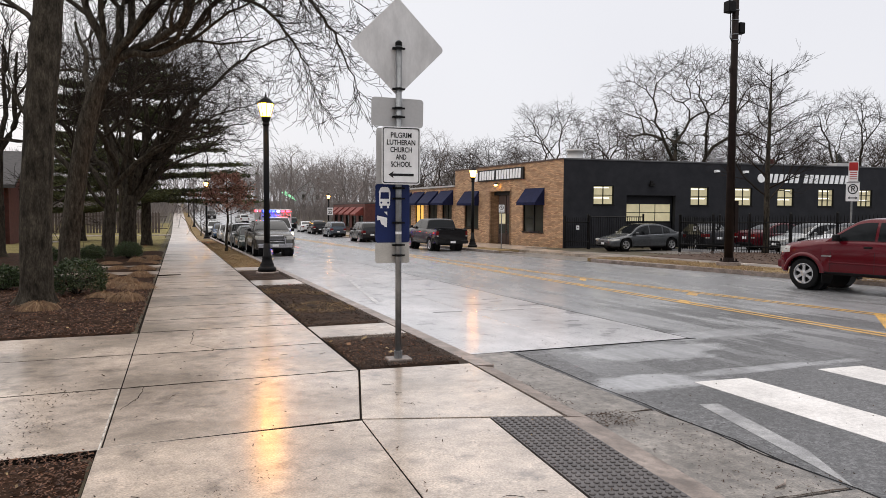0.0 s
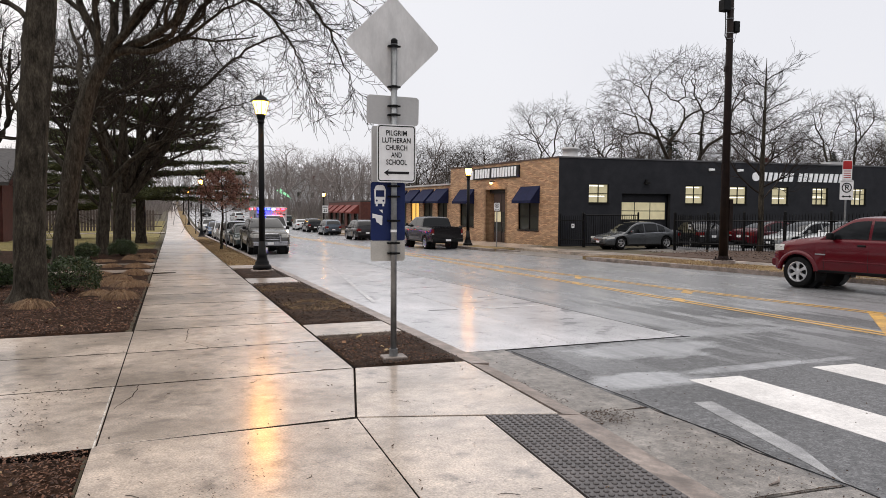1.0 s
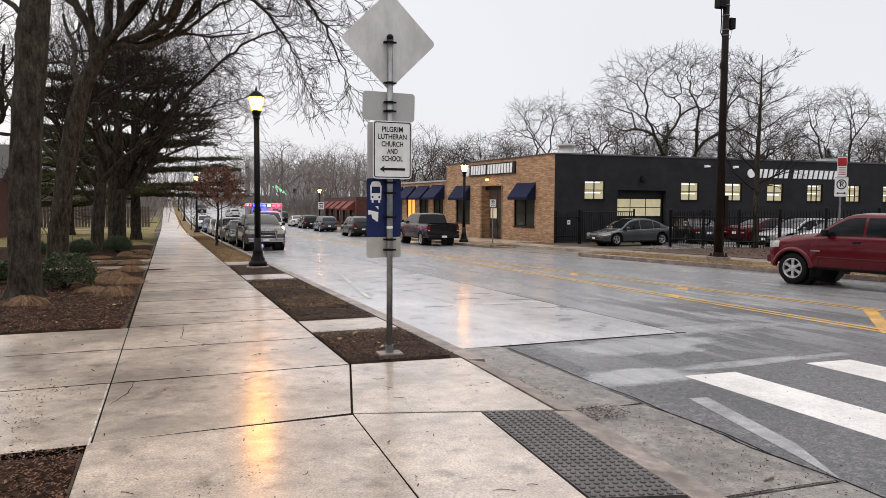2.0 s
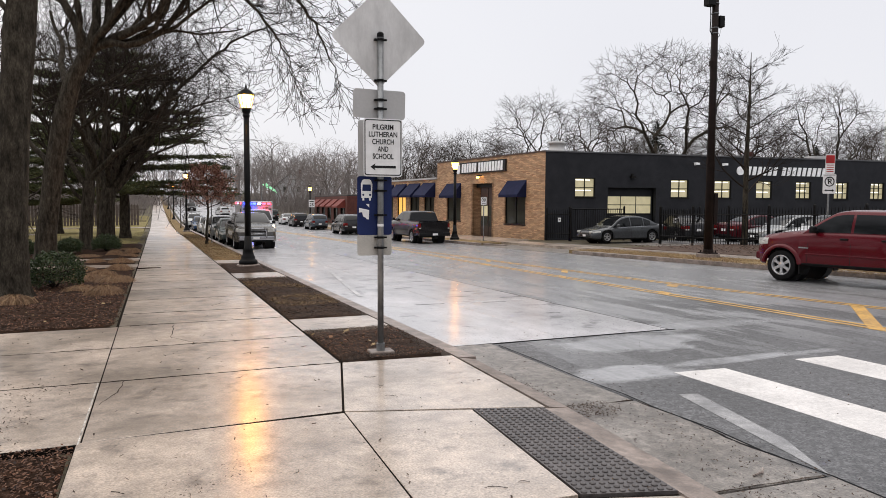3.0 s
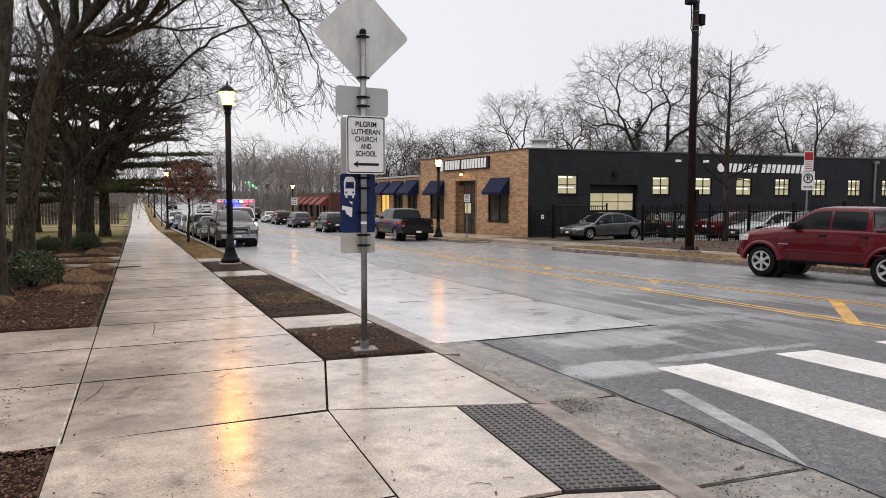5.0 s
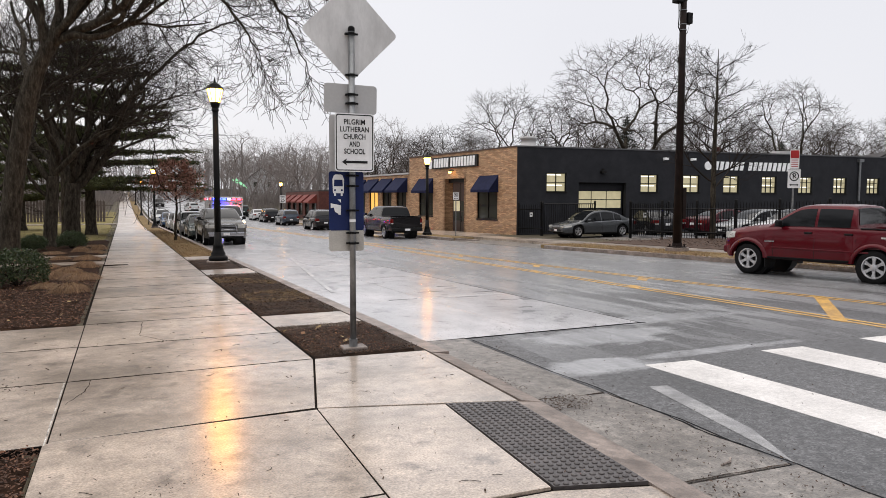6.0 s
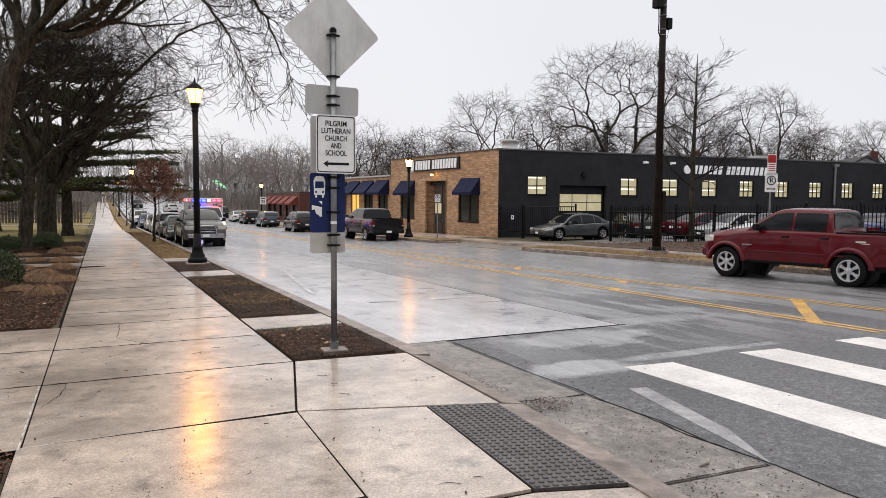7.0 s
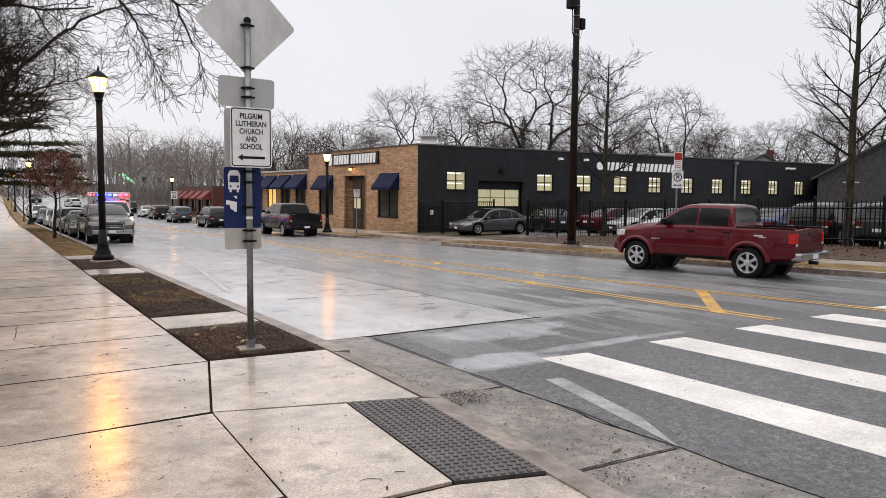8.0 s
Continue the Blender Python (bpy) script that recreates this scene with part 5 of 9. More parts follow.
class Shell:
    """A car's skin as sections across its length. f runs from the nose backwards; sections go from sill to centre line."""

    def __init__(self, L, W, low, shoulder, top, arches, flare=0.0, bed=None, ends=(0.14, 0.10), span=None):
        self.L, self.W, self.low, self.shoulder, self.top = L, W, pchip(low), pchip(shoulder), pchip(top)
        self.arches, self.flare, self.bed, self.ends, self.span = arches, flare, bed, ends, span or (0.0, L)

    def half(self, f):
        a, b = max(0.0, 1 - f / 0.55), max(0.0, 1 - (self.L - f) / 0.5)
        return self.W / 2 * (1 - self.ends[0] * a ** 2.2 - self.ends[1] * b ** 2.2)

    def section(self, f):
        w, zl, bulge = self.half(f), self.low(f), 0.0
        for fc, R, wr in self.arches:
            d = abs(f - fc)
            if d < R:
                zl = max(zl, wr + math.sqrt(R * R - d * d))
            if d < R + 0.16:
                bulge = max(bulge, self.flare * min(1.0, (R + 0.16 - d) / 0.11))
        zs, zt = self.shoulder(f), self.top(f)
        h = zs - zl
        out = [(w - 0.06 + bulge, zl), (w - 0.008 + bulge, zl + min(0.05, 0.2 * h)), (w + bulge * 0.75, zl + 0.42 * h), (w - 0.004, zl + 0.62 * h), (w - 0.016, zs - 0.07), (w - 0.055, zs)]
        if self.bed and self.bed[0] < f < self.bed[1]:
            return out + [(w - 0.105, zs + 0.005), (w - 0.11, zs - 0.46), (0.0, zs - 0.46)]
        return out + [(w - 0.15, zs + 0.75 * (zt - zs)), (w * 0.55, zt), (0.0, zt + 0.02)]

    def stations(self):
        a, b = self.span
        s = [a, b] + [a + q for q in (0.012, 0.04, 0.09, 0.16, 0.25, 0.36)] + [b - q for q in (0.012, 0.04, 0.09, 0.16, 0.26)]
        s += [a + 0.45 + 0.13 * i for i in range(int((b - a - 0.7) / 0.13))]
        for fc, R, wr in self.arches:
            s += [fc + R * math.cos(math.pi * i / 12) for i in range(13)] + [fc + q * (R + e) for q in (-1, 1) for e in (0.002, 0.05, 0.16)]
        if self.bed:
            s += [q + e for q in self.bed for e in (-0.002, 0.002)]
        out = []
        for f in sorted(q for q in s if a <= q <= b):
            if not out or f - out[-1] > 0.0015:
                out.append(f)
        return out

    def x_at(self, f, z):
        s = self.section(f)[:6]
        for (x0, z0), (x1, z1) in zip(s, s[1:]):
            if z <= z1:
                return x0 + (x1 - x0) * max(0.0, (z - z0) / max(1e-6, z1 - z0))
        return s[-1][0]

    def mesh(self):
        bm = bmesh.new()
        prev = None
        for f in self.stations():
            s = self.section(f)
            y = self.L / 2 - f
            left = [bm.verts.new((-x, y, z)) for x, z in s[:-1]]
            right = [bm.verts.new((x, y, z)) for x, z in s[:-1]]
            ring = left + [bm.verts.new((0, y, s[-1][1]))] + right[::-1]
            if prev:
                for i in range(len(ring) - 1):
                    bm.faces.new((prev[i], prev[i + 1], ring[i + 1], ring[i]))
            else:
                bm.faces.new(ring)
            prev = ring
        bm.faces.new(prev[::-1])
        bmesh.ops.recalc_face_normals(bm, faces=bm.faces[:])
        return bm

    def patch(self, name, material, e, side, f0, f1, za, zb, out=0.006, n=6, label=""):
        """A thin piece that lies on the side of the skin; za and zb are heights or functions of f."""
        bm = bmesh.new()
        rows = []
        for i in range(n + 1):
            f = f0 + (f1 - f0) * i / n
            a, b = (za(f) if callable(za) else za), (zb(f) if callable(zb) else zb)
            rows.append([bm.verts.new((side * (self.x_at(f, a + (b - a) * j / 3) + out), self.L / 2 - f, a + (b - a) * j / 3)) for j in range(4)])
        for p, q in zip(rows, rows[1:]):
            for j in range(3):
                bm.faces.new((p[j], p[j + 1], q[j + 1], q[j]))
        r = bmesh.ops.extrude_face_region(bm, geom=bm.faces[:])
        bmesh.ops.translate(bm, verts=[v for v in r["geom"] if isinstance(v, bmesh.types.BMVert)], vec=(-side * 0.03, 0, 0))
        bmesh.ops.recalc_face_normals(bm, faces=bm.faces[:])
        return part(name, bm, material, e, label)


def greenhouse(e, sh, roof, paintm, h, tumble, screen, back, pillars, glassm, side_end=None, sunk=0.03):
    """Cab or cabin over the belt: roof is its outline from the base of the screen to the base of the rear glass."""
    rf = pchip(roof)
    f0, f1 = roof[0][0], roof[-1][0]
    L = sh.L

    def belt(f):
        return sh.shoulder(f) - sunk

    def side_x(f, z):
        zb = belt(f)
        return sh.half(f) - 0.055 - tumble * (max(0.0, z - zb) / (h - zb)) ** 1.25

    def edge(f):
        z = max(rf(f), belt(f) + 0.004)
        return side_x(f, z), z

    def crown(f):
        x, z = edge(f)
        return [(x, z - 0.022), (x - 0.018, z - 0.004), (x - 0.06, z + 0.012), (x * 0.55, z + 0.034), (0.0, z + 0.042)]

    def crown_z(f, x):
        c = crown(f)
        for (xa, za), (xb, zb) in zip(c, c[1:]):
            if x >= xb:
                return zb + (za - zb) * (x - xb) / max(1e-6, xa - xb)
        return c[-1][1]

    bm = bmesh.new()
    prev = None
    ff = sorted({f0 + (f1 - f0) * i / 44 for i in range(45)} | {r[0] for r in roof} | {f1 - 0.03, f1 - 0.06})
    for f in ff:
        x, z = edge(f)
        zb = belt(f) - 0.02
        s = [(side_x(f, zb + (z - 0.03 - zb) * r / 4), zb + (z - 0.03 - zb) * r / 4) for r in range(4)] + crown(f)
        left = [bm.verts.new((-a, L / 2 - f, b)) for a, b in s[:-1]]
        right = [bm.verts.new((a, L / 2 - f, b)) for a, b in s[:-1]]
        ring = left + [bm.verts.new((0, L / 2 - f, s[-1][1]))] + right[::-1]
        if prev:
            for i in range(len(ring) - 1):
                bm.faces.new((prev[i], prev[i + 1], ring[i + 1], ring[i]))
        else:
            bm.faces.new(ring)
        prev = ring
    bm.faces.new(prev[::-1])
    bmesh.ops.recalc_face_normals(bm, faces=bm.faces[:])
    c = crisp(part("cabin", bm, paintm, e), 38)

    def sheet(name, rows, way):
        bm = bmesh.new()
        g = [[bm.verts.new(p) for p in r] for r in rows]
        for p, q in zip(g, g[1:]):
            for j in range(len(p) - 1):
                bm.faces.new((p[j], p[j + 1], q[j + 1], q[j]))
        r = bmesh.ops.extrude_face_region(bm, geom=bm.faces[:])
        bmesh.ops.translate(bm, verts=[v for v in r["geom"] if isinstance(v, bmesh.types.BMVert)], vec=way)
        bmesh.ops.recalc_face_normals(bm, faces=bm.faces[:])
        return crisp(part(name, bm, glassm, e), 30)

    for nm, span, dy in (("windshield", screen, 0.012), ("rear_window", back, -0.012)):
        if span:
            rows = []
            for i in range(9):
                f = span[0] + (span[1] - span[0]) * i / 8
                w = edge(f)[0] - 0.075
                rows.append([(w * u / 5, L / 2 - f + dy, crown_z(f, abs(w * u / 5)) + 0.007) for u in range(-5, 6)])
            sheet(nm, rows, (0, -2.5 * dy, -0.012))
    cuts = [f0 + 0.16, *pillars, side_end or f1 - 0.16]
    for s in (-1, 1):
        for a, b in zip(cuts, cuts[1:]):
            rows = []
            for i in range(13):
                f = a + 0.035 + (b - a - 0.07) * i / 12
                lo, hi = belt(f) + 0.055, rf(f) - 0.075
                if hi - lo < 0.02:
                    continue
                rows.append([(s * (side_x(f, lo + (hi - lo) * j / 4) + 0.006), L / 2 - f, lo + (hi - lo) * j / 4) for j in range(5)])
            if len(rows) > 2:
                sheet("side_window", rows, (-s * 0.02, 0, 0))
    return c


def wheel(e, x, y, r, w, spokes=6, rimmat="rim"):
    """A tyre with a recessed spoked rim; outer side towards +x or -x by the sign of x."""
    s = 1 if x > 0 else -1
    bm = lathem([(r * 0.62, -w / 2), (r * 0.90, -w / 2), (r * 0.975, -w * 0.42), (r, -w * 0.2), (r, w * 0.2), (r * 0.975, w * 0.42), (r * 0.90, w / 2), (r * 0.68, w * 0.49), (r * 0.62, w * 0.4), (r * 0.62, -w * 0.3)], 28, None, False)
    turn = pose(0, 0, 0, 0, 90 * s, 0)
    bmesh.ops.transform(bm, matrix=turn, verts=bm.verts)
    t = crisp(part("wheel", bm, M["rubber"], e), 40)
    t.location = (x, y, r)
    bm = lathem([(r * 0.66, w * 0.36), (r * 0.665, w * 0.47), (r * 0.61, w * 0.485), (r * 0.57, w * 0.40), (r * 0.55, w * 0.1)], 26, None, False)
    for k in range(spokes):
        a = 360 * k / spokes
        prism(bm, [(r * 0.12, -r * 0.10), (r * 0.36, -r * 0.075), (r * 0.60, -r * 0.13), (r * 0.60, r * 0.13), (r * 0.36, r * 0.075), (r * 0.12, r * 0.10)], w * 0.22, w * 0.39, "z", pose(0, 0, 0, 0, 0, a))
    lathe(bm, [(r * 0.21, w * 0.2), (r * 0.20, w * 0.40), (r * 0.12, w * 0.45), (r * 0.04, w * 0.455)], 14)
    bmesh.ops.transform(bm, matrix=turn, verts=bm.verts)
    crisp(part("rim", bm, M[rimmat], t), 30)
    part("brake_disc", lathem([(r * 0.60, w * 0.08), (r * 0.60, w * 0.12)], 20, turn), M["plastic"], t)
    return t


def span_box(a, b, *rest, **k):
    return boxm(min(a, b), max(a, b), *rest, **k)


def vehicle(name, label, style, paintm, x, y, head, L=4.8, W=1.85, Hh=1.5, lights="off", spokes=6, dz=-0.12, wr=None, chrome=False, over=None, flare=None):
    e = empty(name, pose(x, y, gz(y) + dz, 0, 0, head), label, "pickup truck" if style == "pickup" else "car", "vehicles")
    wr = wr or {"pickup": 0.39, "suv": 0.36, "sedan": 0.33}[style]
    fo, ro = over or {"pickup": (0.93, 1.18), "suv": (0.88, 0.92), "sedan": (0.92, 1.05)}[style]
    h, R = Hh, wr + 0.07
    arches = [(fo, R, wr), (L - ro, R, wr)]
    if style == "sedan":
        low = [(0, 0.30), (0.1, 0.22), (1.4, 0.20), (L - 1.6, 0.21), (L - 0.1, 0.28), (L, 0.34)]
        sho = [(0, 0.50), (0.05, 0.58), (0.3, 0.665), (0.8, 0.75), (1.3, 0.83), (2.4, 0.89), (L - 1.0, 0.95), (L - 0.25, 0.97), (L - 0.05, 0.90), (L, 0.80)]
        top = [(0, 0.52), (0.04, 0.62), (0.14, 0.69), (0.4, 0.755), (0.85, 0.835), (1.3, 0.895), (2.4, 0.93), (L - 0.9, 1.01), (L - 0.3, 1.055), (L - 0.08, 1.03), (L, 0.88)]
        roof = [(1.12, 0.85), (1.35, 0.99), (1.75, h - 0.20), (2.05, h - 0.075), (2.45, h - 0.012), (2.85, h), (L - 1.78, h - 0.025), (L - 1.38, h - 0.12), (L - 1.02, h - 0.27), (L - 0.74, 1.07), (L - 0.58, 0.99)]
        screen, back, pil, send = (1.26, 2.12), (L - 1.55, L - 0.76), (2.50, 3.38), L - 1.12
        hl, tl, doors, zb = (0.06, 0.50, 0.545, 0.66), (L - 0.30, L - 0.01, 0.72, 0.90), (1.38, 2.52, 3.42), 0.22
    elif style == "suv":
        low = [(0, 0.36), (0.1, 0.27), (1.4, 0.26), (L - 1.4, 0.28), (L - 0.1, 0.36), (L, 0.42)]
        sho = [(0, 0.62), (0.05, 0.74), (0.3, 0.85), (0.9, 0.93), (1.3, 0.97), (2.4, 1.01), (L - 0.5, 1.06), (L - 0.06, 1.02), (L, 0.92)]
        top = [(0, 0.66), (0.04, 0.80), (0.16, 0.92), (0.5, 0.99), (1.2, 1.05), (2.4, 1.05), (L - 0.3, 1.10), (L - 0.04, 1.06), (L, 0.96)]
        roof = [(1.08, 0.98), (1.25, 1.10), (1.6, h - 0.30), (1.92, h - 0.10), (2.3, h - 0.015), (2.9, h), (L - 1.0, h - 0.03), (L - 0.48, h - 0.09), (L - 0.3, h - 0.22), (L - 0.1, 1.2), (L - 0.04, 1.04)]
        screen, back, pil, send = (1.2, 1.98), (L - 0.36, L - 0.1), (2.35, 3.3, 3.36), L - 0.50
        hl, tl, doors, zb = (0.04, 0.5, 0.70, 0.83), (L - 0.22, L - 0.01, 0.80, 1.02), (1.3, 2.35, 3.3), 0.30
    else:
        B, D = h * 0.70, L * 0.695
        low = [(0, 0.52), (0.1, 0.40), (1.4, 0.42), (L - 1.8, 0.44), (L - 0.1, 0.52), (L, 0.56)]
        sho = [(0, B - 0.38), (0.05, B - 0.27), (0.25, B - 0.17), (0.8, B - 0.10), (1.35, B - 0.03), (2.2, B), (D, B), (L - 0.06, B), (L, B - 0.03)]
        top = [(0, B - 0.34), (0.04, B - 0.22), (0.14, B - 0.11), (0.5, B - 0.03), (1.25, B + 0.045), (2.2, B + 0.02), (D, B + 0.01), (L, B - 0.01)]
        k = D - 1.25
        roof = [(1.22, B - 0.03), (1.40, B + 0.10), (1.22 + 0.30 * k, h - 0.115), (1.22 + 0.37 * k, h - 0.04), (1.22 + 0.50 * k, h), (D - 0.35, h - 0.004), (D - 0.15, h - 0.03), (D - 0.085, h - 0.10), (D, B + 0.07), (D + 0.03, B - 0.01)]
        screen, back, pil, send = (1.35, 1.22 + 0.39 * k), (D - 0.092, D - 0.002), (1.2 + 0.58 * k,), D - 0.13
        hl, tl, doors, zb = (0.03, 0.34, B - 0.36, B - 0.19), (L - 0.16, L - 0.004, B - 0.34, B - 0.10), (1.42, 1.2 + 0.58 * k, D - 0.02), 0.46
    flare = flare if flare is not None else {"pickup": 0.035, "suv": 0.02, "sedan": 0.012}[style]
    sh = Shell(L, W, low, sho, top, arches, flare, (L * 0.695 + 0.06, L - 0.07) if style == "pickup" else None, (0.16, 0.03) if style == "pickup" else (0.17, 0.13))
    crisp(part("body", sh.mesh(), paintm, e), 34)
    greenhouse(e, sh, roof, paintm, h, 0.20 if style == "sedan" else 0.17, screen, back, pil, M["carglass"], send)
    lit, rear = lights in ("front", "both"), lights in ("rear", "both")
    for s in (-1, 1):
        for fc, _, _ in arches:
            wheel(e, s * (W / 2 - 0.115), L / 2 - fc, wr, 0.25 if style == "pickup" else 0.215, spokes)
            part("wheel_well", lathem([(R + 0.03, 0), (R + 0.03, 0.3)], 18, pose(s * (W / 2 - 0.36), L / 2 - fc, wr, 0, 90, 0) @ pose(0, 0, -0.15)), M["plastic"], e)
        f0, f1, za, zc = hl
        hd = sh.patch("headlight", M["head_lit" if lit else "head"], e, s, f0, f1, lambda f: za + 0.10 * (f - f0), lambda f: zc + 0.10 * (f - f0) - 0.12 * max(0, f - f0 - 0.2), 0.004, 8, "headlight")
        xo = sh.half(0.02)
        part("front_lens", span_box(s * (xo - 0.30), s * (xo - 0.015), L / 2 - 0.12, L / 2 + 0.012, za, zc, bevel=0.02), M["head_lit" if lit else "head"], hd)
        f0, f1, za, zc = tl
        ta = sh.patch("tail_light", M["red_glow" if rear else "red_lamp"], e, s, f0, f1, za, zc, 0.006, 5, "red tail light")
        xo = sh.half(L - 0.01)
        wide = 0.13 if style == "pickup" else 0.26
        part("rear_lens", span_box(s * (xo - wide), s * (xo - 0.012), -L / 2 - 0.012, -L / 2 + 0.06, za, zc, bevel=0.015), M["red_glow" if rear else "red_lamp"], ta)
        part("reverse_light", span_box(s * (xo - wide), s * (xo - 0.012), -L / 2 - 0.010, -L / 2 + 0.05, za - 0.07, za - 0.004, bevel=0.012), M["head"], ta, "clear reversing lens")
        fm = roof[1][0] + 0.22
        zm = sh.shoulder(fm)
        bm = span_box(s * (W / 2 + 0.02), s * (W / 2 + 0.20), L / 2 - fm - 0.06, L / 2 - fm + 0.07, zm + 0.03, zm + 0.19, bevel=0.04)
        box(bm, min(s * (W / 2 - 0.10), s * (W / 2 + 0.05)), max(s * (W / 2 - 0.10), s * (W / 2 + 0.05)), L / 2 - fm - 0.03, L / 2 - fm + 0.03, zm + 0.01, zm + 0.07)
        part("mirror", bm, M["plastic"] if style != "sedan" else paintm, e)
        for fd in doors:
            sh.patch("door_gap", M["plastic"], e, s, fd - 0.006, fd + 0.006, sh.low(fd) + 0.09, lambda f: sh.shoulder(f) - 0.01, 0.0015, 1)
        for fd in doors[1:]:
            za = sh.shoulder(fd) - 0.13
            xo = sh.x_at(fd - 0.14, za)
            part("door_handle", span_box(s * (xo - 0.03), s * (xo + 0.03), L / 2 - fd + 0.06, L / 2 - fd + 0.25, za - 0.022, za + 0.022, bevel=0.01), M["plastic"] if style == "pickup" else paintm, e)
        fa, fb = fo + R + 0.05, L - ro - R - 0.05
        sh.patch("sill_trim", M["plastic"], e, s, fa, fb, lambda f: sh.low(f) + 0.005, lambda f: sh.low(f) + 0.07, 0.008, 4)
        if style == "pickup":
            part("bed_rail", span_box(s * (W / 2 - 0.125), s * (W / 2 - 0.03), -L / 2 + 0.05, L / 2 - L * 0.695 - 0.07, B + 0.0, B + 0.03, bevel=0.008), M["plastic"], e)
        else:
            sh.patch("window_trim", M["chrome" if style == "sedan" else "plastic"], e, s, roof[1][0] + 0.1, send, lambda f: sh.shoulder(f) - 0.016, lambda f: sh.shoulder(f) - 0.004, 0.006, 10)
    zn = sho[0][1]
    gw = W * (0.27 if style == "pickup" else 0.25)
    gz0, gz1 = (zn - 0.10, zn + 0.13) if style == "pickup" else (zn - 0.06, zn + 0.06)
    gr = part("grille", boxm(-gw, gw, L / 2 - 0.10, L / 2 + 0.010, gz0, gz1, bevel=0.02), M["plastic"], e)
    for q in range(3):
        zz = gz0 + (gz1 - gz0) * (q + 0.7) / 3.2
        part("grille_bar", boxm(-gw + 0.03, gw - 0.03, L / 2 - 0.05, L / 2 + 0.020, zz - 0.010, zz + 0.010), M["chrome"], gr)
    bw = sh.half(0.0)
    zf = low[0][1]
    if style == "pickup":
        part("front_bumper", boxm(-bw - 0.03, bw + 0.03, L / 2 - 0.16, L / 2 + 0.07, zf - 0.02, zf + 0.20, bevel=0.05), M["chrome"] if chrome is True else paintm, e)
        part("rear_bumper", boxm(-W / 2 + 0.04, W / 2 - 0.04, -L / 2 - 0.14, -L / 2 + 0.10, 0.50, 0.70, bevel=0.04), M["chrome"] if chrome else M["plastic"], e)
        part("bumper_step", boxm(-W / 4, W / 4, -L / 2 - 0.142, -L / 2 + 0.02, 0.698, 0.712), M["plastic"], e)
        part("tailgate_seam", boxm(-W / 2 + 0.15, W / 2 - 0.15, -L / 2 - 0.003, -L / 2 + 0.02, 0.765, 0.775), M["plastic"], e)
        part("tailgate_handle", boxm(-0.12, 0.12, -L / 2 - 0.005, -L / 2 + 0.02, B - 0.16, B - 0.08, bevel=0.01), M["plastic"], e)
        part("rear_plate", boxm(-0.16, 0.16, -L / 2 - 0.152, -L / 2 - 0.138, 0.54, 0.66), M["sign_white"], e)
        part("tow_hitch", boxm(-0.05, 0.05, -L / 2 - 0.2, -L / 2, 0.40, 0.48), M["plastic"], e)
    else:
        part("lower_grille", boxm(-bw + 0.22, bw - 0.22, L / 2 - 0.10, L / 2 + 0.008, zf + 0.02, zf + 0.12, bevel=0.02), M["plastic"], e)
        part("rear_plate", boxm(-0.16, 0.16, -L / 2 - 0.012, -L / 2 + 0.03, 0.60, 0.73), M["sign_white"], e)
        part("rear_diffuser", boxm(-bw + 0.15, bw - 0.15, -L / 2 - 0.008, -L / 2 + 0.08, low[-1][1] - 0.01, low[-1][1] + 0.09, bevel=0.02), M["plastic"], e)
        if style == "suv":
            for s in (-1, 1):
                bm = bmesh.new()
                tube(bm, [(s * (W / 2 - 0.27), L / 2 - f, h - 0.02 + dzr) for f, dzr in ((2.1, 0.0), (2.2, 0.06), (L - 0.9, 0.05), (L - 0.8, 0.0))], [0.018] * 4, 6)
                part("roof_rail", bm, M["plastic"], e)
    part("front_plate", boxm(-0.15, 0.15, L / 2 + 0.012, L / 2 + (0.076 if style == "pickup" else 0.022), zf + 0.04, zf + 0.15), M["sign_white"], e)
    part("underbody", boxm(-W / 2 + 0.22, W / 2 - 0.22, -L / 2 + 0.3, L / 2 - 0.3, zb - 0.06, zb + 0.25), M["plastic"], e)
    return e


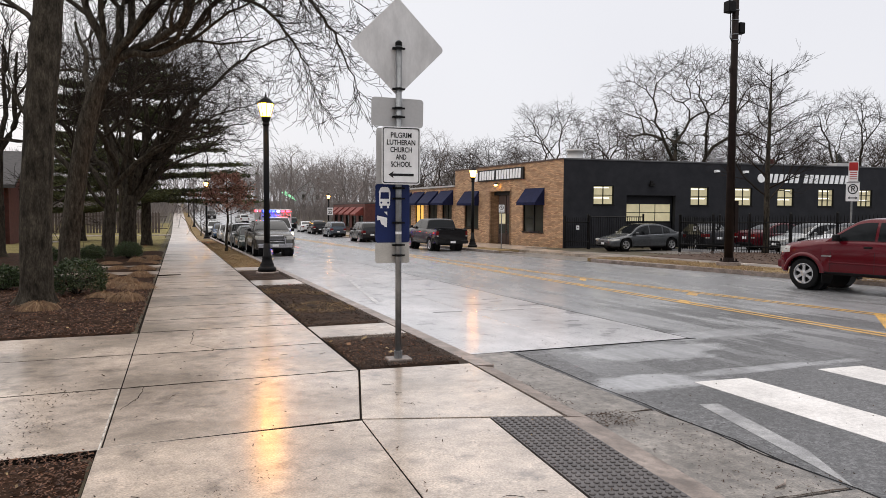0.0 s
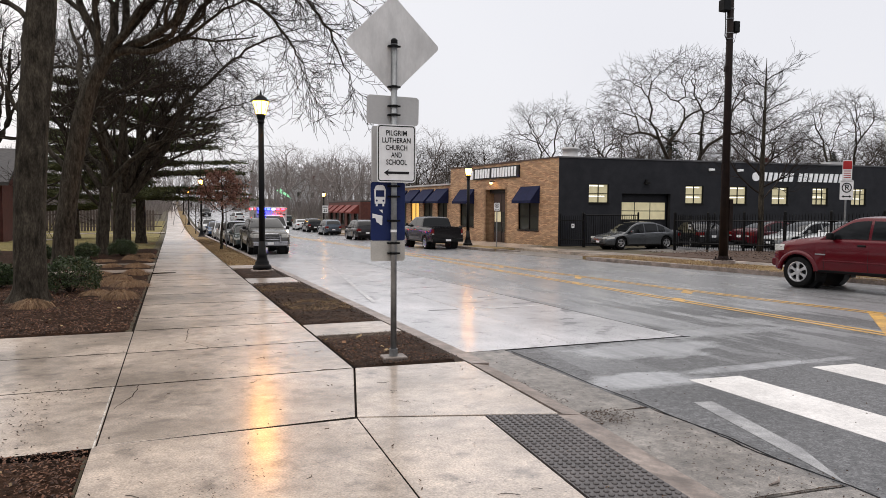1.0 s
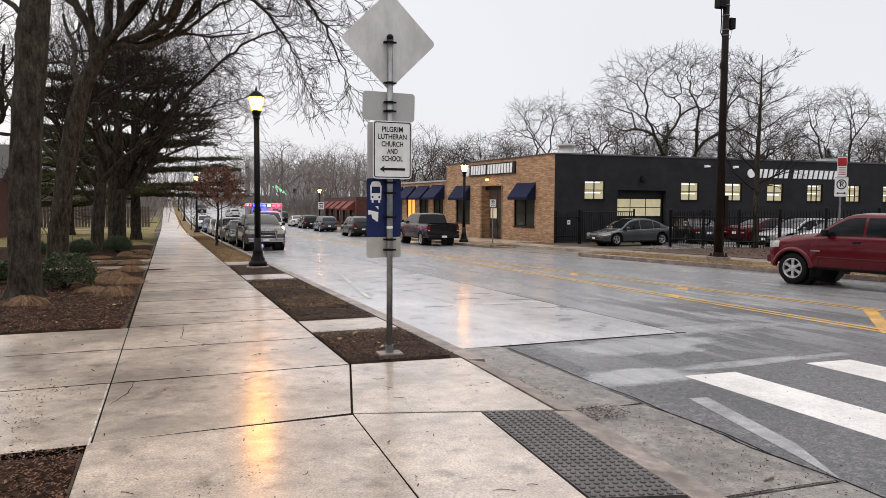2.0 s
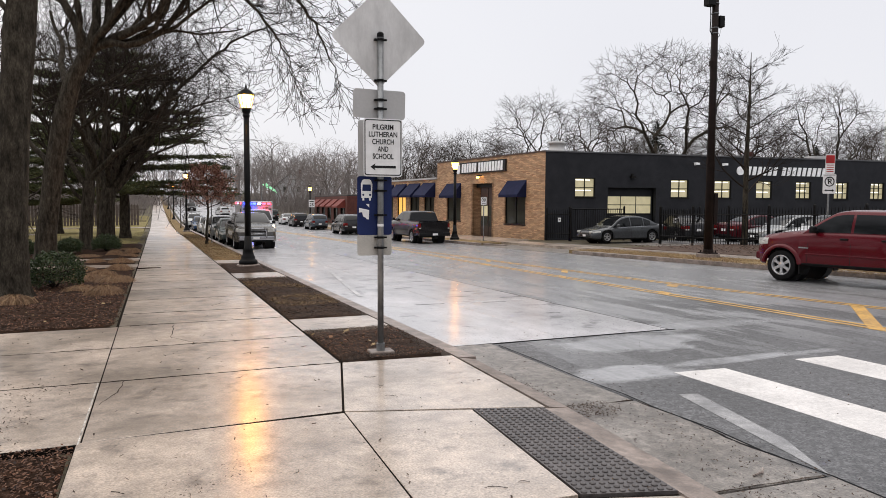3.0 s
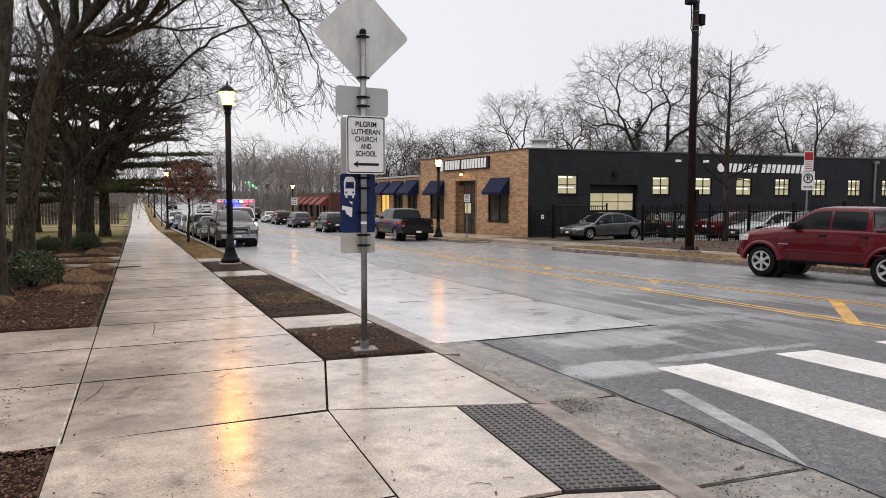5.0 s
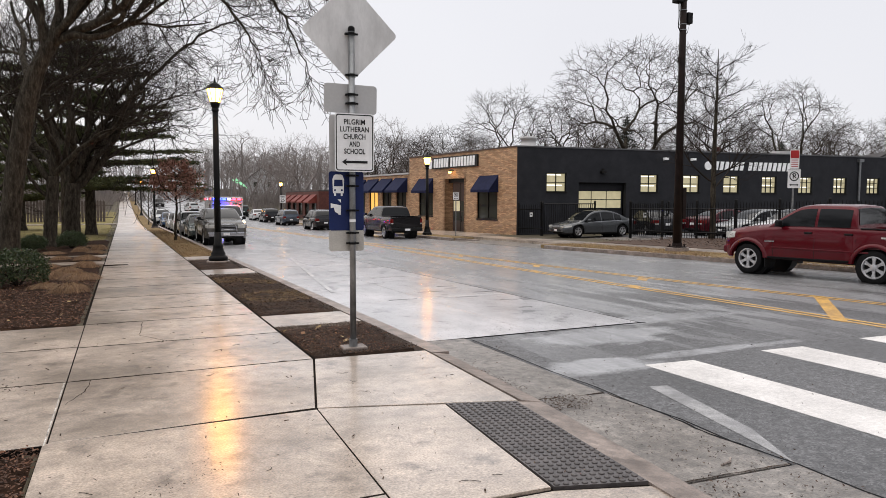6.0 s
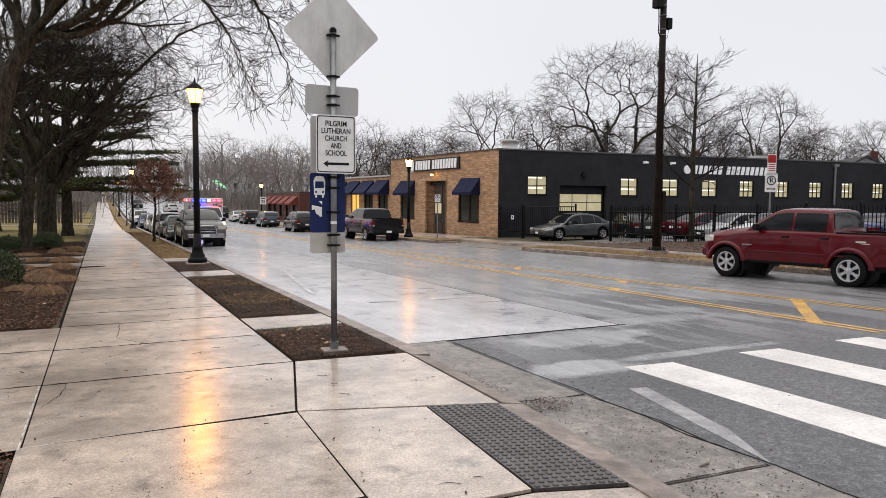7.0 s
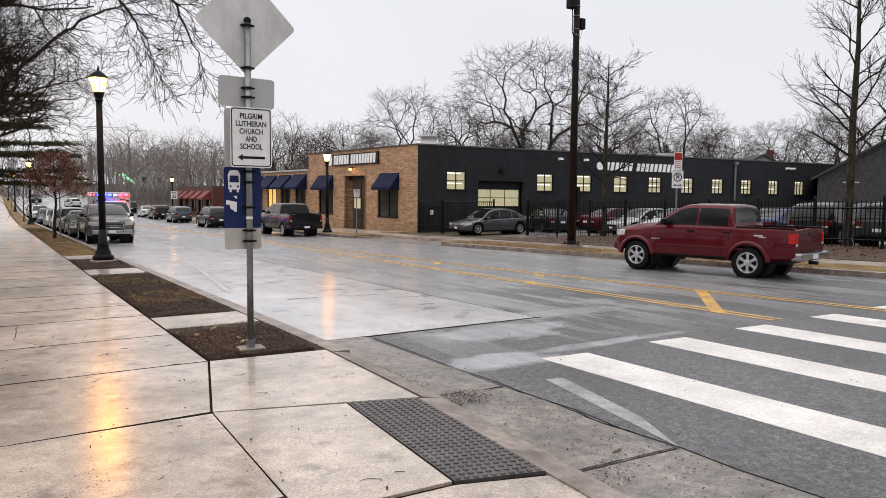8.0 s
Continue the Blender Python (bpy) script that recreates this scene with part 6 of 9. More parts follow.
# the maroon pickup waiting in the far lane
maroon = paint("maroon", (0.092, 0.002, 0.007))
tac = vehicle("pickup_truck", "maroon four-door pickup truck waiting in the far lane", "pickup", maroon, 16.26, 11.77, 10, 4.95, 1.86, 1.80, "rear", 6, wr=0.395, chrome="rear", over=(0.74, 1.11), flare=0.02)
for s in (-1, 1):
    for fc in (4.95 / 2 - 0.74, -4.95 / 2 + 1.11):
        bm = bmesh.new()
        prev = None
        for i in range(17):
            a = math.radians(6 + 168 * i / 16)
            ring = [bm.verts.new((s * x, fc + r * math.cos(a), 0.395 + r * math.sin(a))) for r, x in ((0.455, 0.86), (0.455, 0.975), (0.47, 0.988), (0.50, 0.985), (0.545, 0.955), (0.57, 0.91))]
            if prev:
                for p, q, u, v in zip(prev, prev[1:], ring[1:], ring):
                    bm.faces.new((p, q, u, v))
            prev = ring
        bmesh.ops.recalc_face_normals(bm, faces=bm.faces[:])
        crisp(part("fender_flare", bm, maroon, tac), 50)
    part("door_moulding", span_box(s * 0.91, s * 0.945, -1.25, 1.1, 0.70, 0.745, bevel=0.012), maroon, tac)
    part("mud_flap", boxm(s * 0.82 - 0.12, s * 0.82 + 0.12, 1.24, 1.26, 0.20, 0.5), M["plastic"], tac)
    for z0, z1, y0, y1 in ((1.06, 1.10, -1.72, -1.50), (1.03, 1.05, -1.80, -1.58)):
        part("decal_bar", span_box(s * 0.91, s * 0.934, y0, y1, z0, z1), M["grey_panel"], tac, "pale decal bars")
    part("badge", span_box(s * 0.91, s * 0.937, 1.02, 1.28, 0.86, 0.895), M["chrome"], tac)

# parked along the near kerb
silver = paint("grey_silver", (0.10, 0.098, 0.093), 0.4)
gp = vehicle("pickup_truck", "grey parked pickup truck with a chrome bull bar", "pickup", silver, 4.62, 38.2, 180, 5.7, 1.98, 1.80, "off", 6, wr=0.4, chrome=True)
bm = bmesh.new()
tube(bm, [(-0.5, 2.93, 0.62), (-0.46, 3.02, 0.95), (-0.36, 3.04, 1.1), (0.36, 3.04, 1.1), (0.46, 3.02, 0.95), (0.5, 2.93, 0.62)], [0.035] * 6, 8)
tube(bm, [(-0.47, 3.0, 0.82), (0.47, 3.0, 0.82)], [0.03] * 2, 8)
part("bull_bar", bm, M["chrome"], gp, "chrome bull bar", True)
vehicle("sedan", "dark grey-green sedan parked behind the pickup", "sedan", paint("greygreen", (0.07, 0.085, 0.08)), 4.5, 46.2, 180, 4.7, 1.82, 1.46)
vehicle("suv", "pale silver estate car parked along the kerb", "suv", paint("palesilver", (0.35, 0.36, 0.36), 0.4), 4.5, 53, 180, 4.6, 1.82, 1.62)
vehicle("sedan", "white sedan parked along the kerb", "sedan", paint("white", (0.62, 0.63, 0.63), 0.0), 4.5, 60, 180, 4.6, 1.8, 1.48)
vehicle("sedan", "pale grey sedan parked along the kerb", "sedan", paint("palegrey", (0.40, 0.41, 0.42), 0.3), 4.5, 67.5, 180, 4.6, 1.8, 1.48)
vehicle("sedan", "blue sedan parked far along the kerb", "sedan", paint("blue", (0.04, 0.08, 0.16), 0.3), 4.5, 78, 180, 4.6, 1.8, 1.48)
vehicle("suv", "white estate car parked far along the kerb", "suv", paint("white", (0.6, 0.6, 0.6)), 4.5, 92, 180, 4.7, 1.85, 1.65)
vehicle("suv", "grey estate car parked far along the kerb", "suv", paint("palegrey", (0.4, 0.4, 0.4)), 4.5, 101, 180, 4.7, 1.85, 1.65)
# parked along the far kerb
black = paint("black", (0.010, 0.010, 0.012), 0.1)
vehicle("pickup_truck", "black parked pickup truck before the shops", "pickup", black, 15.1, 40.7, 0, 5.8, 2.0, 1.9, "off", 5, wr=0.41)
vehicle("sedan", "dark grey car parked before the shops", "sedan", paint("darkgrey", (0.045, 0.047, 0.05), 0.4), 15.2, 49.5, 0, 4.7, 1.82, 1.5)
vehicle("suv", "charcoal sport utility car parked across the street", "suv", paint("charcoal", (0.03, 0.03, 0.033), 0.4), 15.4, 59.0, 0, 4.7, 1.88, 1.70)
vehicle("suv", "grey-blue sport utility car parked across the street", "suv", paint("slate", (0.08, 0.10, 0.125), 0.4), 16.5, 77, 0, 4.7, 1.88, 1.70)
vehicle("suv", "black sport utility car parked across the street", "suv", black, 17.2, 91, 0, 4.8, 1.9, 1.75)
vehicle("sedan", "white car parked across the street", "sedan", paint("white", (0.6, 0.6, 0.6)), 17.3, 100, 0, 4.7, 1.85, 1.5)
vehicle("suv", "dark green sport utility car in the far lane", "suv", paint("deepgreen", (0.03, 0.05, 0.045), 0.3), 18.5, 122, 0, 4.8, 1.9, 1.75)
vehicle("suv", "red-brown car waiting far along the street", "suv", paint("redbrown", (0.25, 0.05, 0.03), 0.2), 15.6, 118, 4, 4.7, 1.88, 1.72, "rear")
vehicle("suv", "white sport utility car far along the street", "suv", paint("white", (0.6, 0.6, 0.6)), 15.0, 130, 4, 4.7, 1.88, 1.72)
vehicle("suv", "white sport utility car far along the street", "suv", paint("white", (0.6, 0.6, 0.6)), 12.0, 140, 8, 4.7, 1.88, 1.72)
vehicle("suv", "dark car coming over the far rise", "suv", paint("charcoal", (0.03, 0.03, 0.033)), 7.5, 165, 180, 4.7, 1.88, 1.72, "off")
# grey sedan in the driveway
vehicle("sedan", "dark grey sedan parked nose out in the driveway", "sedan", paint("graphite", (0.085, 0.09, 0.095), 0.4), 25.0, 33.3, 88, 5.0, 1.86, 1.49, "off", 5, dz=0.0, wr=0.335)
# the car lot
lot = [("sedan", "wine", (0.065, 0.005, 0.010), 31.6, 29.6, -95), ("sedan", "palesilver", (0.35, 0.36, 0.36), 31.0, 26.8, 80), ("sedan", "white", (0.62, 0.63, 0.63), 30.7, 24.2, 86),
       ("sedan", "deepgreen", (0.03, 0.05, 0.045), 30.6, 21.6, 84), ("sedan", "lotblue", (0.025, 0.04, 0.11), 31.4, 19.0, -88), ("suv", "black", (0.01, 0.01, 0.012), 30.5, 16.1, -84),
       ("suv", "charcoal", (0.03, 0.03, 0.033), 30.6, 13.4, -86), ("suv", "black", (0.01, 0.01, 0.012), 30.9, 11.0, -84), ("sedan", "white", (0.6, 0.6, 0.6), 31.2, 8.2, -88),
       ("suv", "white", (0.62, 0.63, 0.63), 38.0, 27.5, 88), ("sedan", "palegrey", (0.4, 0.4, 0.4), 38.2, 24.6, 92), ("suv", "white", (0.62, 0.63, 0.63), 38.4, 21.5, 90),
       ("suv", "charcoal", (0.03, 0.03, 0.033), 38.6, 18.5, 90), ("sedan", "white", (0.62, 0.63, 0.63), 38.8, 15.5, 90), ("suv", "wine", (0.065, 0.005, 0.010), 39.0, 12.5, 90),
       ("suv", "palesilver", (0.35, 0.36, 0.36), 39.2, 9.5, 90), ("sedan", "charcoal", (0.03, 0.03, 0.033), 29.2, 33.0, -20)]
COL = {"wine": "wine red", "white": "white", "black": "black", "lotblue": "dark blue", "palesilver": "silver", "deepgreen": "dark green", "palegrey": "pale grey", "charcoal": "charcoal", "maroonlot": "dark red"}
for st, nm, c, x, y, hd in lot:
    vehicle("sedan" if st == "sedan" else "suv", "%s %s parked in the fenced car lot" % (COL[nm], "sedan" if st == "sedan" else "sport utility car"), st, paint(nm, c), x, y, hd, 4.75, 1.85, 1.48 if st == "sedan" else 1.72, dz=0.06)


# ---- the ambulance ----
def ambulance(x, y, head):
    e = empty("ambulance", pose(x, y, gz(y) - 0.115, 0, 0, head), "white ambulance with blue stripe and flashing roof lights", "ambulance", "vehicles")
    wp = paint("ambulance_white", (0.66, 0.67, 0.70), 0.0)
    L, W = 6.9, 2.05
    fy, ry, wr = 2.5, -1.25, 0.39
    sh = Shell(L, W, [(0, 0.52), (0.1, 0.44), (2.6, 0.44)], [(0, 0.92), (0.06, 1.0), (0.4, 1.07), (0.9, 1.16), (1.2, 1.24), (2.6, 1.30)], [(0, 0.98), (0.05, 1.08), (0.2, 1.14), (0.9, 1.27), (1.2, 1.32), (2.6, 1.34)], [(L / 2 - fy, 0.46, wr)], 0.03, None, (0.12, 0.0), (0.0, 2.52))
    crisp(part("cab_body", sh.mesh(), wp, e), 34)
    greenhouse(e, sh, [(0.95, 1.20), (1.1, 1.34), (1.5, 1.78), (1.75, 1.98), (2.0, 2.07), (2.3, 2.09), (2.52, 2.09)], wp, 2.09, 0.17, (1.06, 1.80), None, (), M["carglass"], 2.46)
    bx = part("patient_box", boxm(-1.15, 1.15, -L / 2 + 0.1, 0.92, 0.48, 2.72, bevel=0.05), wp, e, "square white patient module")
    stripe = paint("ambulance_blue", (0.02, 0.05, 0.16), 0.0)
    for sx in (-1, 1):
        part("stripe", boxm(min(sx * 1.14, sx * 1.154), max(sx * 1.14, sx * 1.154), -L / 2 + 0.16, 0.86, 1.22, 1.42), stripe, bx)
        part("thin_stripe", boxm(min(sx * 1.14, sx * 1.154), max(sx * 1.14, sx * 1.154), -L / 2 + 0.16, 0.86, 1.12, 1.17), stripe, bx)
        part("side_door", boxm(min(sx * 1.14, sx * 1.16), max(sx * 1.14, sx * 1.16), -0.2, 0.72, 0.6, 2.45), wp, bx)
        part("side_window", boxm(min(sx * 1.15, sx * 1.166), max(sx * 1.15, sx * 1.166), -0.05, 0.55, 1.6, 2.15), M["carglass"], bx)
        part("cab_stripe", boxm(min(sx * 0.99, sx * 1.031), max(sx * 0.99, sx * 1.031), 0.97, 2.0, 1.0, 1.14), stripe, e)
        for yy, m in ((0.6, "red_flash"), (-2.9, "red_flash"), (-1.4, "white_flash")):
            part("side_flasher", boxm(min(sx * 1.14, sx * 1.175), max(sx * 1.14, sx * 1.175), yy - 0.12, yy + 0.12, 2.5, 2.62), M[m], bx)
        wheel(e, sx * 0.9, fy, wr, 0.24, 8, "rim")
        wheel(e, sx * 0.92, ry - 0.35, wr, 0.3, 8, "rim")
        part("wheel_well", boxm(sx * 0.95 - 0.2, sx * 0.95 + 0.203, ry - 0.86, ry + 0.16, 0.3, 0.98, bevel=0.1), M["plastic"], bx)
        part("headlight", boxm(sx * 0.78 - 0.13, sx * 0.78 + 0.13, L / 2 - 0.2, L / 2 + 0.02, 0.82, 0.99, bevel=0.03), M["head_lit"], e, "lit headlight")
        part("mirror", boxm(sx * 1.27 - 0.10, sx * 1.27 + 0.10, 1.95, 2.06, 1.25, 1.65, bevel=0.03), M["black"], e)
        bm = bmesh.new()
        tube(bm, [(sx * 0.96, 2.0, 1.45), (sx * 1.25, 2.0, 1.5)], [0.02, 0.02], 5)
        part("mirror_arm", bm, M["black"], e)
        part("wiper", boxm(sx * 0.45 - 0.33, sx * 0.45 + 0.33, 2.37, 2.39, 1.335, 1.35), M["plastic"], e)
    part("grille", boxm(-0.55, 0.55, L / 2 - 0.1, L / 2 + 0.02, 0.76, 1.04, bevel=0.02), M["plastic"], e)
    for z in (0.80, 0.87, 0.94, 1.0):
        part("grille_bar", boxm(-0.52, 0.52, L / 2 - 0.05, L / 2 + 0.035, z - 0.015, z + 0.015), M["chrome"], e)
    for sx, m in ((-1, "blue_flash"), (1, "red_flash")):
        part("grille_flasher", boxm(sx * 0.3 - 0.06, sx * 0.3 + 0.06, L / 2 + 0.02, L / 2 + 0.05, 0.85, 0.90), M["red_flash"], e)
    part("front_bumper", boxm(-1.0, 1.0, L / 2 - 0.15, L / 2 + 0.12, 0.48, 0.72, bevel=0.04), M["chrome"], e, "chrome bumper")
    part("valance", boxm(-0.95, 0.95, L / 2 - 0.3, L / 2 + 0.06, 0.3, 0.478, bevel=0.03), M["plastic"], e)
    part("number_plate", boxm(-0.18, 0.18, L / 2 + 0.121, L / 2 + 0.135, 0.45, 0.58), M["sign_white"], e)
    lb = part("light_bar", boxm(-1.05, 1.05, 0.92, 1.0, 2.42, 2.66, bevel=0.02), M["chrome"], bx, "row of flashing lights")
    for k, m in ((0.87, "blue_flash"), (0.55, "blue_flash"), (0.22, "blue_flash"), (-0.15, "white_flash"), (-0.5, "red_flash"), (-0.86, "red_flash")):
        part("strobe", boxm(k - 0.13, k + 0.13, 1.0, 1.05, 2.47, 2.61, bevel=0.015), M[m], bx)
    for sx in (-1, 1):
        for k in range(4):
            part("vent_slat", boxm(sx * 0.62 - 0.2 + k * 0.1, sx * 0.62 - 0.14 + k * 0.1, 0.921, 0.935, 2.16, 2.28), M["plastic"], bx)
        part("number_bar", boxm(sx * 0.95 - 0.1, sx * 0.95 + 0.1, 0.921, 0.93, 2.08, 2.18), M["sign_black"], bx)
    part("underbody", boxm(-0.8, 0.8, -L / 2 + 0.4, L / 2 - 0.4, 0.3, 0.52), M["plastic"], e)
    return e


ambulance(7.15, 55.0, 180)


# ---- trees ----
def grow(rng, start, direction, length, radius, levels, out, spread=0.6, up=0.25, wig=0.18, kids=(3, 5), ratio=0.68, droop=0.0, sides=(8, 6, 5, 4, 3, 3), lvl=0, minr=0.006):
    """Adds one limb and, level by level, the limbs that leave it. out gets (points, radii, sides)."""
    n = max(4, min(14, int(length / (0.30 if lvl < 2 else 0.20))))
    p, d = Vector(start), Vector(direction).normalized()
    pts, rad = [p.copy()], [radius]
    for i in range(n):
        t = (i + 1) / n
        d = (d + Vector((rng.gauss(0, wig), rng.gauss(0, wig), rng.gauss(0, wig) + up * 0.12 - droop * 0.10 * t * lvl))).normalized()
        p = p + d * (length / n)
        pts.append(p.copy())
        rad.append(max(minr, radius * (1 - 0.62 * t)))
    out.append((pts, rad, sides[min(lvl, len(sides) - 1)]))
    if levels <= 0:
        return
    k = rng.randint(*kids)
    for i in range(k + (1 if lvl > 0 else 0)):
        t = 0.35 + 0.65 * (i + rng.random() * 0.6) / (k + 0.3)
        t = min(1.0, t)
        j = min(n, max(1, int(t * n)))
        base = pts[j]
        dd = (pts[j] - pts[j - 1]).normalized()
        side = dd.cross(Vector((rng.gauss(0, 1), rng.gauss(0, 1), rng.gauss(0, 1)))).normalized()
        a = spread * rng.uniform(0.6, 1.3)
        nd = dd * math.cos(a) + side * math.sin(a)
        nd.z += up * 0.25
        grow(rng, base, nd, length * ratio * rng.uniform(0.75, 1.15), max(minr, rad[j] * rng.uniform(0.55, 0.75)), levels - 1, out, spread, up, wig, kids, ratio, droop, sides, lvl + 1, minr)


def limbs_mesh(name, limbs):
    """Tapered tubes as one mesh, straight from lists."""
    V, F = [], []
    for pts, rad, n in limbs:
        base = len(V)
        m = len(pts)
        for i, p in enumerate(pts):
            d = (pts[min(i + 1, m - 1)] - pts[max(i - 1, 0)]).normalized()
            s = d.cross(Vector((0.31, 0.17, 0.93)) if abs(d.z) < 0.9 else Vector((1, 0, 0))).normalized()
            t = d.cross(s)
            for k in range(n):
                a = 2 * math.pi * k / n
                V.append(p + (s * math.cos(a) + t * math.sin(a)) * rad[i])
        for i in range(m - 1):
            for k in range(n):
                F.append((base + i * n + k, base + i * n + (k + 1) % n, base + (i + 1) * n + (k + 1) % n, base + (i + 1) * n + k))
    me = bpy.data.meshes.new(name)
    me.from_pydata(V, [], F)
    for f in me.polygons:
        f.use_smooth = True
    return me


def trunk_limb(rng, pts, rad, rough=0.012):
    out = []
    for i in range(len(pts) - 1):
        for k in range(4):
            t = k / 4
            p = Vector(pts[i]).lerp(Vector(pts[i + 1]), t)
            out.append((p + Vector((rng.gauss(0, rough), rng.gauss(0, rough), 0)), rad[i] + (rad[i + 1] - rad[i]) * t))
    out.append((Vector(pts[-1]), rad[-1]))
    P, R = [o[0] for o in out], [o[1] * rng.uniform(0.98, 1.03) for o in out]
    return (P, R, 16)


def bark_trunk(seed, pts, rad):
    """A trunk whose bark stands in long broken ridges, with a few knots and spreading roots."""
    px, py, pr = (pchip([(p[2], v) for p, v in zip(pts, vals)]) for vals in ([p[0] for p in pts], [p[1] for p in pts], rad))
    rng = random.Random(seed)
    H = pts[-1][2]
    knots = [(rng.uniform(0, 6.28), rng.uniform(0.3, 0.95) * H, rng.uniform(0.10, 0.17)) for _ in range(7)]
    bm = bmesh.new()
    n, prev = 60, None
    rows = int(H / 0.07)
    for j in range(rows + 1):
        z = H * j / rows
        ring = []
        for i in range(n):
            a = 2 * math.pi * i / n
            c, q = math.cos(a), math.sin(a)
            tw = a + 0.05 * z
            ridge = abs(noise.noise((math.cos(tw) * 5.5 + seed, math.sin(tw) * 5.5, z * 0.9)))
            fine = noise.noise((math.cos(tw) * 13, math.sin(tw) * 13 + seed, z * 3.0))
            r = pr(z) * (0.97 + 0.13 * ridge + 0.035 * fine + 0.05 * noise.noise((c * 1.2, q * 1.2 + seed, z * 0.7)))
            r += pr(z) * 0.35 * max(0.0, 1 - z / 0.45) ** 2 * max(0.0, math.sin(a * 5 + seed)) 
            for ka, kz, kr in knots:
                d2 = ((math.remainder(a - ka, 2 * math.pi) * pr(z)) ** 2 + (z - kz) ** 2) / (kr * kr)
                if d2 < 4:
                    r += 0.055 * math.exp(-2.2 * d2) - 0.03 * math.exp(-14 * d2)
            ring.append(bm.verts.new((px(z) + c * r, py(z) + q * r, z)))
        if prev:
            for i in range(n):
                bm.faces.new((prev[i], prev[(i + 1) % n], ring[(i + 1) % n], ring[i]))
        prev = ring
    bm.faces.new(prev)
    return bm


def street_tree(x, y, seed, trunk, rad, limbs, label, levels=4, ratio=0.64, kids=(3, 4), droop=0.2, arcs=()):
    """trunk: local points; limbs: (index on trunk points, direction, length, radius)."""
    rng = random.Random(seed)
    e = empty("tree", pose(x, y, gz(y) - 0.04), label, "tree", "street trees")
    part("trunk", bark_trunk(seed, trunk, rad), M["bark"], e, smooth=True)
    big, fine = [], []
    for p, d, ln, r in limbs:
        out = []
        grow(rng, p, d, ln, r, levels, out, 0.62, 0.30, 0.19, kids, ratio, droop, (8, 6, 4, 3, 3, 3), 0, 0.0075)
        for o in out:
            (big if o[1][0] > 0.03 else fine).append(o)
    for pts, r0 in arcs:
        # a long limb along a curve, hung with side twigs that thicken towards its tip
        cx, cy, cz = (pchip([(i, p[k]) for i, p in enumerate(pts)]) for k in range(3))
        m = 9 * (len(pts) - 1)
        line = [Vector((cx(i / 9), cy(i / 9), cz(i / 9))) + Vector((rng.gauss(0, 0.04), rng.gauss(0, 0.04), rng.gauss(0, 0.04))) for i in range(m + 1)]
        rad_ = [max(0.010, r0 * (1 - 0.93 * i / m)) for i in range(m + 1)]
        big.append((line, rad_, 7))
        for i in range(5, m + 1):
            tan = (line[i] - line[i - 1]).normalized()
            for q in range(1 + i % 2):
                way = tan + Vector((rng.gauss(0, 0.6), rng.gauss(0, 0.6), rng.gauss(0.1 if i < m * 0.6 else -0.25, 0.5)))
                grow(rng, line[i], way, rng.uniform(0.8, 1.7), max(0.011, rad_[i] * 0.4), 2, fine, 0.6, 0.1, 0.20, (2, 3), 0.62, 0.35, (5, 4, 3, 3), 1, 0.0075)
    for nm, ls, mt in (("limb_mass", big, M["bark"]), ("crown", fine, M["twig"])):
        me = limbs_mesh(nm, ls)
        me.materials.append(mt)
        o = new(nm, me)
        o.parent = e
        if nm == "crown":
            tagged(o, "fine bare twigs", kind="stuff")
    return e


street_tree(-2.62, 15.7, 11, [(0, 0, 0), (0.02, 0, 0.35), (0.04, 0, 1.5), (0.13, 0, 3.2), (0.27, 0, 5.0), (0.42, 0.1, 7.0), (0.45, 0.1, 8.2)], [0.38, 0.30, 0.28, 0.275, 0.27, 0.24, 0.20],
            [((0.25, 0.05, 5.9), (0.75, -0.2, 0.65), 4.2, 0.12), ((0.3, 0.1, 6.8), (0.5, 0.5, 0.9), 4.0, 0.11), ((0.4, 0.1, 6.9), (-0.6, -0.1, 0.8), 3.6, 0.07), ((0.3, 0.05, 5.4), (-0.5, 0.6, 0.6), 3.0, 0.06), ((0.3, 0.1, 7.0), (0.1, 0.0, 1.0), 3.6, 0.13), ((0.4, 0.1, 6.6), (0.95, -0.1, 0.40), 3.6, 0.10), ((0.4, 0.1, 6.9), (0.9, 0.35, 0.35), 3.6, 0.10), ((0.45, 0.1, 8.0), (-0.2, -0.3, 1.0), 3.5, 0.12)],
            "tall bare street tree with thick furrowed bark trunk", 4)
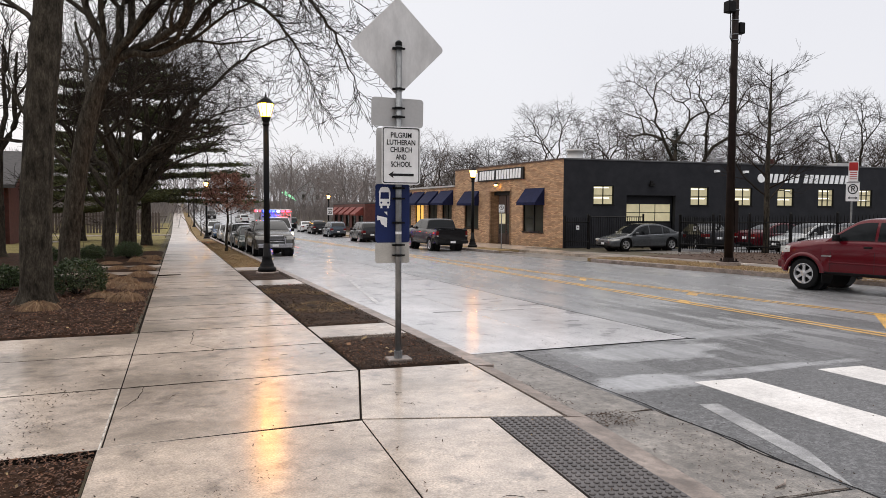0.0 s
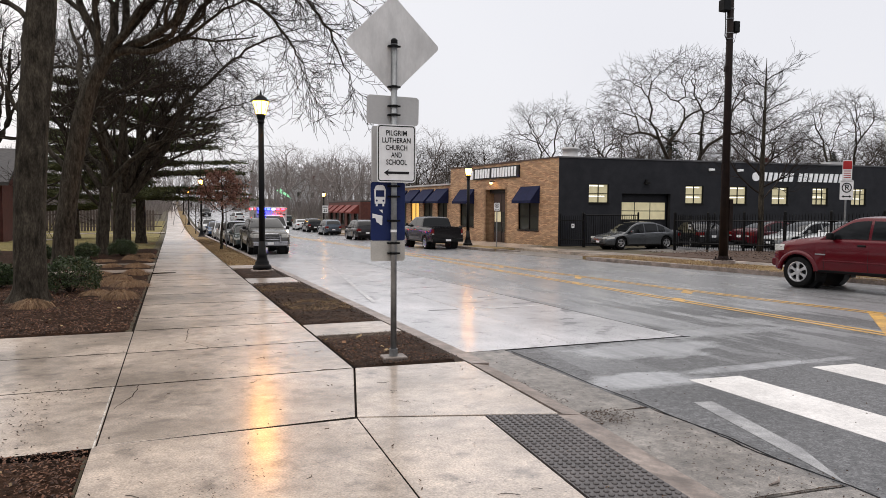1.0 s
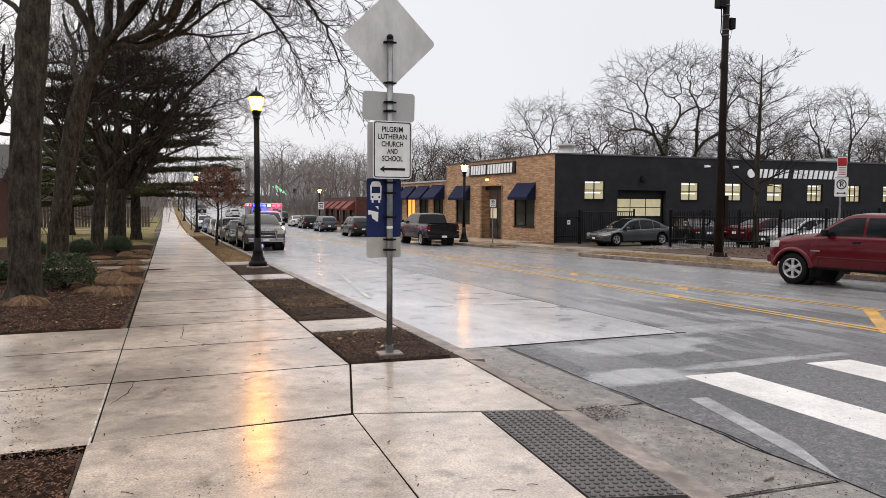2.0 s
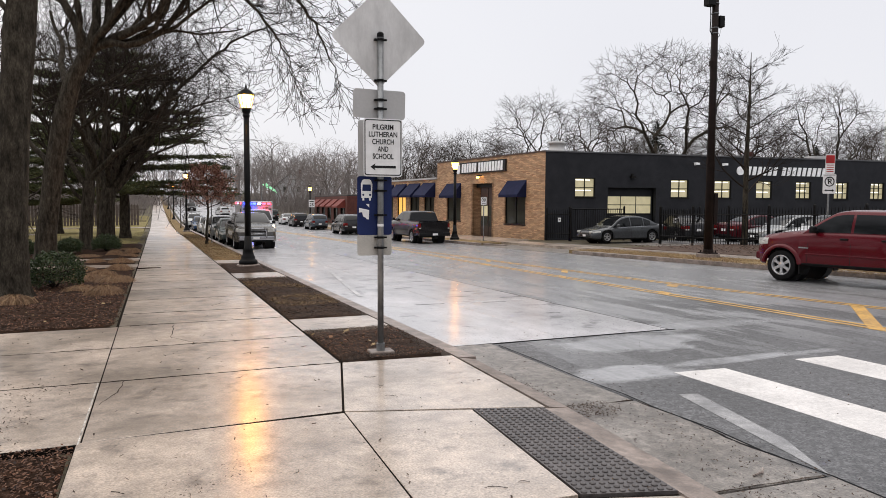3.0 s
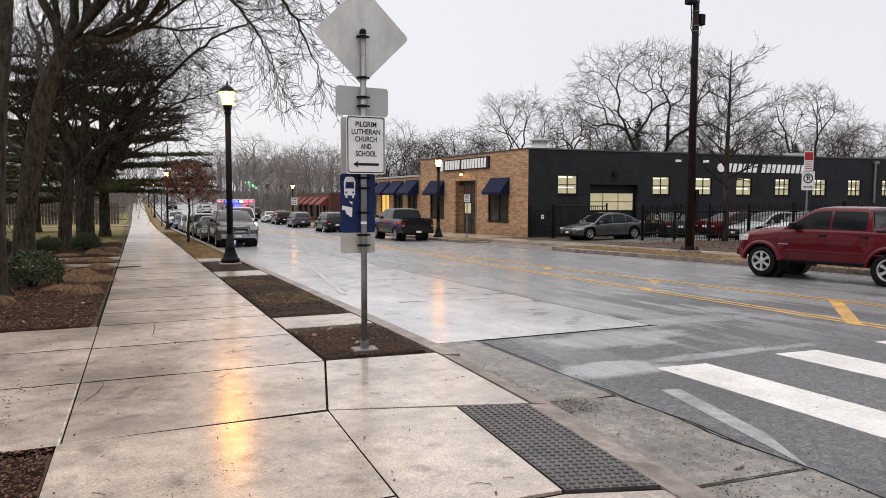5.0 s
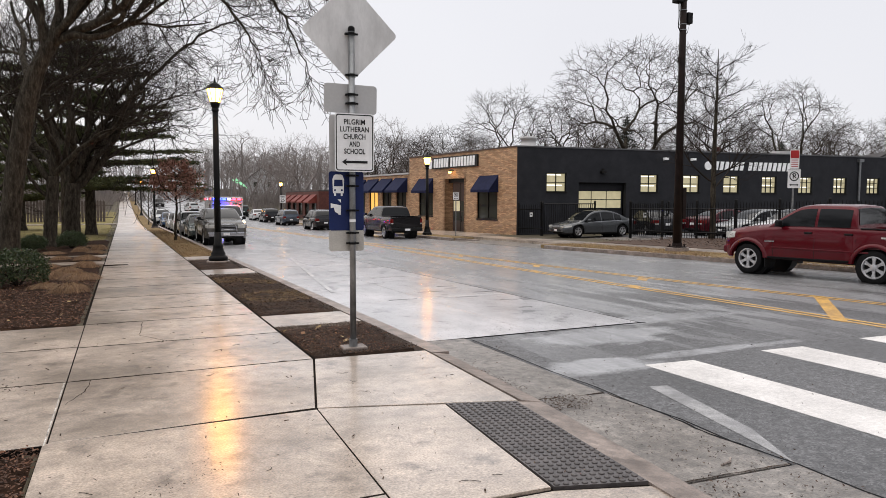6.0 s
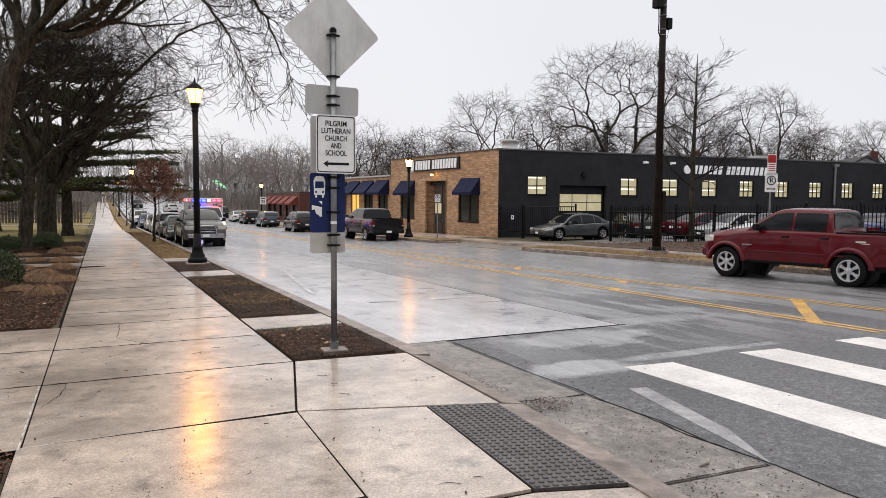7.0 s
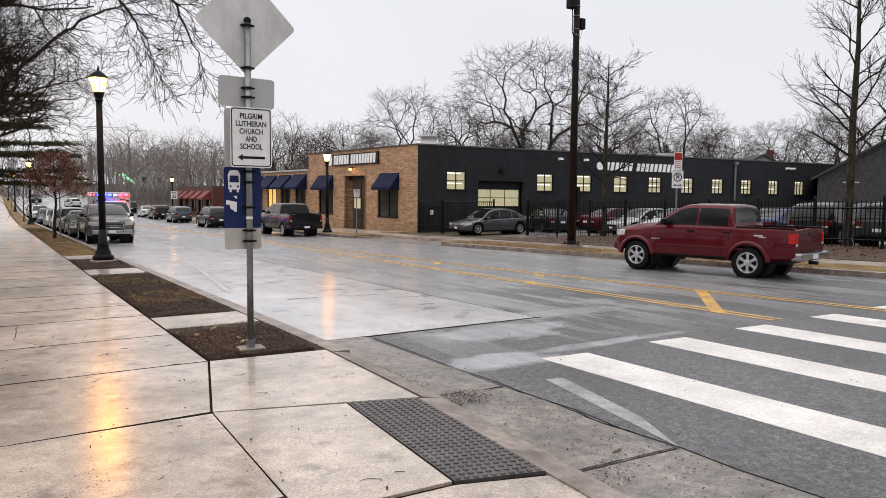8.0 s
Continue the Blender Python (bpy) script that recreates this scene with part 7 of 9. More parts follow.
street_tree(-3.52, 27.5, 12, [(0, 0, 0), (0.0, 0, 0.4), (0.15, 0, 2.0), (0.45, 0, 4.0), (0.95, 0, 6.2), (1.5, 0, 7.4)], [0.46, 0.34, 0.31, 0.30, 0.29, 0.24],
            [((1.45, 0, 7.3), (0.55, -0.25, 0.75), 5.6, 0.17), ((1.35, 0, 7.2), (0.1, 0.1, 1.0), 4.5, 0.18), ((1.5, 0, 7.4), (0.8, 0.2, 0.75), 5.4, 0.16), ((0.9, 0, 6.0), (-0.6, 0.2, 0.8), 4.5, 0.13), ((0.3, 0, 3.2), (-0.7, 0.1, 0.8), 4.0, 0.10), ((1.5, 0, 7.3), (0.85, -0.5, 0.5), 6.6, 0.14), ((1.5, 0, 7.4), (1.0, -0.2, 0.52), 7.4, 0.15), ((1.4, 0, 7.3), (0.9, -0.3, 0.75), 5.4, 0.13), ((1.2, 0, 6.8), (0.4, 0.5, 0.8), 4.6, 0.11), ((1.4, 0, 7.2), (-0.3, -0.4, 0.9), 4.6, 0.13)],
            "leaning bare street tree that forks into heavy limbs", 4, kids=(3, 4), droop=0.45,
            arcs=[([(1.5, 0, 7.4), (4.0, -1.3, 10.2), (6.8, -3.4, 9.9), (8.5, -4.2, 8.0), (9.4, -4.3, 5.9)], 0.13), ([(1.4, 0, 7.2), (3.5, -1.5, 9.4), (5.8, -3.0, 9.2), (7.4, -3.6, 7.6), (7.9, -3.7, 6.4)], 0.12), ([(1.5, 0, 7.4), (4.5, -0.6, 10.6), (8.0, -1.5, 11.2), (10.2, -2.0, 9.6)], 0.13)])
street_tree(-2.95, 35.7, 13, [(0, 0, 0), (0, 0, 0.4), (0.1, 0, 2.0), (0.2, 0, 3.2)], [0.36, 0.28, 0.26, 0.24],
            [((0.2, 0, 3.1), (0.35, 0.0, 1.0), 5.5, 0.17), ((0.15, 0, 2.9), (-0.45, 0.1, 1.0), 5.0, 0.14), ((0.2, 0, 3.2), (0.75, -0.1, 0.75), 5.2, 0.14), ((0.2, 0, 3.2), (0.0, 0.4, 1.0), 5.0, 0.13), ((0.1, 0, 2.2), (-0.9, -0.2, 0.6), 4.0, 0.09), ((0.2, 0, 3.2), (0.15, -0.2, 1.0), 6.5, 0.16), ((0.2, 0, 3.0), (0.55, -0.3, 1.0), 6.6, 0.14), ((0.2, 0, 3.2), (0.3, -0.4, 1.0), 7.2, 0.15)],
            "bare street tree forking low into rising limbs", 4, kids=(3, 4))
street_tree(-2.25, 38.6, 14, [(0, 0, 0), (0, 0, 0.5), (0.05, 0, 2.0), (0.15, 0, 3.0)], [0.50, 0.37, 0.34, 0.32],
            [((0.15, 0, 2.8), (0.8, -0.05, 0.8), 5.4, 0.20), ((0.1, 0, 3.0), (0.25, 0.1, 1.0), 6.2, 0.2), ((0.1, 0, 2.9), (-0.35, 0.1, 1.0), 6.0, 0.18), ((0.1, 0, 3.0), (0.5, 0.5, 0.9), 5.5, 0.15), ((0.15, 0, 3.0), (0.5, -0.1, 1.0), 6.4, 0.17), ((0.15, 0, 2.9), (0.9, -0.2, 0.85), 6.0, 0.15), ((0.1, 0, 3.0), (0.05, -0.3, 1.0), 7.4, 0.17), ((0.15, 0, 3.0), (0.7, -0.3, 1.0), 7.2, 0.16)],
            "broad bare street tree with many rising limbs", 4, kids=(3, 4),
            arcs=[([(0.15, 0, 2.8), (0.8, -0.1, 4.8), (3.8, -0.1, 8.4), (6.7, -0.1, 11.0), (9.0, -0.3, 12.0)], 0.17), ([(0.2, 0, 3.0), (1.4, 0.2, 5.2), (4.2, 0.3, 7.2), (7.0, 0.2, 8.2)], 0.13)])
street_tree(-3.0, 47.5, 15, [(0, 0, 0), (0, 0, 0.5), (0.0, 0, 3.0), (0.05, 0, 5.0)], [0.42, 0.33, 0.30, 0.26],
            [((0.05, 0, 4.8), (0.6, 0, 0.8), 5.0, 0.15), ((0.05, 0, 5.0), (-0.4, 0.2, 1.0), 5.0, 0.15), ((0.0, 0, 4.5), (-0.8, -0.3, 0.6), 4.5, 0.12)],
            "bare street tree on the lawn edge", 3)
street_tree(-7.8, 37.6, 16, [(0, 0, 0), (0, 0, 0.5), (0.0, 0, 3.0), (0.1, 0, 5.0)], [0.46, 0.36, 0.33, 0.28],
            [((0.1, 0, 4.8), (0.6, -0.2, 0.8), 5.0, 0.15), ((0.1, 0, 5.0), (-0.4, 0.2, 1.0), 5.0, 0.15), ((0.0, 0, 4.5), (-0.8, -0.3, 0.6), 4.5, 0.12), ((0.1, 0, 4.9), (0.1, -0.4, 1.0), 5.0, 0.14)],
            "bare tree standing on the lawn", 3)


def pine(x, y, h, seed, reach, label, low=2.2):
    """A pine: straight trunk, level tiers of boughs, each hung with many short needle tufts."""
    rng = random.Random(seed)
    e = empty("pine_tree", pose(x, y, gz(y) - 0.04), label, "tree", "evergreens")
    me = limbs_mesh("trunk", [trunk_limb(rng, [(0, 0, 0), (0, 0, 0.6), (0, 0, h * 0.5), (0, 0, h)], [0.42, 0.34, 0.22, 0.03])])
    me.materials.append(M["bark"])
    o = new("trunk", me)
    o.parent = e
    boughs, V, F = [], [], []
    z = low
    while z < h - 0.4:
        k = rng.randint(4, 6)
        a0 = rng.uniform(0, 6.28)
        for i in range(k):
            a = a0 + 6.28 * i / k + rng.uniform(-0.35, 0.35)
            ln = reach * (1 - 0.75 * (z - low) / (h - low)) * rng.uniform(0.7, 1.1)
            p, d = Vector((0, 0, z + rng.uniform(-0.2, 0.2))), Vector((math.cos(a), math.sin(a), rng.uniform(0.0, 0.2)))
            pts = [p]
            n = 7
            for s in range(n):
                d = (d + Vector((rng.gauss(0, 0.07), rng.gauss(0, 0.07), -0.03 + 0.02 * s * 0.5))).normalized()
                pts.append(pts[-1] + d * ln / n)
            boughs.append((pts, [max(0.012, 0.075 * (1 - s / n)) for s in range(n + 1)], 4))
            for s in range(2, n + 1):
                for q in range(int(36 + 11 * ln)):
                    wide = 0.20 + 0.34 * math.sin(math.pi * (s - 1) / n)
                    c = pts[s - 1].lerp(pts[s], rng.random()) + Vector((rng.gauss(0, wide), rng.gauss(0, wide), rng.gauss(0.04, 0.075)))
                    for b in range(4):
                        dd = Vector((rng.gauss(0, 1) + d.x * 0.8, rng.gauss(0, 1) + d.y * 0.8, rng.gauss(0.35, 0.4))).normalized()
                        w = dd.cross(Vector((rng.gauss(0, 1), rng.gauss(0, 1), rng.gauss(0, 1)))).normalized() * 0.028
                        l = rng.uniform(0.14, 0.30)
                        j = len(V)
                        V.extend((c - w, c + w, c + dd * l))
                        F.append((j, j + 1, j + 2))
        z += rng.uniform(0.62, 0.95)
    me = limbs_mesh("bough_mass", boughs)
    me.materials.append(M["bark"])
    o = new("bough_mass", me)
    o.parent = e
    me = bpy.data.meshes.new("needles")
    me.from_pydata(V, [], F)
    me.materials.append(M["needle"])
    o = tagged(new("needles", me), "dark green needle tufts", kind="stuff")
    o.parent = e


pine(-1.9, 52, 13, 21, 8.0, "dark pine with level boughs reaching over the path", 2.9)
pine(-7.5, 66, 14, 22, 4.6, "dark pine with level boughs on the lawn", 2.6)


def polar(deg, d):
    """A plan place by its bearing from the street's line and its range."""
    return d * math.sin(radians(deg)), d * math.cos(radians(deg))


def island_mat(name, cols, rough=(0.6, 0.9)):
    """Colours that differ from piece to piece of one mesh."""
    m = mat(name, cols[0], cols[-1], 5, rough, fine=0.0)
    n, l = m.node_tree.nodes, m.node_tree.links
    g = n.new("ShaderNodeNewGeometry")
    r = n.new("ShaderNodeValToRGB")
    r.color_ramp.interpolation = "LINEAR"
    while len(r.color_ramp.elements) < len(cols):
        r.color_ramp.elements.new(0.5)
    for i, c in enumerate(cols):
        r.color_ramp.elements[i].position = i / (len(cols) - 1)
        r.color_ramp.elements[i].color = (*c, 1)
    l.new(g.outputs["Random Per Island"], r.inputs[0])
    l.new(r.outputs[0], n["Principled BSDF"].inputs["Base Color"])
    return m


M["cutgrass"] = island_mat("cut_orange_brown_grass", [(0.17, 0.095, 0.05), (0.34, 0.22, 0.12), (0.07, 0.038, 0.022), (0.25, 0.145, 0.075), (0.12, 0.065, 0.035)])
M["chips"] = island_mat("bark_chips", [(0.016, 0.008, 0.006), (0.075, 0.033, 0.018), (0.15, 0.066, 0.036), (0.035, 0.017, 0.011), (0.22, 0.12, 0.075)])
M["soilbits"] = island_mat("soil_crumbs", [(0.015, 0.010, 0.008), (0.060, 0.032, 0.020), (0.030, 0.017, 0.011), (0.11, 0.070, 0.045)])
M["blades"] = island_mat("dead_grass_blades", [(0.33, 0.235, 0.115), (0.19, 0.12, 0.06), (0.42, 0.31, 0.16), (0.12, 0.075, 0.04), (0.26, 0.13, 0.065)])
M["turfblades"] = island_mat("lawn_blades", [(0.18, 0.155, 0.06), (0.13, 0.125, 0.045), (0.25, 0.20, 0.09), (0.09, 0.09, 0.035)])
M["leaves"] = island_mat("shrub_leaves", [(0.012, 0.022, 0.008), (0.035, 0.055, 0.018), (0.06, 0.085, 0.03), (0.02, 0.035, 0.012)], (0.35, 0.6))
M["russet"] = island_mat("oak_leaves", [(0.30, 0.13, 0.09), (0.17, 0.08, 0.06), (0.36, 0.19, 0.13), (0.26, 0.12, 0.10)])


# ---- bare trees behind the buildings: a few kinds, then copies ----
def branch_to(rng, node, tips, r, out, depth=0, minr=0.016):
    """Parts a bundle of crown tips in two again and again, so that every limb leads to a rounded crown."""
    n = len(tips)
    if n == 1:
        tip = Vector(tips[0])
        mid = node.lerp(tip, 0.5) + Vector((rng.gauss(0, 0.06), rng.gauss(0, 0.06), 0.06)) * (tip - node).length
        out.append(([node, mid, tip], [max(minr, r), minr, minr * 0.7], 3))
        for k in range(2):
            b = mid.lerp(tip, rng.uniform(0.0, 0.9))
            d = ((tip - node).normalized() + Vector((rng.gauss(0, 0.6), rng.gauss(0, 0.6), rng.gauss(0.15, 0.5)))).normalized()
            out.append(([b, b + d * rng.uniform(0.4, 0.9)], [minr * 0.8, minr * 0.55], 3))
        return
    a = np.array(tips)
    c = a.mean(axis=0)
    axis = np.linalg.svd(a - c)[2][0]
    key = (a - c) @ axis + np.array([rng.gauss(0, 0.25) for _ in range(n)])
    order = np.argsort(key)
    cut = max(1, min(n - 1, int(n * rng.uniform(0.36, 0.64))))
    for part_ in (order[:cut], order[cut:]):
        g = a[part_]
        cc = Vector(g.mean(axis=0))
        f = rng.uniform(0.30, 0.44) if len(g) > 1 else 0.5
        v = cc - node
        new_node = node + v * f + Vector((rng.gauss(0, 0.05), rng.gauss(0, 0.05), 0.05)) * v.length
        rr = max(minr, r * (len(g) / n) ** 0.48)
        mid = node.lerp(new_node, 0.5) + Vector((rng.gauss(0, 0.035), rng.gauss(0, 0.035), rng.gauss(0, 0.02))) * v.length
        out.append(([node, mid, new_node], [max(minr, min(r, rr * 1.15)), rr, max(minr, rr * 0.92)], 6 if rr > 0.1 else (4 if rr > 0.04 else 3)))
        branch_to(rng, new_node, [tuple(t) for t in g], rr, out, depth + 1, minr)


def wood_tree(name, seed, h, fork, rx, label, tips=330, low=0.30, material="farbark", limb="bark"):
    rng = random.Random(seed)
    e = empty(name, pose(0, 0, -500), label, "tree", "background trees")
    r0 = 0.019 * h
    tr = trunk_limb(rng, [(0, 0, -0.5), (0, 0, 0.5), (rng.gauss(0, 0.1), 0, h * fork * 0.6), (rng.gauss(0, 0.15), 0, h * fork)], [r0 * 1.5, r0 * 1.1, r0, r0 * 0.9], 0.02)
    me = limbs_mesh("trunk", [(tr[0], tr[1], 8)])
    me.materials.append(M[limb])
    o = new("trunk", me)
    o.parent = e
    zc, rz = h * (1 + low) / 2, h * (1 - low) / 2
    pts = []
    while len(pts) < tips:
        p = Vector((rng.gauss(0, 1), rng.gauss(0, 1), rng.gauss(0.1, 1))).normalized() * rng.uniform(0.5, 1.0) ** 0.5
        k = 1 + 0.16 * noise.noise((p.x * 2 + seed, p.y * 2, p.z * 2))
        if p.z > -0.75:
            pts.append((p.x * rx * k, p.y * rx * k, zc + p.z * rz * k))
    out = []
    branch_to(rng, tr[0][-1], pts, r0 * 0.9, out, 0, 0.013)
    for nm, ls_, mt_ in (("limb_mass", [q for q in out if q[1][0] > 0.05], M[limb]), ("crown", [q for q in out if q[1][0] <= 0.05], M[material])):
        me = limbs_mesh(nm, ls_)
        me.materials.append(mt_)
        o = tagged(new(nm, me), "bare branching crown", kind="stuff")
        o.parent = e
    return e


# kinds for the far rise, painted lighter to stand in for haze
HAZED = [wood_tree("bare_tree", 36, 15, 0.22, 6.4, "bare tree on the far rise, coloured pale for haze", 380, 0.22, "hazewood", "hazewood"),
        wood_tree("bare_tree", 37, 14, 0.25, 4.4, "slender bare tree on the far rise, coloured pale for haze", 300, 0.25, "hazewood", "hazewood")]
KINDS = [wood_tree("bare_tree", 31, 16, 0.22, 8.2, "large bare tree with a broad rounded crown", 1700, 0.26),
         wood_tree("bare_tree", 32, 14, 0.18, 5.4, "bare tree with dense upright branches", 850, 0.20),
         wood_tree("bare_tree", 33, 13, 0.30, 3.4, "slender bare tree with few rising limbs", 420, 0.30),
         wood_tree("bare_tree", 35, 12, 0.22, 5.8, "bare tree with a wide low crown", 760, 0.22)]


def plant(k, deg, d, s, turn=0, dz=0.0, kinds=None):
    x, y = polar(deg, d)
    return copy_thing((kinds or KINDS)[k], pose(x, y, gz(min(y, 300)) + dz - 0.2, 0, 0, turn) @ Matrix.Diagonal((s, s, s, 1)))


for k, deg, d, s in ((0, 40.2, 82, 1.28), (1, 50.9, 88, 1.14), (1, 29.9, 88, 1.2), (3, 24.8, 98, 1.12), (2, 34.4, 92, 1.2), (2, 36.6, 100, 1.15), (3, 21.6, 118, 1.15), (1, 19.4, 128, 1.1),
                     (2, 46.2, 92, 1.1), (3, 55.0, 100, 1.05), (1, 58.5, 108, 1.0), (3, 62, 100, 1.1), (0, 66, 95, 1.1), (1, 27.2, 118, 1.0), (2, 32.2, 112, 1.1), (1, 43.5, 120, 1.1), (3, 48, 130, 1.2), (1, 53, 125, 1.1), (1, 38.0, 125, 1.1)):
    plant(k, deg, d, s, deg * 37)
random.seed(6)
for i in range(20):
    plant((1, 3, 1, 2)[i % 4], 23.5 + 2.05 * i, random.uniform(104, 140), random.uniform(0.85, 1.1), random.uniform(0, 360))
random.seed(5)
for i in range(46):
    deg = random.uniform(4.2, 26)
    plant(i % 2, deg, random.uniform(max(150, 24 / math.sin(radians(deg))), 330), random.uniform(0.95, 1.45), random.uniform(0, 360), 0.0, HAZED)
for i in range(26):
    plant(2 + i % 2, random.uniform(-34, -3.5), random.uniform(95, 190), random.uniform(0.8, 1.2), random.uniform(0, 360))
# unseen trees beside and behind the viewer, added only to darken what cars reflect
for i in range(44):
    plant(2, 72 + 250 * (i + random.random()) / 44, random.uniform(34, 70), random.uniform(0.9, 1.3), random.uniform(0, 360))
for deg, d in ((8.4, 125), (9.6, 150), (10.6, 140), (11.6, 160), (12.6, 130), (13.4, 115), (15, 122), (16.2, 112)):
    plant(random.randint(0, 1), deg, d, random.uniform(0.75, 1.0), random.uniform(0, 360), 0.0, HAZED)
for i, k in enumerate(KINDS + HAZED):
    x, y = polar(70 + 5 * i, 110)
    k.matrix_world = pose(x, y, gz(y) - 0.2)


def spruce(deg, d, h, r):
    x, y = polar(deg, d)
    rng = random.Random(int(deg * 10))
    e = empty("spruce_tree", pose(x, y, gz(y) - 0.2), "dark grey-green spruce behind the roofs", "tree", "evergreens")
    me = limbs_mesh("trunk", [trunk_limb(rng, [(0, 0, 0), (0, 0, h * 0.5), (0, 0, h)], [0.3, 0.2, 0.03])])
    me.materials.append(M["bark"])
    o = new("trunk", me)
    o.parent = e
    V, F = [], []
    for i in range(5200):
        t = rng.random() ** 0.7
        z = h * (0.08 + 0.92 * (1 - t)) + rng.gauss(0, 0.12)
        a = rng.uniform(0, 6.28)
        rr = r * t * (0.55 + 0.45 * rng.random()) * (0.85 + 0.15 * math.sin(a * 7 + z * 5))
        c = Vector((rr * math.cos(a), rr * math.sin(a), z - 0.12 * rr))
        dd = Vector((math.cos(a) + rng.gauss(0, 0.5), math.sin(a) + rng.gauss(0, 0.5), rng.gauss(-0.1, 0.3))).normalized() * rng.uniform(0.25, 0.6)
        w = Vector((-math.sin(a), math.cos(a), rng.gauss(0, 0.4))) * 0.06
        j = len(V)
        V.extend((c - w, c + w, c + dd))
        F.append((j, j + 1, j + 2))
    me = bpy.data.meshes.new("foliage")
    me.from_pydata(V, [], F)
    me.materials.append(M["spruce"])
    o = tagged(new("foliage", me), "dense dark needles", kind="stuff")
    o.parent = e


spruce(39.4, 88, 13, 4.2)
spruce(50.5, 120, 12, 4)
spruce(18.6, 170, 15, 5)


# ---- young trees by the kerbs ----
def young_tree(x, y, seed, h, r0, label, spread=0.75, levels=4, z0=0.0, fork=0.3, wide=0.34):
    rng = random.Random(seed)
    e = empty("young_tree", pose(x, y, gz(y) + z0 - 0.05), label, "tree", "street trees")
    trunk = trunk_limb(rng, [(0, 0, 0), (0, 0, 0.4), (rng.gauss(0, 0.05), 0, h * 0.5), (rng.gauss(0, 0.1), 0, h)], [r0 * 1.3, r0, r0 * 0.7, 0.012], 0.02)
    me = limbs_mesh("trunk", [(trunk[0], trunk[1], 10)])
    me.materials.append(M["bark"])
    o = new("trunk", me)
    o.parent = e
    out = []
    n = 20
    for i in range(n):
        z = h * (fork + (0.95 - fork) * i / n)
        a = i * 2.4 + rng.uniform(-0.4, 0.4)
        ln = h * wide * (1 - 0.65 * (i / n)) * rng.uniform(0.8, 1.15)
        grow(rng, (0, 0, z), (math.cos(a) * spread, math.sin(a) * spread, 0.55), ln, r0 * 0.33 * (1 - 0.6 * i / n), levels - 1, out, 0.5, 0.2, 0.10, (3, 4), 0.6, 0.0, (5, 4, 3, 3), 0, 0.005)
    me = limbs_mesh("crown", out)
    me.materials.append(M["twig"])
    o = tagged(new("crown", me), "bare fine twigs", kind="stuff")
    o.parent = e
    return e, out


young_tree(26.75, 25.9, 41, 9.4, 0.15, "bare young tree beside the iron fence", 0.95, 4, 0.05, 0.27)
young_tree(28.4, 14.4, 42, 12.5, 0.16, "tall bare young tree beside the iron fence", 0.7, 4, 0.05, 0.25, 0.21)
e, lim = young_tree(2.6, 40.0, 43, 4.4, 0.075, "small oak holding russet dead leaves", 1.0, 3, 0.0, 0.45)
rng = random.Random(44)
V, F = [], []
for pts, rad, n in lim:
    for p in pts[1:]:
        for q in range(5):
            if rng.random() < 0.5:
                c = p + Vector((rng.gauss(0, 0.1), rng.gauss(0, 0.1), rng.gauss(-0.05, 0.08)))
                a = Vector((rng.gauss(0, 1), rng.gauss(0, 1), rng.gauss(-0.5, 0.6))).normalized() * rng.uniform(0.06, 0.1)
                b = a.cross(Vector((rng.gauss(0, 1), rng.gauss(0, 1), rng.gauss(0, 1)))).normalized() * 0.04
                j = len(V)
                V.extend((c - a * 0.5, c + b, c + a * 0.6, c - b))
                F.append((j, j + 1, j + 2, j + 3))
me = bpy.data.meshes.new("leaf_mass")
me.from_pydata(V, [], F)
me.materials.append(M["russet"])
o = tagged(new("leaf_mass", me), "russet dead leaves", kind="stuff")
o.parent = e
young_tree(2.6, 82, 45, 4.5, 0.06, "thin bare sapling on the verge", 0.8, 3)
young_tree(-5.5, 88, 46, 4.0, 0.06, "thin bare sapling on the lawn", 0.8, 3)
e = empty("sign_back_post", pose(2.95, 41.4, gz(41.4)), "thin grey post with the back of a sign", "sign post")
part("post", lathem([(0.03, 0), (0.03, 3.0)], 8), M["galv"], e)
part("plate", boxm(-0.15, 0.15, -0.035, -0.031, 2.55, 3.0), M["alu"], e)


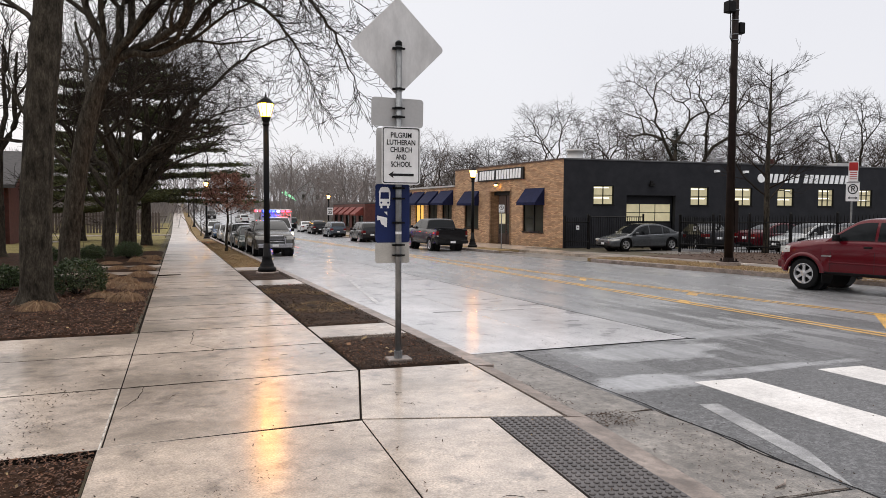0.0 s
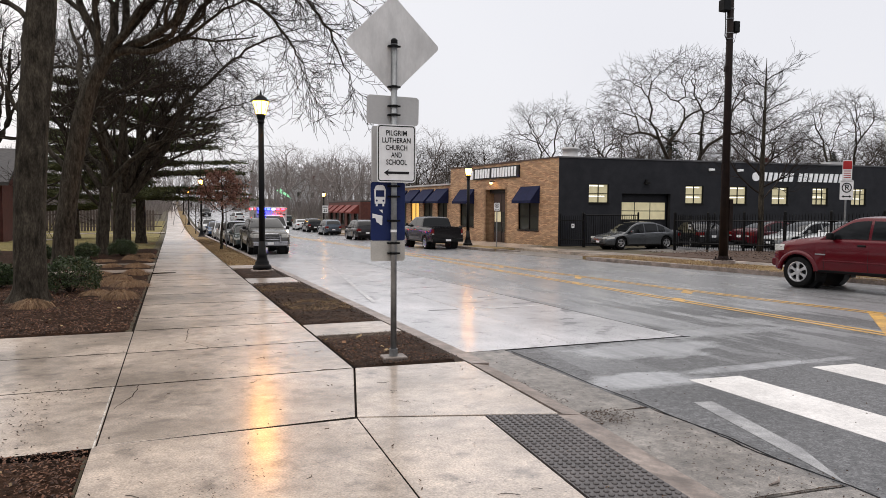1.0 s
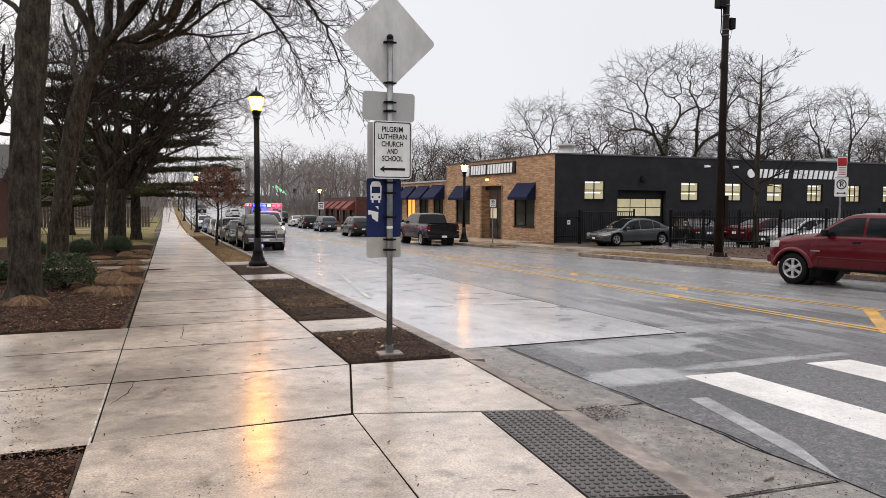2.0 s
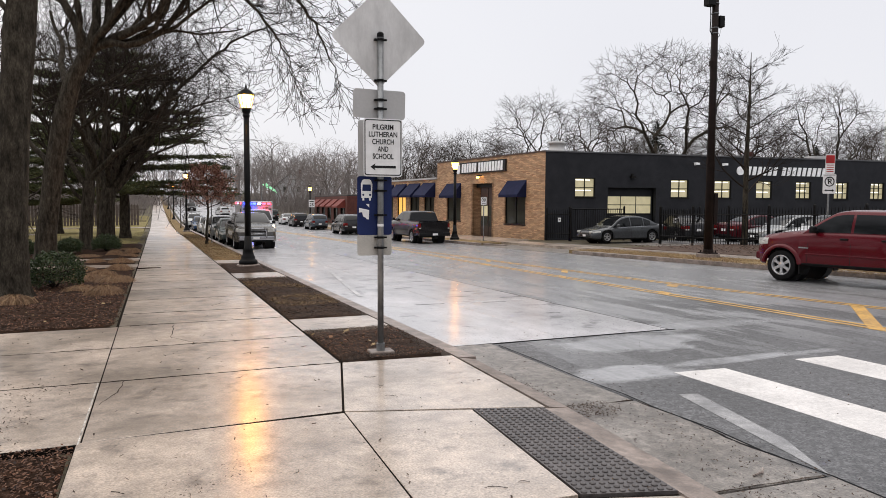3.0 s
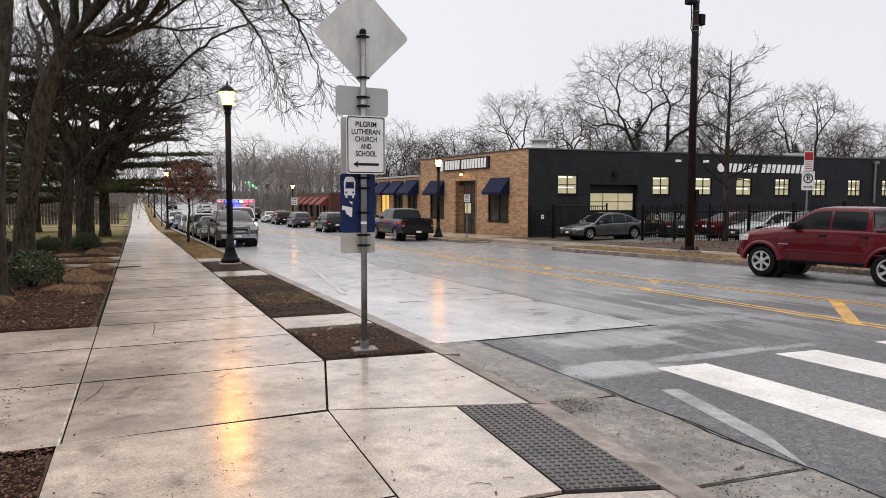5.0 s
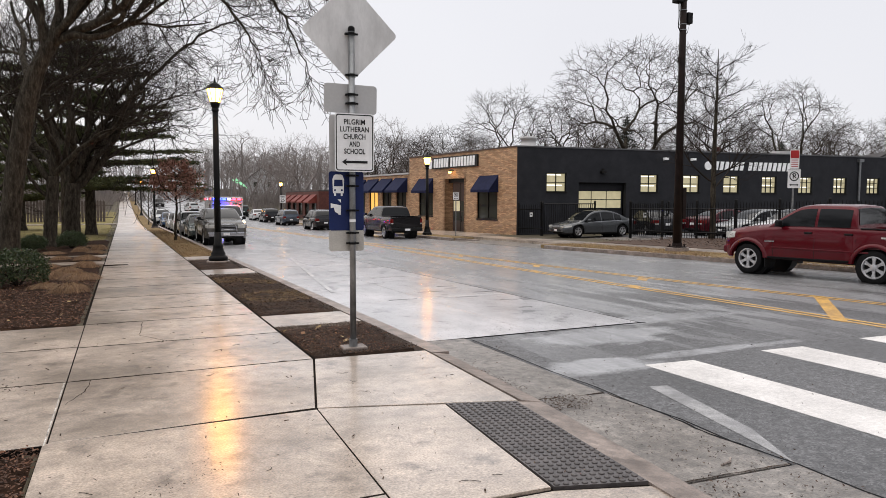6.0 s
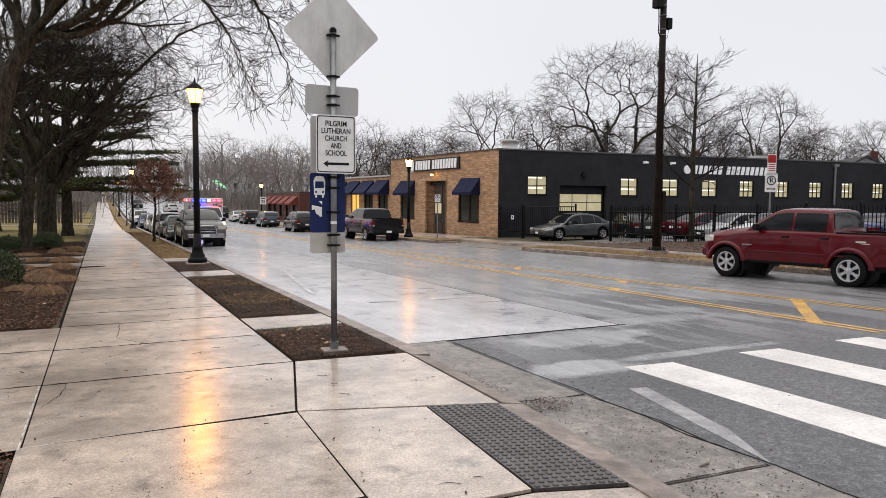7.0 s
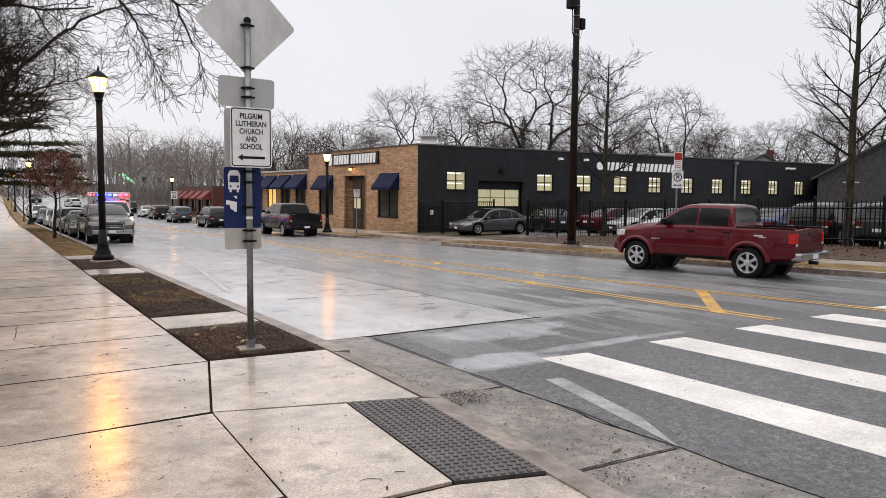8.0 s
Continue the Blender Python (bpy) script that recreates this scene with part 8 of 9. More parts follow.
# ---- shrubs, cut grass, chips ----
def shrub(x, y, rx, h, seed, label):
    rng = random.Random(seed)
    e = empty("shrub", pose(x, y, gz(y) - 0.02), label, "shrub", "shrubs")
    out = []
    for i in range(14):
        a = rng.uniform(0, 6.28)
        grow(rng, (0, 0, 0), (math.cos(a) * 0.8, math.sin(a) * 0.8, 1.0), h * 0.6, 0.014, 1, out, 0.6, 0.1, 0.15, (3, 4), 0.6)
    me = limbs_mesh("stem_mass", out)
    me.materials.append(M["twig"])
    o = new("stem_mass", me)
    o.parent = e
    V, F = [], []
    for i in range(5200):
        a, t = rng.uniform(0, 6.28), math.acos(rng.uniform(-0.65, 1))
        k = (0.70 + 0.30 * rng.random()) * (0.85 + 0.22 * noise.noise((math.cos(a) * 2 + seed, math.sin(a) * 2, t * 2)))
        c = Vector((rx * k * math.sin(t) * math.cos(a), rx * k * math.sin(t) * math.sin(a), h * 0.42 + h * 0.58 * k * math.cos(t)))
        d = Vector((rng.gauss(0, 1), rng.gauss(0, 1), rng.gauss(0.3, 0.7))).normalized() * rng.uniform(0.03, 0.055)
        b = d.cross(Vector((rng.gauss(0, 1), rng.gauss(0, 1), rng.gauss(0, 1)))).normalized() * 0.018
        j = len(V)
        V.extend((c, c + d * 0.5 + b, c + d, c + d * 0.5 - b))
        F.append((j, j + 1, j + 2, j + 3))
    me = bpy.data.meshes.new("leaf_mass")
    me.from_pydata(V, [], F)
    me.materials.append(M["leaves"])
    o = tagged(new("leaf_mass", me), "small dark evergreen leaves", kind="stuff")
    o.parent = e


shrub(-2.1, 17.5, 0.76, 0.95, 51, "dark evergreen shrub in the mulch bed")
shrub(-3.9, 19.2, 0.6, 0.7, 52, "dark evergreen shrub in the mulch bed")
shrub(-2.0, 34.0, 0.75, 0.85, 53, "dark evergreen shrub under the street trees")
shrub(-3.3, 32.5, 0.6, 0.75, 54, "dark evergreen shrub under the street trees")
shrub(-4.9, 31.5, 0.7, 0.75, 55, "dark evergreen shrub under the street trees")


def straw_clump(x, y, r, h, seed):
    rng = random.Random(seed)
    V, F = [], []
    for i in range(1300):
        a, q = rng.uniform(0, 6.28), r * math.sqrt(rng.random()) * 0.55
        p = Vector((q * math.cos(a), q * math.sin(a), 0.0))
        b = a + rng.gauss(0, 1.3)
        ln, hh = r * rng.uniform(0.4, 1.0), h * rng.uniform(0.5, 1.15) * (1 - 0.5 * q / r)
        w = Vector((-math.sin(b), math.cos(b), 0)) * rng.uniform(0.0025, 0.005)
        pts = [p, p + Vector((math.cos(b) * ln * 0.3, math.sin(b) * ln * 0.3, hh)), p + Vector((math.cos(b) * ln * 0.75, math.sin(b) * ln * 0.75, hh * 0.75)), p + Vector((math.cos(b) * ln, math.sin(b) * ln, hh * 0.15))]
        j = len(V)
        for s in pts:
            V.extend((s - w, s + w))
        for s in range(3):
            F.append((j + 2 * s, j + 2 * s + 1, j + 2 * s + 3, j + 2 * s + 2))
    me = bpy.data.meshes.new("grass_clump")
    me.from_pydata(V, [], F)
    me.materials.append(M["cutgrass"])
    o = new("grass_clump", me)
    o.matrix_world = pose(x, y, gz(y) - 0.01)
    tagged(o, "flattened clump of straw-coloured dead ornamental grass", "grass clump", "cut grass clumps")


rng = random.Random(60)
clump_places = [(-1.35, 20.6), (-1.0, 22.4), (-2.0, 22.6), (-1.7, 19.2), (-0.95, 18.6), (-1.5, 16.6), (-2.4, 14.6), (-3.9, 16.6), (-4.4, 17.8), (-3.2, 21.0), (-4.5, 21.6), (-1.1, 25.8), (-1.9, 26.4), (-2.9, 26.0), (-0.95, 29.6), (-1.5, 30.8), (-0.9, 32.4), (-2.4, 29.6), (-3.4, 28.9), (-1.2, 34.6), (-4.8, 25.6), (-1.0, 15.8), (-5.6, 19.5)]
for i, (x, y) in enumerate(clump_places):
    straw_clump(x, y, rng.uniform(0.26, 0.42), rng.uniform(0.10, 0.22), 100 + i)


def scatter(name, label, n, area, size, material, seed, lift=0.0, long=2.2, density=None, category="mulch"):
    """Many small flat pieces lying at all angles over a rectangle of the plan."""
    rng = random.Random(seed)
    x0, x1, y0, y1 = area
    V, F = [], []
    for i in range(n):
        x, y = rng.uniform(x0, x1), rng.uniform(y0, y1)
        if density and noise.noise((x * 1.3, y * 1.3, seed)) < density:
            continue
        s = size * rng.uniform(0.5, 1.5)
        a = rng.uniform(0, 6.28)
        u = Vector((math.cos(a), math.sin(a), rng.gauss(0, 0.3))).normalized() * s * long * 0.5
        v = Vector((-math.sin(a), math.cos(a), rng.gauss(0, 0.45))).normalized() * s * 0.5
        c = Vector((x, y, gz(y) + lift + rng.uniform(0, 0.02)))
        j = len(V)
        V.extend((c - u - v * 0.7, c + u * 0.8 - v, c + u + v * 0.6, c - u * 0.9 + v))
        F.append((j, j + 1, j + 2, j + 3))
    me = bpy.data.meshes.new(name)
    me.from_pydata(V, [], F)
    me.materials.append(M[material])
    return tagged(new(name, me), label, category, kind="stuff")


scatter("bark_chips", "loose brown bark chips in the near bed", 22000, (-3.2, -0.56, 0.4, 5.45), 0.011, "chips", 71, 0.012)
scatter("bark_chips", "loose brown bark chips along the path edge", 30000, (-6, -0.56, 11.2, 20), 0.014, "chips", 72, 0.012)
scatter("bark_chips", "loose brown bark chips in the planting strip", 2600, (1.9, 3.16, 7.5, 9.68), 0.011, "chips", 73, 0.008, density=-0.1)
scatter("soil_crumbs", "crumbs of dark soil in the planting strip", 5000, (1.9, 3.16, 7.5, 9.68), 0.008, "soilbits", 74, 0.008, category="soil")
scatter("bark_chips", "loose bark chips in the longer planting strip", 9000, (1.9, 3.16, 10.9, 18.25), 0.012, "soilbits", 75, 0.008)
scatter("fallen_leaves", "pale fallen leaves on the mulch", 120, (-5, -0.6, 11.2, 20), 0.03, "blades", 76, 0.03, 1.5, category="leaves")
scatter("fallen_leaves", "pale fallen leaves on the near bed", 60, (-3, -0.6, 0.5, 5.4), 0.014, "blades", 77, 0.03, 1.5, category="leaves")
scatter("fallen_leaves", "few pale leaves on the planting strip", 14, (1.9, 2.6, 8.1, 9.5), 0.045, "blades", 78, 0.025, 1.5, category="leaves")
scatter("debris", "specks of leaf and twig on the wet pavement", 420, (-3, 3.0, 1.5, 12), 0.009, "soilbits", 79, 0.001, 3.0, category="debris")
scatter("debris", "specks of leaf and grit in the gutter", 420, (3.3, 4.3, 1.5, 8.3), 0.007, "soilbits", 80, -0.085, 2.2, category="debris")
scatter("debris", "grit and leaf crumbs on the asphalt", 260, (4.3, 9, 1.5, 9), 0.008, "soilbits", 81, -0.118, 1.8, category="debris")


scatter("leaf_stain", "dark crumbs of rotted leaf on the wet pavement", 1500, (0.0, 1.35, 3.0, 4.9), 0.0045, "soilbits", 141, 0.001, 2.6, 0.18, category="debris")
scatter("leaf_stain", "dark crumbs of rotted leaf on the side path", 1500, (-2.6, -0.6, 5.6, 9.0), 0.007, "soilbits", 142, 0.001, 2.6, 0.22, category="debris")
scatter("debris", "grit and twig bits over the gutter slabs", 900, (3.3, 4.1, 1.5, 5.2), 0.006, "soilbits", 143, -0.09, 2.4, category="debris")


def blades(name, label, n, area, h, material, seed, density=None, lift=-0.01):
    rng = random.Random(seed)
    x0, x1, y0, y1 = area
    V, F = [], []
    for i in range(n):
        x, y = rng.uniform(x0, x1), rng.uniform(y0, y1)
        if density is not None and noise.noise((x * 0.9, y * 0.5, seed)) < density:
            continue
        a = rng.uniform(0, 6.28)
        w = Vector((math.cos(a), math.sin(a), 0)) * rng.uniform(0.004, 0.009)
        c = Vector((x, y, gz(y) + lift))
        t = c + Vector((rng.gauss(0, h), rng.gauss(0, h), h * rng.uniform(0.3, 1)))
        j = len(V)
        V.extend((c - w, c + w, t))
        F.append((j, j + 1, j + 2))
    me = bpy.data.meshes.new(name)
    me.from_pydata(V, [], F)
    me.materials.append(M[material])
    return tagged(new(name, me), label, "grass", kind="stuff")


blades("dead_grass", "matted dead grass in the planting strip", 9000, (1.92, 3.15, 12.5, 17.8), 0.05, "blades", 91, 0.05)
blades("dead_grass", "matted straw grass on the verge", 26000, (1.92, 3.15, 25.9, 60), 0.06, "blades", 92, -0.45)
blades("lawn_grass", "short winter grass on the lawn", 30000, (-12, -0.6, 42.2, 70), 0.06, "turfblades", 93)
blades("dead_grass", "straw grass along the far kerb", 16000, (17.2, 19.2, 10, 26), 0.06, "blades", 94, -0.5, 0.03)
# grit along the walk's edges and a thick twig
bm = bmesh.new()
tube(bm, [(-0.55, 22.4, gz(22.4) + 0.03), (-0.2, 22.45, gz(22.4) + 0.035), (0.12, 22.6, gz(22.6) + 0.03)], [0.02, 0.018, 0.01], 5)
tagged(link("fallen_stick", bm, M["twig"]), "thin dark stick lying on the wet pavement", "stick")
bm = bmesh.new()
tube(bm, [(3.62, 3.36, gz(3.4) - 0.085), (3.72, 3.38, gz(3.4) - 0.082), (3.79, 3.44, gz(3.4) - 0.085)], [0.007, 0.009, 0.005], 5)
tagged(link("fallen_stick", bm, M["curb"]), "short pale stick lying in the gutter", "stick")
rng = random.Random(99)
for i in range(16):
    x, y = rng.uniform(-0.4, 2.6), rng.uniform(3.2, 9)
    a = rng.uniform(0, 6.28)
    s = rng.uniform(0.03, 0.07)
    bm = bmesh.new()
    pts = [(x + s * t * math.cos(a + t * rng.uniform(-0.8, 0.8)), y + s * t * math.sin(a + t * 0.5), gz(y) + 0.005) for t in (-1, -0.3, 0.4, 1)]
    tube(bm, pts, [0.0016, 0.002, 0.002, 0.0012], 4)
    tagged(link("twig", bm, M["twig"]), "tiny curled twig on the wet pavement", "twig", "twigs on the pavement")


def crack(pts, w, seed, top=0.0015, mat_=None, parent=None):
    rng = random.Random(seed)
    bm = bmesh.new()
    P = []
    for (x0, y0), (x1, y1) in zip(pts, pts[1:]):
        n = max(2, int(math.hypot(x1 - x0, y1 - y0) / 0.08))
        for i in range(n):
            t = i / n
            P.append((x0 + (x1 - x0) * t + rng.gauss(0, 0.008), y0 + (y1 - y0) * t + rng.gauss(0, 0.008)))
    P.append(pts[-1])
    prev = None
    for i, (x, y) in enumerate(P):
        j, k = max(0, i - 1), min(len(P) - 1, i + 1)
        d = Vector((P[k][0] - P[j][0], P[k][1] - P[j][1], 0)).normalized()
        s = Vector((-d.y, d.x, 0)) * w * rng.uniform(0.5, 1.3) / 2
        c = Vector((x, y, gz(y) + (top(x, y) if callable(top) else top)))
        r = (bm.verts.new(c - s), bm.verts.new(c + s))
        if prev:
            bm.faces.new((prev[0], prev[1], r[1], r[0]))
        prev = r
    return part("crack", bm, mat_ or M["joint"], parent or walk_base)




def gutter_top(x, y):
    a, b = xk(y) + 0.24, 4.14
    lift = -0.075 if y < 5.25 else -0.104
    return lift + (-0.108 - lift) * min(1.0, max(0.0, (x - a) / (b - a))) + 0.002


for ya, yb in ((0.0, 5.1), (5.3, 8.3)):
    crack([(xk(ya + (yb - ya) * i / 8) + 0.25, ya + (yb - ya) * i / 8) for i in range(9)], 0.022, 11 + int(ya), gutter_top, M["soil"], gut)
crack([(3.27, 5.22), (3.6, 5.25), (4.12, 5.27)], 0.030, 21, gutter_top, M["soil"], gut)
crack([(3.1, 3.22), (3.6, 3.24), (4.12, 3.22)], 0.008, 22, gutter_top, M["soil"], gut)
crack([(4.12, 5.25), (4.16, 4.6), (4.1, 4.0), (4.13, 3.4)], 0.024, 23, gutter_top, M["seal"], gut)
M["scar"] = mat("spalled_pad_edge", (0.10, 0.098, 0.10), (0.05, 0.049, 0.05), 9, (0.4, 0.6), 0.6, 60, coat=0.6, coat_rough=0.2)
rng = random.Random(77)
for x, y, ln in ((6.2, 12.3, 0.5), (6.75, 11.6, 0.35), (5.9, 13.4, 0.6), (6.6, 14.2, 0.4), (5.4, 15.5, 0.5), (6.9, 12.9, 0.5), (6.3, 16.8, 0.7), (5.6, 19.0, 0.8), (6.5, 10.6, 0.25), (4.9, 12.48, 0.6)):
    crack([(x - ln / 2, y + rng.uniform(-0.05, 0.05)), (x, y), (x + ln / 2, y + rng.uniform(-0.08, 0.08))], rng.uniform(0.05, 0.11), int(x * 10), -0.1105, M["scar"], pad)
for y in J[6:24]:
    if y > 6:
        crack([(-0.53, y), (0.6, y), (1.87, y)], 0.018 + 0.0018 * (y - 5), int(y * 10))
for y in (7.49, 9.35):
    crack([(-8.6, y), (-3.0, y), (-0.56, y)], 0.02, int(y * 7), 0.0015, None, side)
crack([(0.22, 11.0), (0.2, 10.4), (0.15, 9.9), (0.5, 9.25)], 0.008, 1)
crack([(-0.5, 6.6), (-0.35, 7.0), (-0.32, 7.45)], 0.008, 2)
crack([(0.9, 13.0), (1.1, 13.4), (1.85, 13.6)], 0.01, 4)

# ---- buildings farther off ----


def gable_house(x, y, w, d, eave, ridge, head, wallm, roofm, label, wins=2):
    e = empty("house", pose(x, y, gz(min(y, 300)) - 0.3, 0, 0, head), label, "house")
    part("wall", prismm([(-w / 2, 0), (w / 2, 0), (w / 2, eave), (0, ridge - 0.1), (-w / 2, eave)], -d / 2, d / 2, "y"), wallm, e)
    k = (ridge - eave) / (w / 2)
    for s in (-1, 1):
        part("roof", prismm([(0, ridge), (s * (w / 2 + 0.5), eave - 0.5 * k), (s * (w / 2 + 0.5), eave - 0.5 * k - 0.2), (0, ridge - 0.2)], -d / 2 - 0.4, d / 2 + 0.4, "y"), roofm, e)
    for z in ([1.2] if eave < 4 else [1.2, 4.0]):
        for i in range(wins):
            xx = -w / 2 + w * (i + 0.7) / (wins + 0.4)
            q = part("window", boxm(xx - 0.5, xx + 0.5, -d / 2 - 0.03, -d / 2 - 0.004, z, z + 1.5), M["winglass"], e)
            part("frame", boxm(xx - 0.6, xx + 0.6, -d / 2 - 0.025, -d / 2 - 0.005, z - 0.12, z - 0.01), M["siding"], q)
    part("chimney", boxm(w * 0.2, w * 0.2 + 0.7, 0, 0.7, ridge - 1.5, ridge + 0.8), M["redbrick"], e)
    return e


x, y = polar(10.3, 205)
gable_house(x, y, 9, 11, 6.0, 9.5, -12, M["siding"], M["shingle"], "white gabled house far along the street")
gable_house(64, 66, 14, 12, 4.5, 8.5, -60, M["shingle"], M["shingle"], "dark house with chimneys behind the car lot", 3)
gable_house(78, 52, 12, 12, 4.5, 8.0, -40, M["siding"], M["shingle"], "pale house behind the car lot", 3)
x, y = polar(65.8, 74)
gable_house(x, y, 12, 12, 4.6, 8.2, -62, M["shingle"], M["shingle"], "dark grey house beyond the end of the repair shop", 3)
# row of low dark red shops
shops = empty("red_shops", pose(24.0, 92, 0, 0, 0, -3), "row of low dark red brick shops with awnings", "building")
zb = gz(100) - 0.4
hl = [(1.5 + 5.2 * i, 4.6 + 5.2 * i, zb + 0.9, zb + 2.7) for i in range(5)]
wall_y("front_wall", 0, 27, 0, 0.3, zb, zb + 4.3, hl, M["redbrick"], shops)
for a, b, c, d in hl:
    flat_y(window(shops, a, b, c, d, 0, 2, 0))
    part("awning", prismm([(-0.002, zb + 3.9), (-1.2, zb + 2.9), (-1.2, zb + 2.7), (-0.002, zb + 2.7)], a - 0.3, b + 0.3, "y"), M["redawning"], shops, "dull red awning")
part("roof", boxm(0.0, 12, 0, 27, zb + 4.31, zb + 4.45), M["shingle"], shops)
part("end_wall", boxm(0.31, 12, 0.0, 0.25, zb, zb + 4.3), M["redbrick"], shops)
part("end_wall", boxm(0.31, 12, 26.75, 27, zb, zb + 4.3), M["redbrick"], shops)
# brick building on the lawn
hall = empty("brick_hall", pose(-11.2, 58, 0, 0, 0, 2), "long dark red brick hall with a grey roof", "building")
zb = gz(58) - 0.3
wall_x("front_wall", -34, 0, 0, 0.3, zb, zb + 4.6, [(-4.2 - 4 * i, -3.0 - 4 * i, zb + 1.4, zb + 3.4) for i in range(7)], M["redbrick"], hall)
for i in range(7):
    window(hall, -4.2 - 4 * i, -3.0 - 4 * i, zb + 1.4, zb + 3.4, 0, 0, 2)
part("end_wall", prismm([(0.0, zb), (14, zb), (14, zb + 4.6), (7, zb + 7.2), (0.0, zb + 4.6)], -0.3, -0.001, "x"), M["redbrick"], hall)
for s in (-1, 1):
    part("roof", prismm([(7, zb + 7.5), (7 + s * 7.7, zb + 4.6), (7 + s * 7.7, zb + 4.35), (7, zb + 7.25)], -34.5, 0.5, "x"), M["shingle"], hall)
# board fence behind the lawn
bf = empty("board_fence", pose(-34, 96, gz(96)), "weathered grey board fence behind the lawn", "fence")
bd = prismm([(-0.13, 0), (0.13, 0), (0.13, 2.5), (0.0, 2.68), (-0.13, 2.5)], -0.012, 0.012, "y")
b0 = part("board", bd, M["fencewood"], bf)
for i in range(95):
    q = b0 if i == 0 else new("board", b0.data)
    q.parent = bf
    q.location = (0.34 * i, 0, 0)
for z in (0.5, 2.0):
    part("rail", boxm(0, 33, 0.014, 0.06, z, z + 0.1), M["fencewood"], bf)
# projecting shop sign
ps = empty("projecting_sign", pose(20.5, 66.5, 0, 0, 0, 0), "dark projecting shop sign with a light blue disc", "sign")
part("board", boxm(-0.7, 0.7, -0.05, 0.05, 1.9, 3.75), M["sign_black"], ps)
part("disc", lathem([(0.5, 0), (0.5, 0.02)], 20, pose(0, -0.051, 2.6, 90, 0, 0)), M["lightblue"], ps)
part("text_bar", boxm(-0.55, 0.55, -0.06, -0.051, 3.3, 3.6), M["letter"], ps)
part("arm", boxm(0.7, 1.2, -0.03, 0.03, 3.5, 3.6), M["frame"], ps)
# far signal and wires
sg = empty("traffic_signal", pose(15.5, 150, gz(150)), "dark signal mast with lamps far along the street", "traffic signal")
part("mast", lathem([(0.12, 0), (0.08, 7)], 8), M["galv"], sg)
bm = bmesh.new()
tube(bm, [(0, 0, 6.6), (-7, 0, 7.0)], [0.07, 0.04], 6)
part("arm", bm, M["galv"], sg)
part("signal_head", boxm(-5.2, -4.8, -0.2, 0.2, 5.9, 7.0), M["black"], sg)
part("lamp", lathem([(0.14, 0), (0.14, 0.05)], 10, pose(-5, -0.201, 6.7, 90, 0, 0)), M["red_glow"], sg)


# ---- far woods: one mass of bare stems on rising ground, haze in their colour ----
rng = random.Random(123)
ls = []
for i in range(900):
    deg, dd = (rng.uniform(-38, 26) if i % 6 else rng.uniform(26, 72)), rng.uniform(190, 380)
    x, y = polar(deg, dd)
    z = gz(min(y, 300)) - 0.5
    h = rng.uniform(9, 17)
    p = Vector((x, y, z))
    ls.append(([p, p + Vector((rng.gauss(0, 0.3), 0, h * 0.5)), p + Vector((rng.gauss(0, 0.8), 0, h))], [0.16, 0.12, 0.03], 3))
    for k in range(11):
        t = rng.uniform(0.25, 0.95)
        a, ln = rng.uniform(0, 6.28), h * 0.34 * (1.15 - t)
        q = p + Vector((0, 0, h * t))
        m = q + Vector((math.cos(a) * ln * 0.6, math.sin(a) * ln * 0.6, ln * 0.7))
        ls.append(([q, m, m + Vector((math.cos(a) * ln * 0.3, math.sin(a) * ln * 0.3, ln * 0.8))], [0.06, 0.045, 0.03], 3))
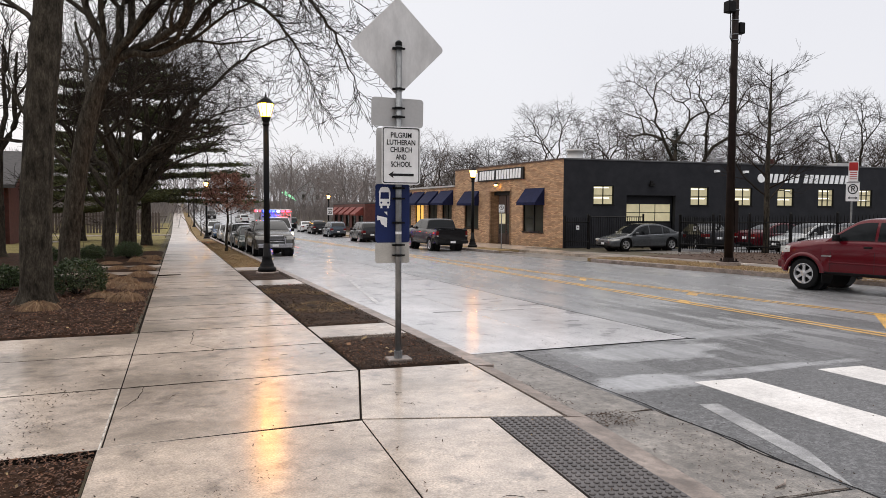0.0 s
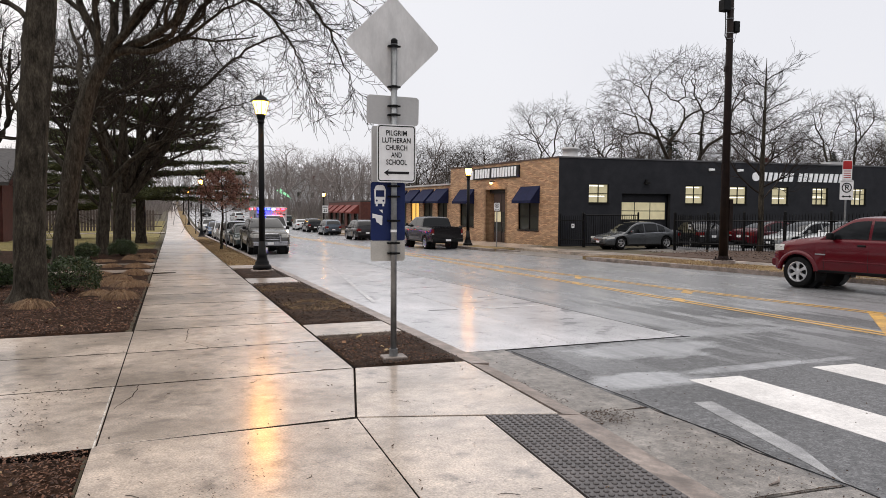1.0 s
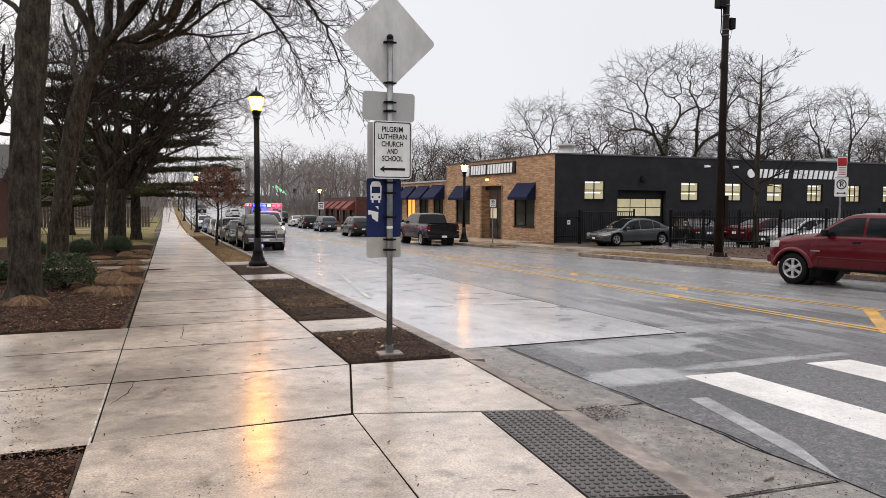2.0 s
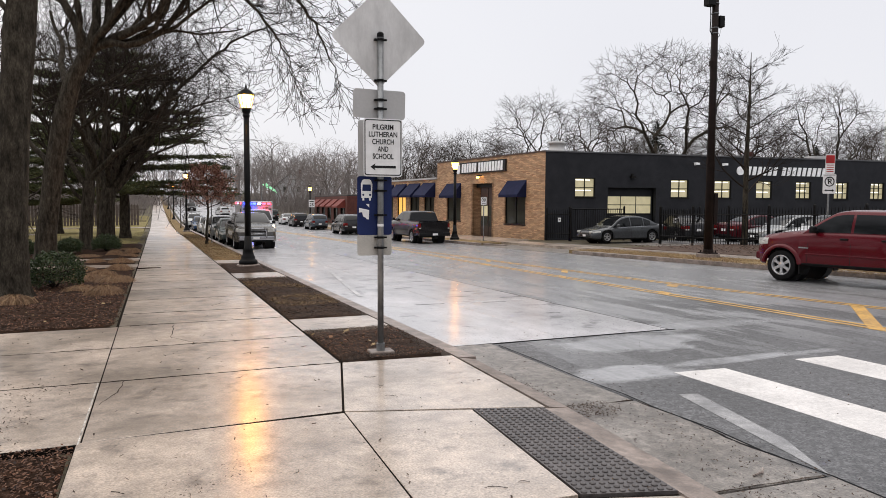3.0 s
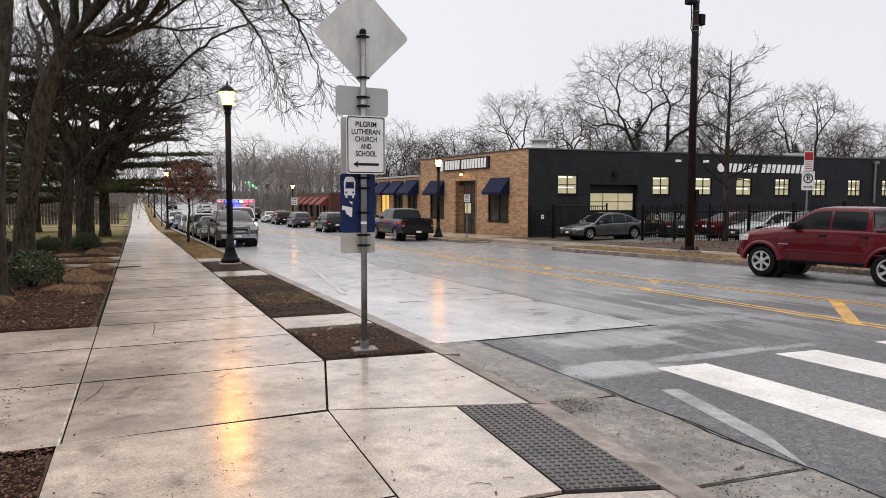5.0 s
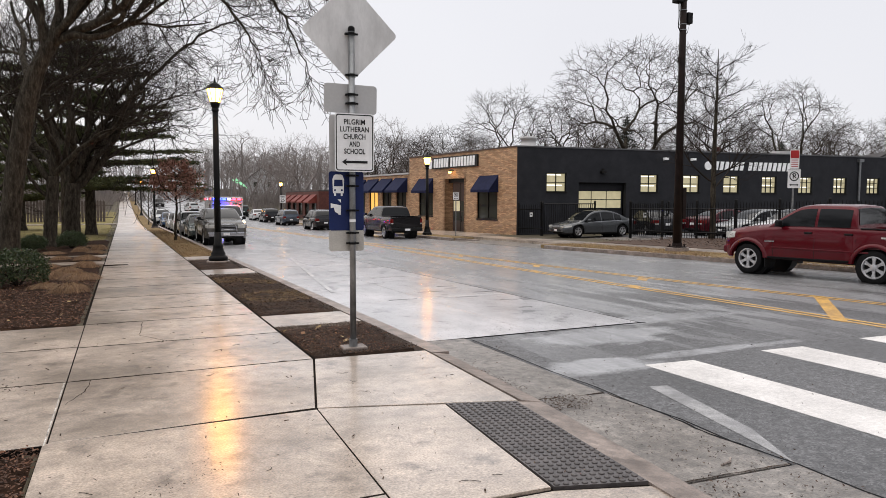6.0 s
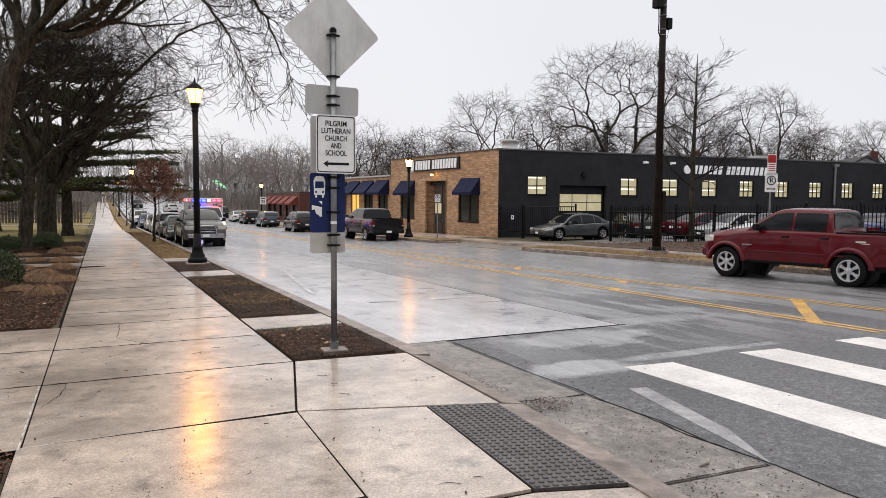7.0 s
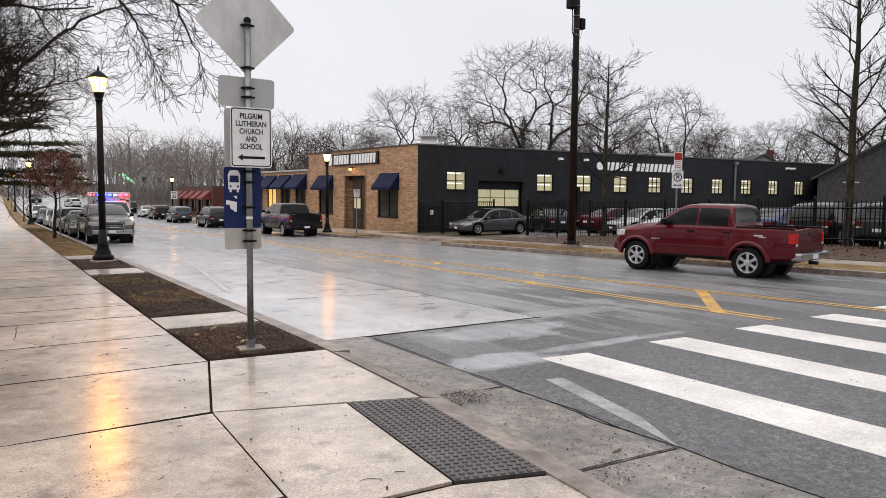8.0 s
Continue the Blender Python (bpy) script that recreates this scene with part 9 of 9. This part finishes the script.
for i in range(1700):
    deg, dd = rng.uniform(-38, 30), rng.uniform(115, 230)
    x, y = polar(deg, dd)
    if -2 < x < 32 and y < 190 and not x > 24:
        continue
    z = gz(min(y, 300)) - 0.3
    p = Vector((x, y, z))
    h = rng.uniform(2.0, 5.5)
    for k in range(9):
        a, s = rng.uniform(0, 6.28), rng.uniform(0.15, 0.6)
        q = p + Vector((rng.gauss(0, 0.8), rng.gauss(0, 0.8), 0))
        ls.append(([q, q + Vector((math.cos(a) * s * h * 0.5, math.sin(a) * s * h * 0.5, h * 0.6)), q + Vector((math.cos(a) * s * h, math.sin(a) * s * h, h * rng.uniform(0.8, 1.1)))], [0.05, 0.04, 0.02], 3))
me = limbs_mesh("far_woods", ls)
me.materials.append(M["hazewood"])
tagged(new("far_woods", me), "far bare woods on the rise, coloured pale grey-brown for haze", "woods", kind="stuff")


scatter("dirt", "crumbs of wet dirt washed against the ramp kerb", 700, (3.2, 3.75, 4.85, 5.24), 0.008, "soilbits", 131, -0.075, 1.6, category="dirt")
scatter("dirt", "crumbs of wet dirt along the kerb", 160, (3.38, 3.5, 5.6, 6.6), 0.008, "soilbits", 132, -0.09, 1.6, category="dirt")
scatter("dirt", "crumbs of wet dirt beside the gutter joint", 90, (3.1, 3.4, 2.9, 3.25), 0.008, "soilbits", 133, -0.075, 1.6, category="dirt")

# ---- small things far along the street ----
dc = empty("street_decoration", pose(*polar(7.9, 150), gz(150), 0, 0, 0), "pale green winter light figure on a street mast", "decoration")
part("mast", lathem([(0.09, 0), (0.07, 6.5)], 8), M["galv"], dc)
M["greenlight"] = mat("pale_green_light", (0.3, 0.7, 0.4), None, 5, (0.4, 0.6), emit=(0.35, 0.9, 0.5), strength=0.7)
part("figure", prismm([(0.1, 6.0), (0.9, 6.3), (1.6, 5.7), (2.6, 5.0), (3.2, 4.2), (2.4, 4.6), (1.5, 5.1), (0.6, 5.5)], -0.05, 0.05, "y"), M["greenlight"], dc)
sp = empty("speed_sign", pose(19.0, 91, gz(91), 0, 0, -12), "white speed limit sign across the street", "sign")
part("post", lathem([(0.03, 0), (0.03, 3.3)], 8), M["galv"], sp)
pl = part("plate", plate_bm(0.75, 0.95, 0.04, -0.04, 0.004, 0, 2.85), M["sign_white"], sp)
text_mesh("lettering", "25", 0.55, M["sign_black"], pl, Matrix.Translation((0, -0.045, 2.68)) @ pose(0, 0, 0, 90, 0, 0), 0.001)
part("text_bar", boxm(-0.28, 0.28, -0.046, -0.041, 3.06, 3.18), M["sign_black"], pl)
